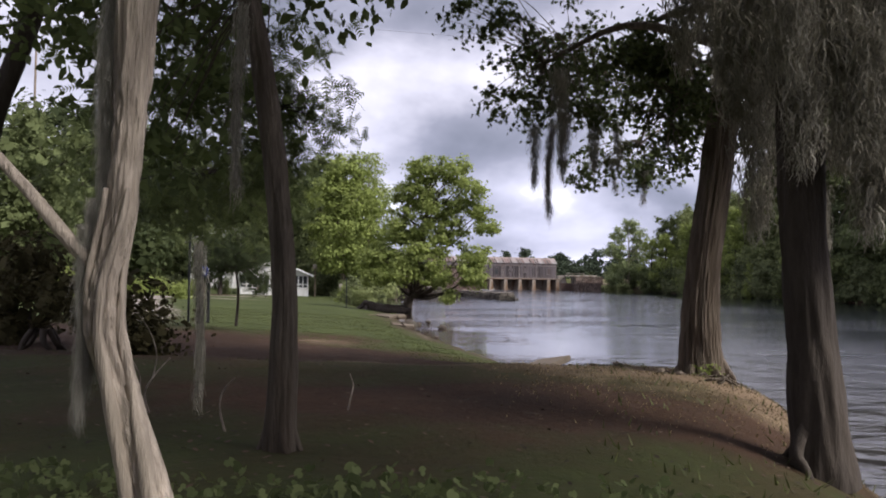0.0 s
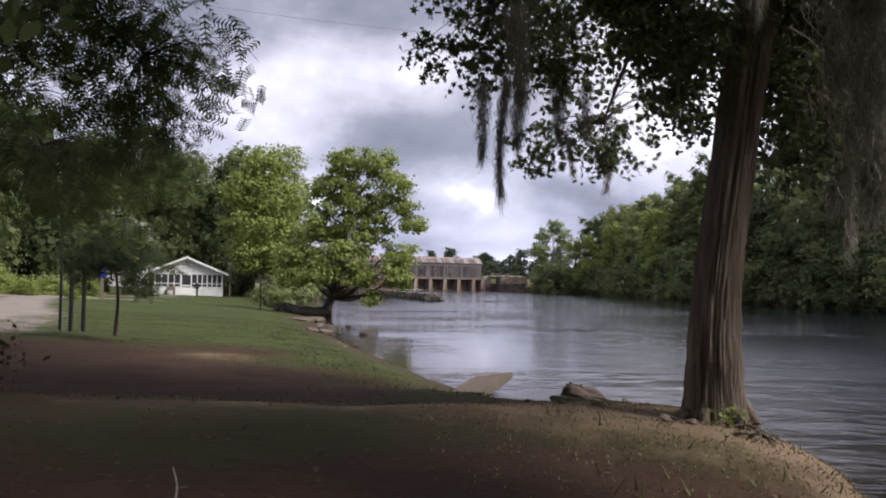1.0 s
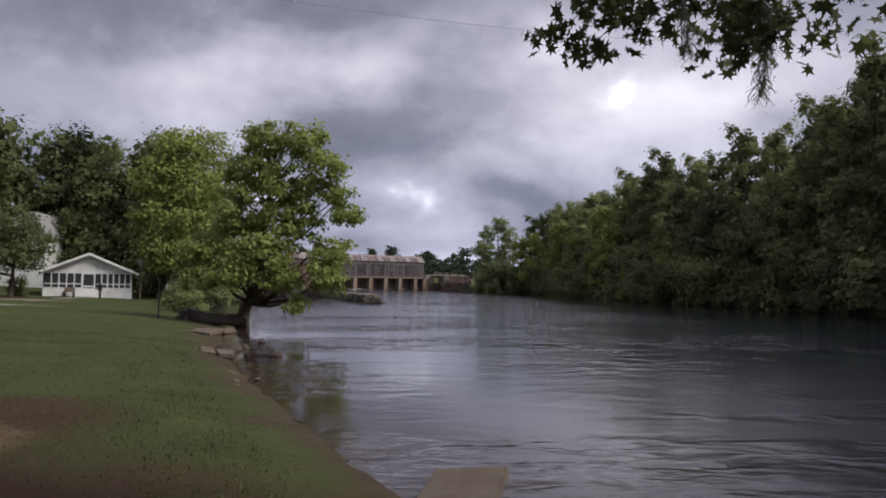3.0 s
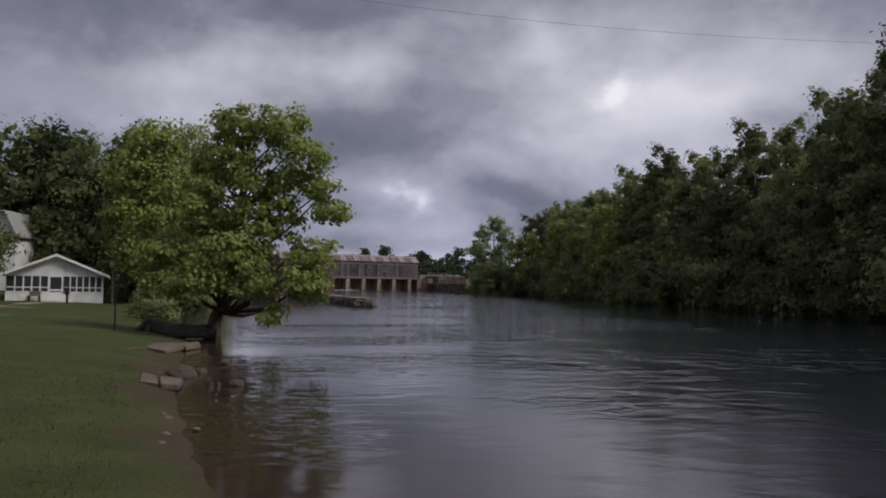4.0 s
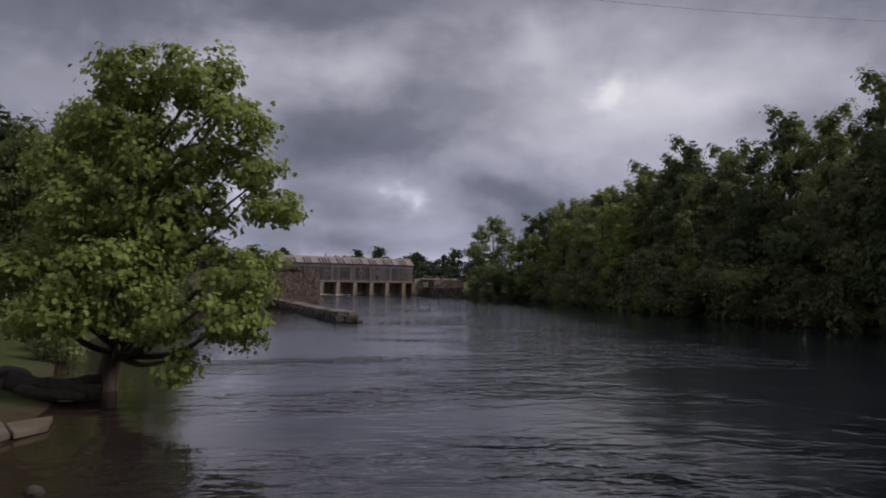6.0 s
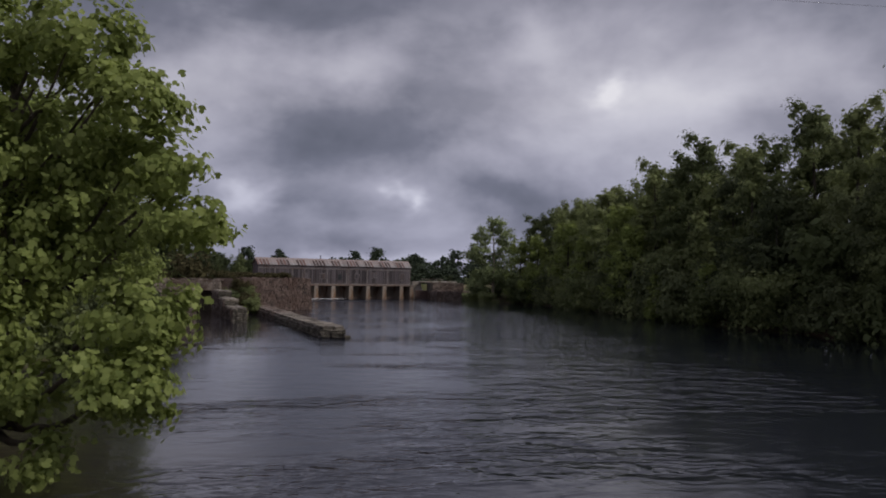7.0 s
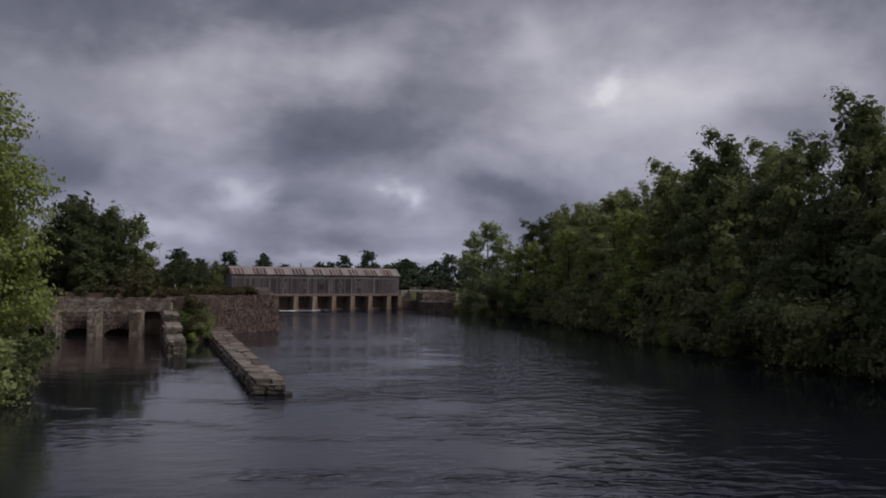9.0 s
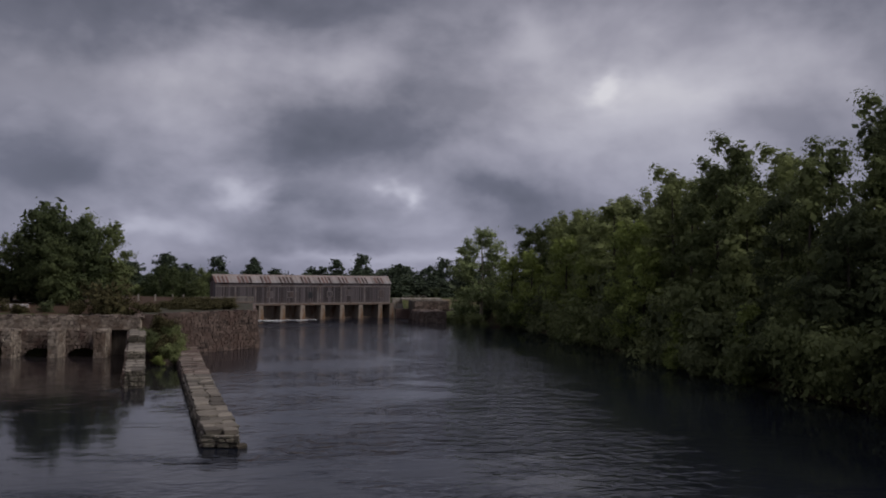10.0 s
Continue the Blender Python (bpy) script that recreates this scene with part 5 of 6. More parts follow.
tagged(hang("foam", leaf_mesh("foam", fp, 0.30, FOAM, foam_rng, DIAMOND, np.tile((0, 0, 1.0), (len(fp), 1)), loose=0.3)), "white foam churning at the foot of the dam", "foam", kind="stuff")

# boardwalk with pickets that leads to the mill
ramp_walk = thing("boardwalk", (-12.8, 231.5, 4.2), ANGLE, "weathered wooden boardwalk with a picket rail by the mill", "boardwalk")
part("deck", box(0, 13, 0, 1.4, -0.15, 0, 0.02), WOOD, ramp_walk)
part("top_rail", box(0, 13, -0.06, 0.06, 1.0, 1.1, 0.02), CONCRETE, ramp_walk)
for i in range(36):
    part("picket", box(-0.035, 0.035, -0.03, 0.03, 0, 1.0), CONCRETE, ramp_walk, at=Matrix.Translation((0.1 + i * 0.365, 0, 0)))
for i in range(5):
    part("leg", box(-0.08, 0.08, -0.08, 0.08, -1.6, -0.15), WOOD, ramp_walk, at=Matrix.Translation((0.3 + i * 3.0, 0.2, 0)))
for x, y in [(-19.5, 226), (-16.5, 228), (-14.6, 229.5), (-22.5, 225)]:
    post = thing("fence_post", (x, y, float(height(x, y)) - 0.1), 0, "weathered wooden post on the embankment", "post", "fence posts on the embankment")
    part("shaft", box(-0.12, 0.12, -0.12, 0.12, 0, 1.5, 0.02), CONCRETE, post)


# ---- masonry ----
def stone_shapes():
    """A few rough-hewn unit stones that the walls share."""
    out = []
    for k in range(6):
        r = np.random.default_rng(200 + k)
        bm = box(-0.5, 0.5, -0.5, 0.5, -0.5, 0.5, 0.12)
        for v in bm.verts:
            v.co += Vector(r.normal(0, 0.055, 3))
        me = bpy.data.meshes.new("stone")
        bm.to_mesh(me)
        bm.free()
        me.materials.append(STONE)
        out.append(me)
    return out


STONES = stone_shapes()


def lay(parent, x, y, z, lx, ly, lz, turn):
    hang("stone", STONES[rnd.randrange(6)], parent, at=pose(x, y, z, rnd.uniform(-2, 2), rnd.uniform(-2, 2), turn + rnd.uniform(-2, 2)) @ Matrix.Diagonal((lx, ly, lz, 1)))


def joined_courses(spots):
    """Many stones as one mesh: each is (centre, size, turn about z in degrees)."""
    verts, faces = [], []
    for (cx, cy, cz), (lx, ly, lz), turn in spots:
        c, s = math.cos(radians(turn)), math.sin(radians(turn))
        o = len(verts)
        for dz in (-0.5, 0.5):
            for dx, dy in ((-0.5, -0.5), (0.5, -0.5), (0.5, 0.5), (-0.5, 0.5)):
                jx, jy, jz = rnd.uniform(-0.2, 0.2), rnd.uniform(-0.12, 0.12), rnd.uniform(-0.2, 0.2)
                px, py = (dx * (1 - abs(jx)) + jx * 0.3) * lx, (dy + jy) * ly
                verts.append((cx + c * px - s * py, cy + s * px + c * py, cz + (dz + jz * 0.6) * lz))
        faces += [(o + a, o + b, o + cc, o + d) for a, b, cc, d in ((0, 3, 2, 1), (4, 5, 6, 7), (0, 1, 5, 4), (1, 2, 6, 5), (2, 3, 7, 6), (3, 0, 4, 7))]
    return mesh_of("stonework", verts, faces, STONE_JOINED)


def face_spots(p, q, z0, z1, course, length, depth=0.3, batter=0.0, skip=None, proud=1.0):
    """Stone places over an upright face from p to q, in courses."""
    p, q = Vector((*p, 0)), Vector((*q, 0))
    along = (q - p).normalized()
    out = Vector((along.y, -along.x, 0))
    total = (q - p).length
    turn = math.degrees(math.atan2(along.y, along.x))
    spots = []
    z = z0
    while z < z1 - 0.05:
        h = min(course * rnd.uniform(0.6, 1.35), z1 - z)
        s = 0.0
        while s < total - 0.05:
            l = min(length * rnd.choice((0.35, 0.5, 0.7, 0.9, 1.3)) * rnd.uniform(0.85, 1.15), total - s)
            if not (skip and skip(s + l / 2, z + h / 2)):
                c = p + along * (s + l / 2) + out * (proud * rnd.uniform(-0.06, 0.10) - batter * (z - z0))
                spots.append(((c.x, c.y, z + h / 2), (l - 0.03 * proud, depth, h * (1.0 - proud * rnd.uniform(0.0, 0.2)) - 0.02 * proud), turn + rnd.uniform(-2, 2)))
            s += l
        z += h
    return spots


def top_spots(outline_a, outline_b, z, n_across, length, loose=1.0):
    """Flat capping stones between two edges, from end to end."""
    a0, a1, b0, b1 = Vector(outline_a[0]), Vector(outline_a[1]), Vector(outline_b[0]), Vector(outline_b[1])
    total = (a1 - a0).length
    spots = []
    s = 0.0
    while s < total:
        l = length * rnd.uniform(0.7, 1.3)
        f = (s + l / 2) / total
        pa, pb = a0.lerp(a1, min(f, 1)), b0.lerp(b1, min(f, 1))
        d = a1 - a0
        turn = math.degrees(math.atan2(d.y, d.x))
        cuts = [0.0] + sorted((k + rnd.uniform(-0.28, 0.28)) / n_across for k in range(1, n_across)) + [1.0]
        for k in range(n_across):
            c = pa.lerp(pb, (cuts[k] + cuts[k + 1]) / 2)
            w = (pb - pa).length * (cuts[k + 1] - cuts[k])
            spots.append(((c.x, c.y, z + loose * rnd.uniform(-0.09, 0.08)), (l * (0.96 + loose * rnd.uniform(-0.35, 0.28)), w * (0.97 + loose * rnd.uniform(-0.22, 0.22)), rnd.uniform(0.22, 0.36)), turn + loose * rnd.uniform(-24, 24)))
        s += l
    return spots


# abutment and low walls beyond the dam's far end
abut = thing("dam_abutment", (30.8, 254.3, 0), 0, "stained stone and concrete abutment at the dam's end", "abutment", kind="structure")
part("block", prism([(0, -2), (3.6, -2), (2.2, 4.7), (0, 4.7)], 0, 4), CONCRETE, abut)
part("low_wall", box(3.0, 16, -2, 0.5, -2, 2.3, 0.1), STONE_JOINED, abut)
part("wing_wall", box(3.9, 9.8, -21.5, -4, -2, 2.3), STONE_RED, abut, "dark stone wing wall")
part("upper_block", box(3.65, 12.5, -9, -2.1, 2.0, 4.4, 0.1), MORTAR, abut)
sp = face_spots((34.7, 232.75), (40.6, 232.75), -0.3, 2.3, 0.4, 0.7) + face_spots((34.65, 252), (34.65, 232.8), -0.3, 2.3, 0.4, 0.7) + face_spots((35.1, 245.2), (43.3, 245.2), 2.3, 4.4, 0.4, 0.7) + top_spots(((34.8, 233), (34.8, 250)), ((40.5, 233), (40.5, 250)), 2.25, 5, 1.2)
tagged(hang("stonework", joined_courses([((x - 30.8, y - 254.3, z), s3, t3) for (x, y, z), s3, t3 in sp]), abut), kind="stuff")
part("front_wall", box(0.4, 3.85, -3.2, -2.05, -2, 2.3, 0.06), STONE_RED, abut, "dark stone wall below the block")
part("slab", box(2.0, 12, -1.8, 3, 4.4, 4.8, 0.08), CONCRETE, abut)
part("rail", box(2.2, 8, -1.6, -1.5, 5.3, 5.4, 0.02), CONCRETE, abut)
for s in (2.4, 4.4, 6.4, 8.0):
    part("rail_post", box(s - 0.06, s + 0.06, -1.6, -1.5, 4.8, 5.35), CONCRETE, abut)

# the long low jetty that runs out from the bastion
jetty = thing("stone_jetty", (0, 0, 0), 0, "long low jetty wall of rough pale stones in the river", "jetty wall", kind="structure")
JA, JB = ((5.65, 105.9), (-4.6, 159.5)), ((7.65, 105.6), (-2.2, 159.5))
part("core", solid([(5.8, 106.1), (7.5, 105.8), (-2.4, 159.5), (-4.4, 159.5)], -1.5, 0.72), MORTAR, jetty)
near_spots = top_spots((JA[0], (0.55, 132.6)), (JB[0], (2.73, 132.6)), 0.80, 2, 1.15, 0.22)
near_spots += face_spots(JA[0], (0.55, 132.6), -0.25, 0.68, 0.34, 0.8)
near_spots += face_spots((5.6, 105.75), (7.7, 105.45), -0.3, 0.72, 0.34, 0.6)
for c, s3, turn in near_spots[:330]:
    lay(jetty, *c, *s3, turn)
far_spots = top_spots(((0.55, 132.6), JA[1]), ((2.73, 132.6), JB[1]), 0.85, 2, 1.15, 0.25) + face_spots((0.55, 132.6), JA[1], -0.25, 0.7, 0.34, 0.8) + near_spots[330:]
tagged(hang("stonework", joined_courses(far_spots), jetty), kind="stuff")
hang("tip_stone", STONES[3], jetty, "dark wet stone at the tip", pose(7.75, 105.5, 0.0, 3, -2, 20) @ Matrix.Diagonal((0.64, 0.48, 0.4, 1))).material_slots[0].link = "OBJECT"
bpy.data.objects["tip_stone"].material_slots[0].material = ROCK

# the shorter stepped wall beside it
pier2 = thing("stepped_wall", (0, 0, 0), 0, "stepped stone wall standing in the millrace", "wall", kind="structure")
part("core", solid([(-4.05, 131.2), (-2.55, 131.2), (-8.2, 160), (-9.9, 160)], -1.5, 1.25), MORTAR, pier2)
for y0, y1, zt in ((131.0, 140.5, 1.45), (140.5, 150, 2.25), (150, 160, 3.1)):
    xa0, xa1 = np.interp([y0, y1], [131, 160], [-4.15, -10.0])
    xb0, xb1 = np.interp([y0, y1], [131, 160], [-2.5, -8.2])
    part("step", solid([(xa0 + 0.1, y0 + 0.1), (xb0 - 0.1, y0 + 0.1), (xb1 - 0.1, y1), (xa1 + 0.1, y1)], 0.2, zt - 0.12), MORTAR, pier2)
    for c, s3, turn in face_spots((xa0, y0), (xb0, y0), -0.3 if y0 < 132 else zt - 0.9, zt - 0.1, 0.36, 0.6):
        lay(pier2, *c, *s3, turn)
    for c, s3, turn in top_spots(((xa0, y0), (xa1, y1)), ((xb0, y0), (xb1, y1)), zt - 0.08, 2, 1.0, 0.35):
        lay(pier2, *c, *s3, turn)
    tagged(hang("stonework", joined_courses(face_spots((xa1, y1), (xa0, y0), -0.3, zt - 0.1, 0.36, 0.7)), pier2), kind="stuff")

# the arched wall with buttresses
archw = thing("arched_wall", (0, 0, 0), 0, "old brown stone wall with low arches and buttresses", "stone wall", kind="structure")
ARCHES = [-30.0, -25.0, -20.05, -15.2]
pts = [(-44, -1.5)]
for a in ARCHES:
    pts += [(a - 1.85, -1.5), (a - 1.85, -0.1)] + [(a - 1.85 * math.cos(k * math.pi / 8), -0.1 + 1.05 * math.sin(k * math.pi / 8)) for k in range(1, 8)] + [(a + 1.85, -0.1), (a + 1.85, -1.5)]
pts += [(-12.4, -1.5), (-12.4, 3.0), (-44, 3.0)]
part("lower_wall", prism(pts, 160.2, 161.6), STONE_JOINED, archw)
part("upper_wall", box(-44, -9.0, 161.0, 162.4, 3.0, 4.6), STONE_PALE, archw)
# flat black sheet, painted shade for the depth of the arches
part("arch_back", box(-44, -12.4, 161.62, 161.9, -1.5, 2.9), BLACK, archw, "black sheet behind the arches in place of their shade")


def over_arch(s, z):
    x = -44 + s
    return any(((x - a) / 2.15) ** 2 + ((z + 0.1) / 1.28) ** 2 < 1 for a in ARCHES)


spots = face_spots((-44, 160.15), (-12.4, 160.15), -0.3, 3.0, 0.32, 0.6, skip=over_arch, proud=0.4)
for a in ARCHES:
    for k in range(13):
        g = (k + 0.5) * math.pi / 13
        spots.append(((a - 2.02 * math.cos(g), 160.1, -0.1 + 1.2 * math.sin(g)), (0.30, 0.4, 0.34), 0))
spots += top_spots(((-44, 160.9), (-9, 160.9)), ((-44, 162.3), (-9, 162.3)), 4.62, 2, 0.9) + top_spots(((-44, 160.1), (-12.4, 160.1)), ((-44, 161), (-12.4, 161)), 2.98, 1, 0.9)
tagged(hang("stonework", joined_courses(spots), archw), kind="stuff")
me = joined_courses(face_spots((-44, 160.95), (-9.0, 160.95), 3.05, 4.6, 0.26, 0.5, proud=0.4))
me.materials[0] = STONE_PALE
tagged(hang("upper_stonework", me, archw), kind="stuff")
for x0 in (-33.3, -28.4, -23.6, -18.7, -13.7):
    b = part("buttress", box(x0 + 0.28, x0 + 1.22, 157.75, 160.2, -1.5, 3.1), STONE_PALE, archw)
    sp = face_spots((x0 + 0.2, 157.7), (x0 + 1.3, 157.7), -0.3, 3.15, 0.34, 0.5, proud=0.6) + face_spots((x0 + 1.3, 157.7), (x0 + 1.3, 160.1), -0.3, 3.15, 0.34, 0.5, proud=0.6) + top_spots(((x0 + 0.2, 157.6), (x0 + 1.3, 157.6)), ((x0 + 0.2, 160.1), (x0 + 1.3, 160.1)), 3.12, 2, 0.7)
    me = joined_courses(sp)
    me.materials[0] = STONE_PALE
    tagged(hang("stonework", me, b), kind="stuff")
gate = thing("sluice_gate", (-11.0, 161.5, 0), 0, "dark timber sluice gate between stone walls", "gate")
for i in range(6):
    part("plank", box(-1.3 + i * 0.42, -0.9 + i * 0.42, 0, 0.08, -1, 2.9, 0.01), BARK_DARK, gate)
part("beam", box(-1.4, 1.4, -0.12, 0.2, 2.9, 3.2, 0.03), BARK_DARK, gate)

bastion = thing("stone_bastion", (0, 0, 0), 0, "tall rough brown stone bastion beside the dam", "stone wall", kind="structure")
part("core", solid([(-6.6, 160.2), (-2.7, 163.0), (4.4, 171.1), (1.8, 204), (-12, 204), (-10, 161.6)], -1.5, 4.85, 0.7), STONE_RED, bastion)
part("turf", solid([(-6.0, 161.4), (3.6, 171.8), (1.2, 203), (-11.6, 203), (-9.4, 162.4)], 4.6, 4.9, 0.2), BRUSH_EARTH, bastion, "rough brown earth on top")
sp = face_spots((-6.2, 159.8), (-2.8, 162.6), -0.3, 4.9, 0.34, 0.58, batter=0.12, proud=0.62) + face_spots((-2.8, 162.7), (4.45, 171.0), -0.3, 5.0, 0.34, 0.58, batter=0.12, proud=0.62) + face_spots((4.4, 171), (3.8, 180), -0.3, 5.0, 0.34, 0.58, batter=0.12, proud=0.62)
sp += top_spots(((-6.0, 160.2), (4.1, 171.2)), ((-7.0, 161.2), (3.0, 172.2)), 4.9, 2, 0.9)
me = joined_courses(sp)
me.materials[0] = STONE_RED
tagged(hang("stonework", me, bastion), kind="stuff")
for x, y, s, k, dz in [(-4.2, 156.5, 0.46, 0, 1.6), (-3.0, 149.5, 0.42, 0, 0.2), (-4.8, 151, 0.40, 3, 0.2), (-5.6, 154, 0.42, 0, 0.6), (-6.6, 157, 0.4, 1, 1.2), (-3.6, 156, 0.36, 0, 0.6), (-4.4, 148, 0.22, 2, 0.5), (-5.4, 157.5, 0.44, 3, 2.2), (-6.4, 158.5, 0.40, 3, 2.8), (-4.6, 153, 0.34, 3, 1.2), (-7.6, 158, 0.36, 1, 1.6)]:
    ob = copy_thing(BUSHES[k], pose(x, y, dz - 0.3, 0, 0, rnd.uniform(0, 360)) @ Matrix.Diagonal((s, s, s, 1)))
    tagged(ob, "leafy shrub growing from the old stone walls")
shed = thing("shed", (-30.5, 181, 4.0), 8, "small shed with a pale tin roof behind the wall", "shed")
part("wall", box(-1.8, 1.8, -1.2, 1.2, -0.3, 0.6), WOOD_GREY, shed)
part("roof", prism([(-1.5, 0.55), (1.5, 0.55), (1.5, 0.63), (0, 1.4), (-1.5, 0.63)], -2.1, 2.1), ROOF_PALE, shed, at=pose(0, 0, 0, 0, 0, 90))

# ---- cottage ----
CX, CY, CZ = -20.25, 90.5, 0.82
cot = thing("cottage", (CX, CY, CZ), 16, "white cottage with a screened porch and low gable roof", "cottage")
HW, WALL, APEX, CD = 3.75, 2.25, 3.85, 9.0


def gable(y0, y1):
    return prism([(-HW, -0.5), (HW, -0.5), (HW, WALL), (0, APEX - 0.12), (-HW, WALL)], y0, y1)


part("porch_wall", box(-HW, HW, 0.0, 0.12, -0.6, 0.62), WHITE, cot)
part("gable", prism([(-HW, 1.96), (HW, 1.96), (HW, WALL), (0, APEX - 0.12), (-HW, WALL)], 0, 0.12), WHITE, cot)
for x in (-HW, HW - 0.14):
    part("side_wall", box(x, x + 0.14, 0.13, CD, -0.6, WALL), WHITE, cot)
part("back_wall", gable(CD, CD + 0.12), WHITE, cot)
# the shade inside the porch is put into this wall's colour
part("inner_wall", box(-HW + 0.15, HW - 0.15, 2.6, 2.7, -0.3, WALL), SCREEN_SHADE, cot, "near-black wall in place of the porch's inner shade")
part("porch_floor", box(-HW + 0.15, HW - 0.15, 0.13, 2.6, -0.2, -0.05), WOOD, cot)
for k in range(12):
    z = WALL - 0.22 + k * 0.14
    half = HW * (APEX - 0.12 - z) / (APEX - 0.12 - WALL) if z > WALL else HW
    if half > 0.3:
        part("siding", box(-min(half, HW) + 0.02, min(half, HW) - 0.02, -0.022, -0.002, z, z + 0.12), WHITE, cot)
for k in range(4):
    part("siding", box(-HW, -0.55, -0.022, -0.002, -0.1 + k * 0.17, 0.05 + k * 0.17), WHITE, cot)
    part("siding", box(0.62, HW, -0.022, -0.002, -0.1 + k * 0.17, 0.05 + k * 0.17), WHITE, cot)


def screen_bay(x0, x1):
    win = part("window", box(x0, x1, 0.05, 0.07, 0.62, 1.96), SCREEN_SHADE, cot, "dark insect screen bay")
    part("frame", box(x1 - 0.05, x1 + 0.05, -0.03, 0.11, 0.62, 1.96), WHITE, win)
    part("rail", box(x0 + 0.05, x1 - 0.05, -0.02, 0.04, 0.98, 1.06), WHITE, win)
    part("sill", box(x0, x1, -0.05, 0.04, 0.60, 0.68), WHITE, win)


xs = np.linspace(0.62, HW - 0.12, 7)
for i in range(6):
    screen_bay(xs[i], xs[i + 1])
xs = np.linspace(-HW + 0.05, -0.55, 6)
for i in range(5):
    screen_bay(xs[i], xs[i + 1])
door = part("door", box(-0.42, 0.46, 0.02, 0.07, -0.1, 1.90), SCREEN_SHADE, cot, "white framed screen door")
for x0, x1, z0, z1 in ((-0.54, -0.42, -0.15, 2.0), (0.46, 0.58, -0.15, 2.0), (-0.42, 0.46, 1.90, 2.0), (-0.42, 0.46, 0.72, 0.86), (-0.42, 0.46, -0.1, 0.02)):
    part("door_frame", box(x0, x1, -0.03, 0.10, z0, z1), WHITE, door)
part("porch_lamp", box(-0.10, 0.10, -0.14, -0.03, 3.0, 3.35, 0.03), WHITE, cot)
part("step", box(-0.6, 0.7, -0.7, -0.05, -0.5, -0.18, 0.03), CONCRETE, cot)
for sgn in (-1, 1):
    eav = Vector((sgn * (HW + 0.5), WALL - 0.26))
    part("roof_slope", prism([(0, APEX), (eav.x, eav.y + 0.06), (eav.x, eav.y - 0.06), (0, APEX - 0.13)], -0.55, CD + 0.5), SHINGLE, cot)
    part("fascia", prism([(0, APEX + 0.03), (eav.x, eav.y + 0.09), (eav.x, eav.y - 0.12), (0, APEX - 0.19)], -0.60, -0.555), WHITE, cot)
planter = thing("bench", (CX - 1.35, CY - 1.0, 0.72), 0, "small dark bench in front of the cottage", "bench")
part("seat", box(-0.45, 0.45, -0.2, 0.2, 0.38, 0.45, 0.02), WOOD, planter)
part("backrest", box(-0.45, 0.45, 0.17, 0.22, 0.45, 0.8, 0.02), WOOD, planter)
for x in (-0.4, 0.4):
    part("leg", box(x - 0.05, x + 0.05, -0.18, 0.2, -0.1, 0.38), BLACK, planter)
pump = thing("water_pump", (CX + 1.85, CY - 3.0, 0.55), 0, "dark iron hand pump on the lawn", "pump")
part("column", box(-0.09, 0.09, -0.09, 0.09, -0.1, 0.75, 0.03), BLACK, pump)
part("head", box(-0.2, 0.16, -0.12, 0.12, 0.75, 1.35, 0.06), BLACK, pump)
part("spout", box(-0.42, -0.2, -0.05, 0.05, 0.85, 0.95, 0.02), BLACK, pump)
pole = thing("utility_pole", (CX + 4.25, CY + 1.5, 0.4), 0, "slim wooden pole with a pale lamp box", "pole")
part("shaft", box(-0.07, 0.07, -0.07, 0.07, -0.3, 3.5, 0.02), WOOD, pole)
part("lamp_box", box(-0.2, 0.2, -0.25, 0.1, 3.2, 3.75, 0.04), CONCRETE, pole)
nest = thing("bird_box", (-11.2, 80, 0.4), 0, "pale bird box on a thin post by the bank", "bird box")
part("post", box(-0.035, 0.035, -0.035, 0.035, -0.2, 1.3), WOOD, nest)
part("box", box(-0.14, 0.14, -0.14, 0.14, 0.95, 1.6, 0.02), CONCRETE, nest)

house = thing("white_house", (-32.7, 112, 0), 0, "tall white house with an open upper porch", "house")
part("wall", box(-4.5, 1.4, 0.14, 7, 0.5, 7.6), WHITE, house)
part("porch_wall", box(-4.5, 1.4, 0, 0.12, 3.4, 6.3), WHITE, house)
part("gable", prism([(-4.5, 7.55), (1.4, 7.55), (0.35, 9.65), (-0.3, 9.65), (-4.5, 7.8)], 0, 0.12), WHITE, house)
# the bays are near-black panels, the porch's shade put into their colour
for x0, x1 in ((-4.3, -3.2), (-2.9, -1.8), (-1.5, -0.5), (0.15, 1.1)):
    part("opening", box(x0, x1, 0.04, 0.13, 6.3, 7.55), SCREEN_SHADE, house, "porch bay with a near-black panel in place of its shade")
for x0, x1 in ((-4.5, -4.3), (-3.2, -2.9), (-1.8, -1.5), (-0.5, -0.2), (-0.05, 0.15), (1.1, 1.4)):
    part("post", box(x0, x1, -0.03, 0.12, 6.31, 7.54), WHITE, house)
part("belt_board", box(-4.5, 1.45, -0.06, -0.002, 6.18, 6.34), WHITE, house)
part("roof_slope", prism([(0.35, 9.9), (1.75, 7.15), (1.75, 6.98), (0.35, 9.72)], -0.5, 7.5), SHINGLE, house)
part("roof_slope", prism([(-0.3, 9.9), (0.35, 9.9), (0.35, 9.72), (-0.3, 9.72)], -0.5, 7.5), SHINGLE, house)
part("roof_slope", prism([(-0.3, 9.9), (-5.2, 7.5), (-5.2, 7.35), (-0.3, 9.72)], -0.5, 7.5), SHINGLE, house)

sign = thing("blue_sign", (-18.3, 60, 1.0), 8, "blue sign on a wooden post by the path", "sign")
part("post", box(-0.10, 0.10, 0.02, 0.14, -0.2, 1.6, 0.01), WOOD, sign)
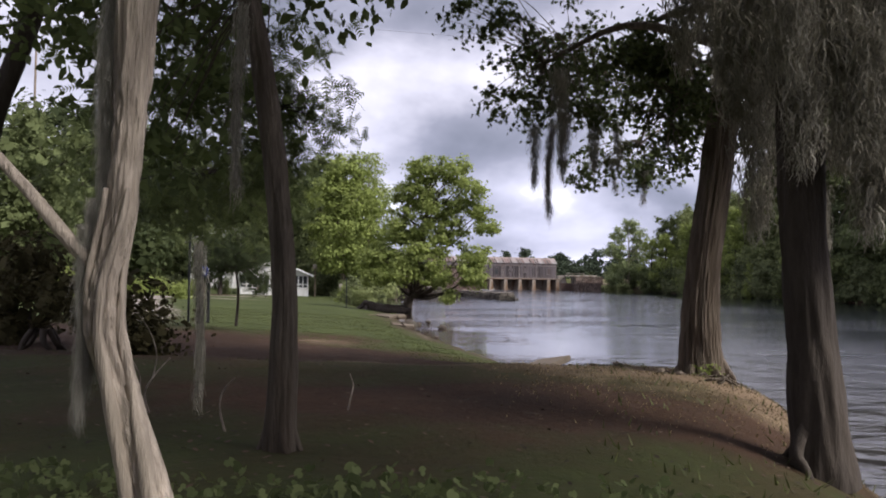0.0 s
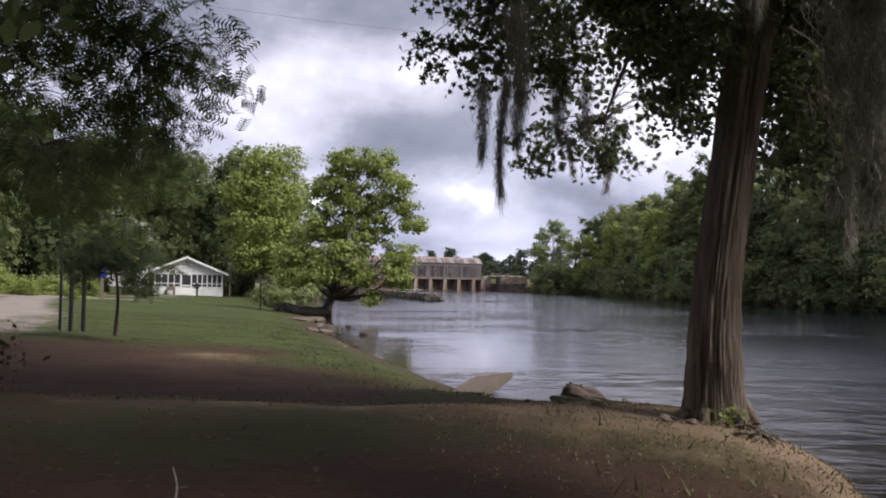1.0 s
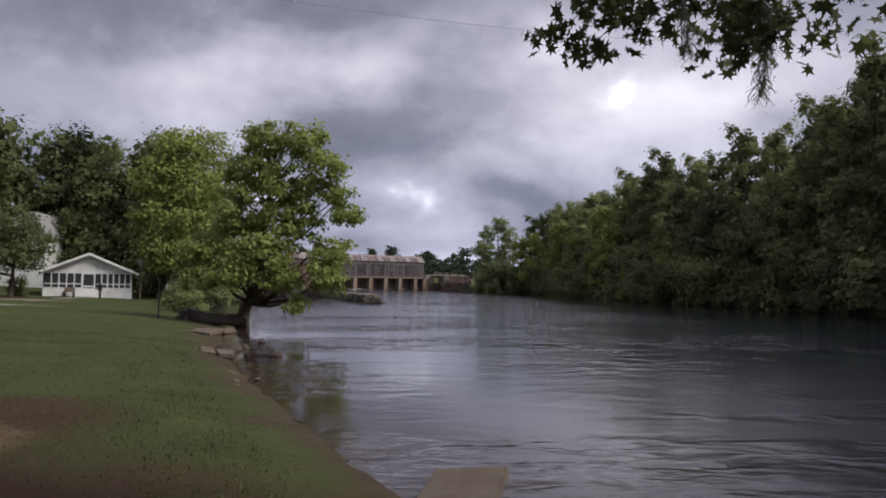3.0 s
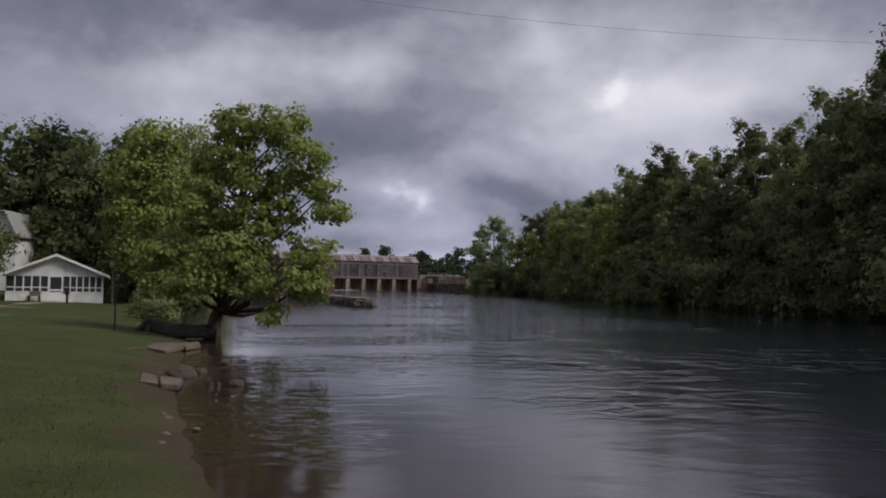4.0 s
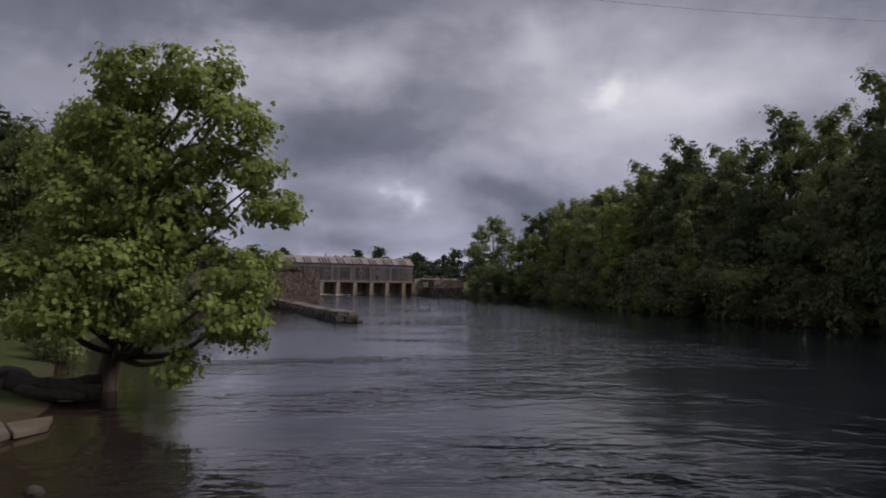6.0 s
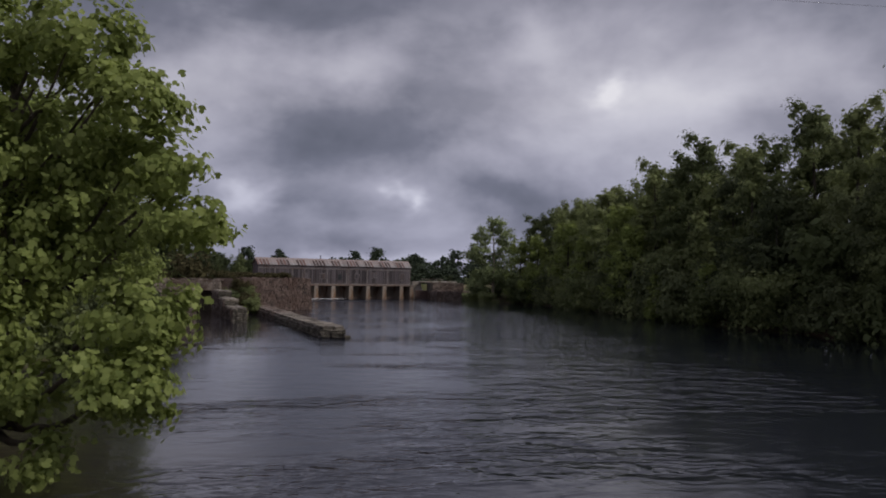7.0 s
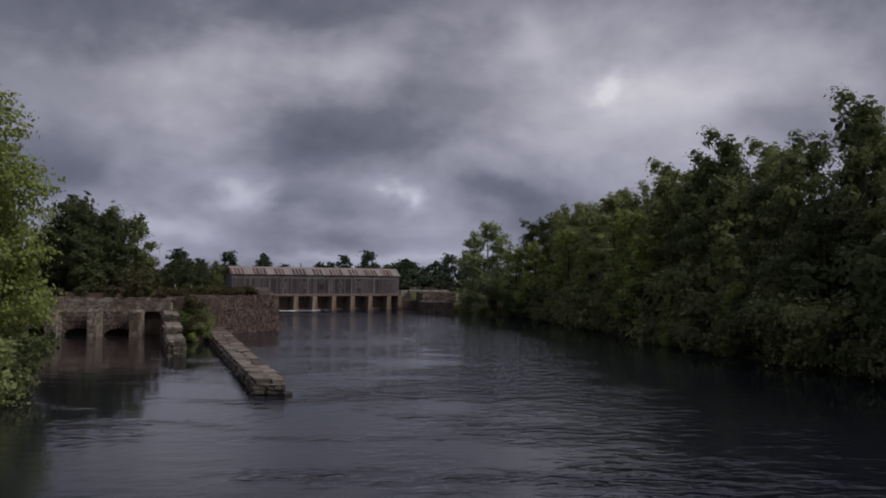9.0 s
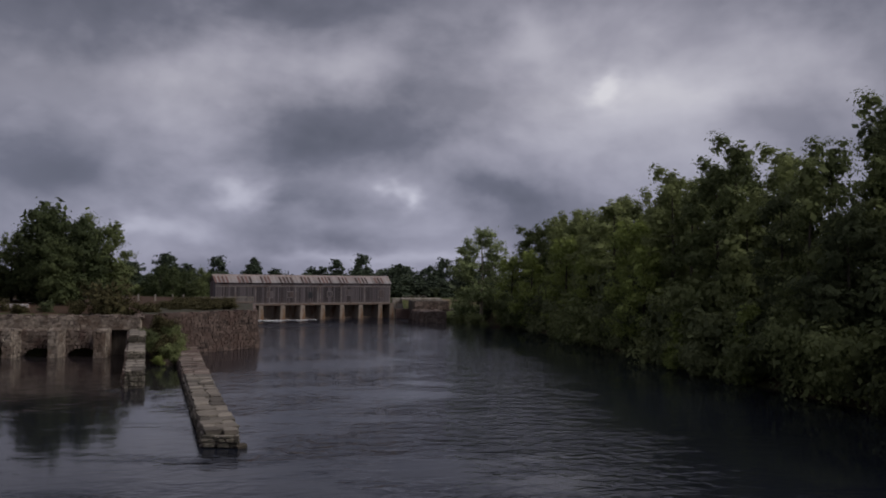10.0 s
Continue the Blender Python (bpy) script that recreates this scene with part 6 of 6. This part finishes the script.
board_part = part("panel", box(-0.27, 0.27, -0.02, 0.02, 1.4, 2.3, 0.01), BLUE, sign)
part("symbol", box(-0.10, 0.12, -0.032, -0.022, 1.65, 2.05, 0.0), WHITE, board_part, "pale symbol as a plain bar")
mast = thing("lamp_post", (-8.55, 28.6, 1.05), 0, "thin black metal pole beside the lawn", "pole")
part("shaft", box(-0.035, 0.035, -0.035, 0.035, -0.2, 2.75, 0.01), BLACK, mast)
part("cap", box(-0.06, 0.06, -0.06, 0.06, 2.75, 2.85, 0.02), BLACK, mast)
for x, y in ((-8.1, 28.2), (-7.75, 28.2)):
    bl = thing("bollard", (x, y, 1.05), 0, "short black metal post beside the lawn", "bollard", "black posts by the lawn")
    part("shaft", box(-0.05, 0.05, -0.05, 0.05, -0.2, 1.35, 0.015), BLACK, bl)


# ---- stones, slabs and roots along the water ----
def rock(x, y, z, lx, ly, lz, seed, mat=ROCK, label="grey rock in the shallows", group="rocks in the shallows"):
    bm = bmesh.new()
    bmesh.ops.create_icosphere(bm, subdivisions=3, radius=0.5)
    for v in bm.verts:
        n = noise.noise(v.co * 2.2 + Vector((seed, 0, 0))) * 0.28 + noise.noise(v.co * 6 + Vector((0, seed, 0))) * 0.07
        v.co *= 1 + n
        v.co = Vector((v.co.x * lx, v.co.y * ly, max(v.co.z, -0.3) * lz))
    ob = part("rock", bm, mat, None, smooth=False)
    ob.matrix_basis = pose(x, y, z, 0, 0, seed * 47 % 360)
    return tagged(ob, label, "rock", group)


def slab(points, thick, tilt_z, label, mat=ROCK):
    """A broken concrete slab whose corners lie at the given places and heights."""
    bm = bmesh.new()
    top = [bm.verts.new((x, y, z)) for (x, y), z in zip(points, tilt_z)]
    bot = [bm.verts.new((x, y, z - thick)) for (x, y), z in zip(points, tilt_z)]
    n = len(points)
    bm.faces.new(top)
    bm.faces.new(bot[::-1])
    for i in range(n):
        bm.faces.new((top[i], bot[i], bot[(i + 1) % n], top[(i + 1) % n]))
    bmesh.ops.recalc_face_normals(bm, faces=bm.faces)
    bmesh.ops.bevel(bm, geom=list(bm.edges), offset=0.025, segments=2, affect="EDGES")
    ob = part("concrete_slab", bm, mat)
    return tagged(ob, label, "slab", "broken slabs on the shore")


slab([(2.62, 19.3), (3.72, 22.6), (2.95, 23.4), (2.1, 20.5)], 0.16, [0.40, 0.42, 0.22, 0.25], "tilted broken concrete slab at the water's edge", SLAB)
slab([(-2.50, 40.0), (-1.95, 39.65), (-2.24, 40.95), (-2.78, 41.7)], 0.15, [0.22, 0.20, 0.26, 0.28], "flat pale broken slab on the shore", SLAB)
slab([(-1.88, 39.62), (-1.44, 39.60), (-1.52, 40.75), (-2.18, 40.95)], 0.15, [0.20, 0.17, 0.20, 0.25], "flat pale broken slab on the shore", SLAB)
slab([(-4.49, 50.1), (-3.50, 49.0), (-3.20, 51.15), (-3.86, 52.5), (-4.50, 51.9)], 0.15, [0.24, 0.20, 0.20, 0.24, 0.26], "flat pale broken slab on the shore", SLAB)
slab([(-3.79, 52.45), (-3.16, 51.25), (-2.72, 52.3), (-3.0, 53.6)], 0.15, [0.21, 0.17, 0.15, 0.20], "flat pale broken slab on the shore", SLAB)
for i, (x, y, lx, ly, lz) in enumerate([(-1.92, 42.95, 0.95, 0.9, 0.62), (-1.48, 43.8, 0.40, 0.34, 0.26), (-1.08, 46.3, 0.34, 0.3, 0.26), (-0.13, 40.75, 0.44, 0.36, 0.32)]):
    rock(x, y, 0.03, lx, ly, lz, i + 1)
for i, (x, y, q) in enumerate([(-0.95, 35.4, 0.24), (-0.67, 33.65, 0.22), (-0.55, 32.7, 0.28), (-1.12, 35.9, 0.20), (-0.2, 34.2, 0.16)]):
    rock(x, y, 0.03, q, q * 0.7, q * 0.6, i + 11, SLAB, "small pale stone at the water's edge", "pale stones on the shore")
stick = thing("fallen_stick", (-4.45, 48.75, float(height(-4.45, 48.75)) + 0.03), 12, "thin bare stick lying on the grass", "stick")
hang("shaft", mesh_of("shaft", *tube_data(smooth_path([(-0.3, 0, 0), (0, 0.04, 0.02), (0.3, 0, 0)], 3), [0.02] * 7, 6), WOOD, True), stick)
marker = thing("marker_post", (-7.3, 57.2, float(height(-7.3, 57.2)) - 0.1), 0, "thin dark metal post on the lawn", "post")
part("shaft", box(-0.035, 0.035, -0.035, 0.035, 0, 2.2, 0.01), BLACK, marker)


def gnarl(name, at, arms, mat, label, category):
    """Drift timber or a root mass: bent tapering limbs that meet in a knot."""
    ob = thing(name, at, 0, label, category)
    for i, (pts, r0, r1) in enumerate(arms):
        lp = smooth_path(pts, 5)
        hang("limb", mesh_of("limb", *tube_data(lp, np.linspace(r0, r1, len(lp)), 22, 0.4, i * 3.1, 0.3), mat, True), ob)
    return ob


def splintered_log(length, r0, r1, seed):
    """A thick weathered log along x with folded grain and a torn, splintered end."""
    n, m = 22, 30
    verts, faces = [], []
    for i in range(n):
        f = i / (n - 1)
        r = (r0 + (r1 - r0) * f) * (1 + 0.10 * math.sin(7 * f + seed)) * (min(1, 0.35 + 6 * (1 - f)) if f > 0.85 else 1)
        for j in range(m):
            g = 2 * math.pi * j / m
            fold = noise.noise(Vector((math.cos(g) * 2.2, math.sin(g) * 2.2, 1.1 * f + seed)))
            ridge = abs(noise.noise(Vector((math.cos(g) * 5, math.sin(g) * 5, 0.8 * f + seed * 2))))
            rr = r * (1 + 0.42 * fold - 0.38 * ridge)
            torn = 0.30 * abs(noise.noise(Vector((math.cos(g) * 3, math.sin(g) * 3, seed)))) * (1 if i == 0 else 0.4 if i == 1 else 0)
            verts.append((length * f - torn + 0.03 * math.sin(g * 5), rr * math.cos(g), rr * 0.85 * math.sin(g) + 0.08 * math.sin(2.6 * f) * length))
    for i in range(n - 1):
        faces += [(i * m + j, i * m + (j + 1) % m, (i + 1) * m + (j + 1) % m, (i + 1) * m + j) for j in range(m)]
    faces += [tuple(range(m))[::-1], tuple(range((n - 1) * m, n * m))]
    return verts, faces


stump = thing("driftwood_stump", (4.50, 19.80, 0.0), 0, "weathered driftwood stump lying in the shallows", "driftwood")
for turn, tilt, x, y, z, ln, r0, r1, sd in [(-28, 24, -0.12, 0.0, 0.36, 0.72, 0.24, 0.17, 1.3), (12, 20, -0.02, 0.22, 0.38, 0.85, 0.20, 0.15, 4.1), (206, 34, 0.02, -0.02, 0.40, 0.62, 0.14, 0.08, 7.7)]:
    hang("log", mesh_of("log", *splintered_log(ln, r0, r1, sd), DRIFT, True), stump, at=pose(x, y, z, 0, tilt, turn))
for k, (px, py, pz, h) in enumerate([(-0.20, 0.0, 0.50, 0.14), (-0.10, 0.08, 0.53, 0.17), (0.0, 0.02, 0.52, 0.11), (0.10, 0.12, 0.50, 0.12), (-0.28, 0.06, 0.45, 0.10)]):
    hang("splinter", mesh_of("splinter", *tube_data(smooth_path([(px, py, pz - 0.12), (px + 0.02, py, pz), (px - 0.03 + 0.02 * k, py, pz + h * 0.6)], 3), np.linspace(0.07, 0.02, 7), 9, 0.4, k, 0.3), DRIFT, True), stump)
stump.scale = (0.86, 0.86, 0.86)
gnarl("root_mass", (3.9, 14.4, 0.86), [([(0.25, -1.4, 0.12), (-0.1, -0.5, 0.10), (-0.5, 0.4, 0.06), (-0.7, 1.4, -0.04), (-0.5, 2.2, -0.2)], 0.04, 0.02), ([(0.5, -1.3, 0.10), (0.6, -0.4, 0.06), (0.35, 0.5, 0.0), (0.4, 1.3, -0.2)], 0.035, 0.015),
                                       ([(-0.1, -0.5, 0.1), (-0.7, -0.2, 0.02), (-1.3, 0.3, -0.06)], 0.025, 0.012), ([(-0.5, 0.4, 0.06), (-0.2, 0.9, 0.04), (0.2, 1.2, -0.1)], 0.025, 0.012), ([(0.9, -1.2, 0.02), (1.2, -0.5, -0.08), (1.3, 0.2, -0.35)], 0.025, 0.012)],
      BARK_BROWN, "tangle of exposed tree roots on the eroded bank", "roots")
rr = random.Random(17)
arms = []
for k in range(13):
    x, y = rr.uniform(-0.75, 0.3), rr.uniform(-0.9, -0.25)
    g, ln = rr.uniform(0, 2 * math.pi), rr.uniform(0.2, 0.5)
    arms.append(([(x, y, -0.04), (x + 0.4 * ln * math.cos(g), y + 0.4 * ln * math.sin(g), rr.uniform(0.02, 0.08)), (x + 0.75 * ln * math.cos(g + 0.5), y + 0.75 * ln * math.sin(g + 0.5), 0.03), (x + ln * math.cos(g + 0.2), y + ln * math.sin(g + 0.2), -0.06)], rr.uniform(0.012, 0.024), 0.007))
gnarl("root_tangle", (4.15, 12.55, float(height(4.15, 12.0)) - 0.01), arms, BARK_BROWN, "tangle of brown surface roots at the foot of the oak", "roots")
gnarl("fallen_log", (-4.3, 57.9, 0.15), [([(-1.4, 0.5, 0.35), (-0.5, 0.1, 0.25), (0.6, -0.3, 0.16), (1.5, -0.2, 0.08)], 0.34, 0.22), ([(-0.9, -0.4, 0.15), (0.2, -0.9, 0.12), (1.2, -1.0, 0.05)], 0.2, 0.12), ([(0.2, 0.2, 0.25), (0.6, 0.9, 0.3), (0.9, 1.9, 0.3)], 0.2, 0.14)],
      BARK_DARK, "dark fallen log between a stump and the leaning tree", "log")
stump_old = thing("tree_stump", (-6.0, 59.0, float(height(-6.0, 59.0)) - 0.05), 0, "broad dark old tree stump with a torn top", "stump")
lp = [(0.02 * k, 0, -0.1 + 0.085 * k) for k in range(10)]
hang("trunk", mesh_of("trunk", *tube_data(lp, [0.78, 0.66, 0.58, 0.54, 0.52, 0.50, 0.49, 0.47, 0.44, 0.30], 44, 0.3, 5, 0.22), BARK_DARK, True), stump_old)
for k in range(7):
    g = k * 0.9 + 0.2
    hang("root", mesh_of("root", *tube_data(smooth_path([(0.4 * math.cos(g), 0.4 * math.sin(g), 0.3), (0.8 * math.cos(g), 0.8 * math.sin(g), 0.08), (1.25 * math.cos(g + 0.2), 1.25 * math.sin(g + 0.2), -0.15)], 4), np.linspace(0.17, 0.05, 9), 9, 0.3, k, 0.2), BARK_DARK, True), stump_old)

for px, py, pz in ((-60, 112, 1.0), (100, 128, 3.0)):
    pole = thing("cable_pole", (px, py, pz), 0, "tall wooden cable pole among the trees", "pole", "cable poles")
    hang("shaft", mesh_of("shaft", *tube_data([(0, 0, -1), (0, 0, 22), (0, 0, 44.5 - pz)], [0.2, 0.17, 0.12], 10), WOOD, True), pole)
cable = thing("utility_cable", (0, 0, 0), 0, "thin cable strung high across the river", "cable")
lp = [(-60 + 160 * f, 112 + 16 * f, 43 - 4.0 * math.sin(math.pi * f) - 2 * f) for f in np.linspace(0, 1, 25)]
hang("wire", mesh_of("wire", *tube_data(lp, [0.02] * 25, 5), CABLE, True), cable)

# ---- grass, litter and twigs on the bank ----
def scatter(n, x0, x1, y0, y1, keep, seed):
    rng = np.random.default_rng(seed)
    xy = np.stack([rng.uniform(x0, x1, n), rng.uniform(y0, y1, n)], 1)
    left, _ = bank(xy[:, 0], xy[:, 1])
    xy = xy[keep(left, xy, rng)]
    z = np.array([rough_height(a, b) for a, b in xy])
    return np.column_stack([xy, z]), rng


def grass(points, rng, size, mat=None):
    n = len(points)
    a = rng.uniform(0, 2 * np.pi, n)
    h = size * rng.uniform(0.5, 1.5, n)
    w = 0.007 + 0.05 * h
    lean = rng.normal(0, 0.45, (n, 2)) * h[:, None]
    side = np.stack([np.cos(a) * w, np.sin(a) * w, np.zeros(n)], 1)
    tip = points + np.column_stack([lean, h])
    co = np.stack([points - side, points + side, tip], 1)
    me = bpy.data.meshes.new("grass")
    me.vertices.add(3 * n)
    me.vertices.foreach_set("co", co.astype(np.float32).ravel())
    me.loops.add(3 * n)
    me.loops.foreach_set("vertex_index", np.arange(3 * n, dtype=np.int32))
    me.polygons.add(n)
    me.polygons.foreach_set("loop_start", np.arange(0, 3 * n, 3, dtype=np.int32))
    me.materials.append(mat or GRASS)
    me.update(calc_edges=True)
    return me


pts, rng = scatter(150000, -13, 6, 14, 44, lambda l, p, r: (l > 0.35 + 1.1 * r.random(len(l))) & (r.random(len(l)) < np.clip((p[:, 1] - 10) / 14, 0.1, 1)) & (bump_at(p[:, 0], p[:, 1], -9.5, 21.5, 6.5, 6.0) + bump_at(p[:, 0], p[:, 1], -2.6, 18.5, 4.5, 3.2) < r.uniform(0.3, 0.7, len(l))), 301)
tagged(hang("lawn_grass", grass(pts, rng, 0.021)), "short green grass on the river bank", "grass", kind="stuff")
pts, rng = scatter(26000, -4, 7, 4, 40, lambda l, p, r: (l > 0.05 + 1.3 * (p[:, 1] > 17.5)) & (l < 3.2) & (r.random(len(l)) < np.where(p[:, 1] < 15, 0.16, 0.4)) & ~((p[:, 0] > 2.5) & (p[:, 1] > 14.6) & (p[:, 1] < 20.2)), 302)
tagged(hang("bank_grass", grass(pts, rng, 0.075)), "longer grass along the edge of the bank", "grass", kind="stuff")
pts, rng = scatter(9000, -9, 6, 1, 24, lambda l, p, r: (l > 0.1) & (r.random(len(l)) < np.clip(1.1 - p[:, 1] / 18, 0.0, 1)), 303)
pts[:, 2] += 0.015
tagged(hang("leaf_litter", leaf_mesh("leaf_litter", pts, 0.05, LITTER, rng, POINTED, np.tile((0, 0, 1.0), (len(pts), 1)), loose=0.3)), "dry brown fallen leaves on the bare ground", "leaf litter", kind="stuff")
pts, rng = scatter(900, -2.5, 3.2, 3.0, 6.0, lambda l, p, r: (l > 0.3) & (r.random(len(l)) < 0.5), 304)
base = np.repeat(pts, 6, 0) + rng.normal(0, 0.05, (len(pts) * 6, 3))
base[:, 2] = np.repeat(pts[:, 2], 6) + rng.uniform(0.02, 0.16, len(base))
tagged(hang("ground_ivy", leaf_mesh("ground_ivy", base, 0.06, LEAF_MID, rng, LOBED)), "low green ground plants under the trees", "ground cover", kind="stuff")
pts, rng = scatter(16000, 1.2, 6.2, 8.5, 15.5, lambda l, p, r: (l > 0.02) & (r.random(len(l)) < bump_at(p[:, 0], p[:, 1], 4.0, 12.4, 2.2, 2.2) + 0.5 * bump_at(p[:, 0], p[:, 1], 5.0, 10.5, 0.9, 2.2)), 305)
tagged(hang("dry_grass", grass(pts, rng, 0.022, DRY)), "dry tan grass on the eroded mound", "grass", kind="stuff")
base = np.column_stack([rng.normal(4.15, 0.12, 70), rng.normal(12.22, 0.05, 70), 1.08 + rng.uniform(0.0, 0.16, 70)])
tagged(hang("oak_sprout", leaf_mesh("oak_sprout", base, 0.035, LEAF_GREEN, rng, LOBED)), "small green sprouts at the foot of the oak", "sprouts", kind="stuff")
for k, (x, y, h) in enumerate([(-2.6, 10.2, 0.75), (-2.3, 9.1, 0.55), (-1.05, 7.8, 0.45), (-1.9, 8.4, 0.5), (-0.2, 8.8, 0.35)]):
    twig = thing("bare_twig", (x, y, float(height(x, y)) - 0.03), 70 * k, "thin bare pale twig standing in the dirt", "twig", "bare twigs on the bank")
    lp = smooth_path([(0, 0, 0), (0.05, 0.02, h * 0.4), (-0.04, 0.05, h * 0.75), (-0.16, 0.02, h)], 4)
    hang("stem", mesh_of("stem", *tube_data(lp, np.linspace(0.010, 0.004, len(lp)), 6), BARK_PALE, True), twig)
for k, (x, y, lx) in enumerate([(3.55, 12.25, 0.16), (3.75, 12.1, 0.12), (3.2, 13.4, 0.18), (2.9, 13.9, 0.20), (2.6, 14.3, 0.16)]):
    rock(x, y, float(height(x, y)) + 0.02, lx, lx * 0.6, lx * 0.5, k + 21, WOOD if k < 2 else BRUSH_EARTH, "broken clod of roots and earth by the oak", "clods on the bank")
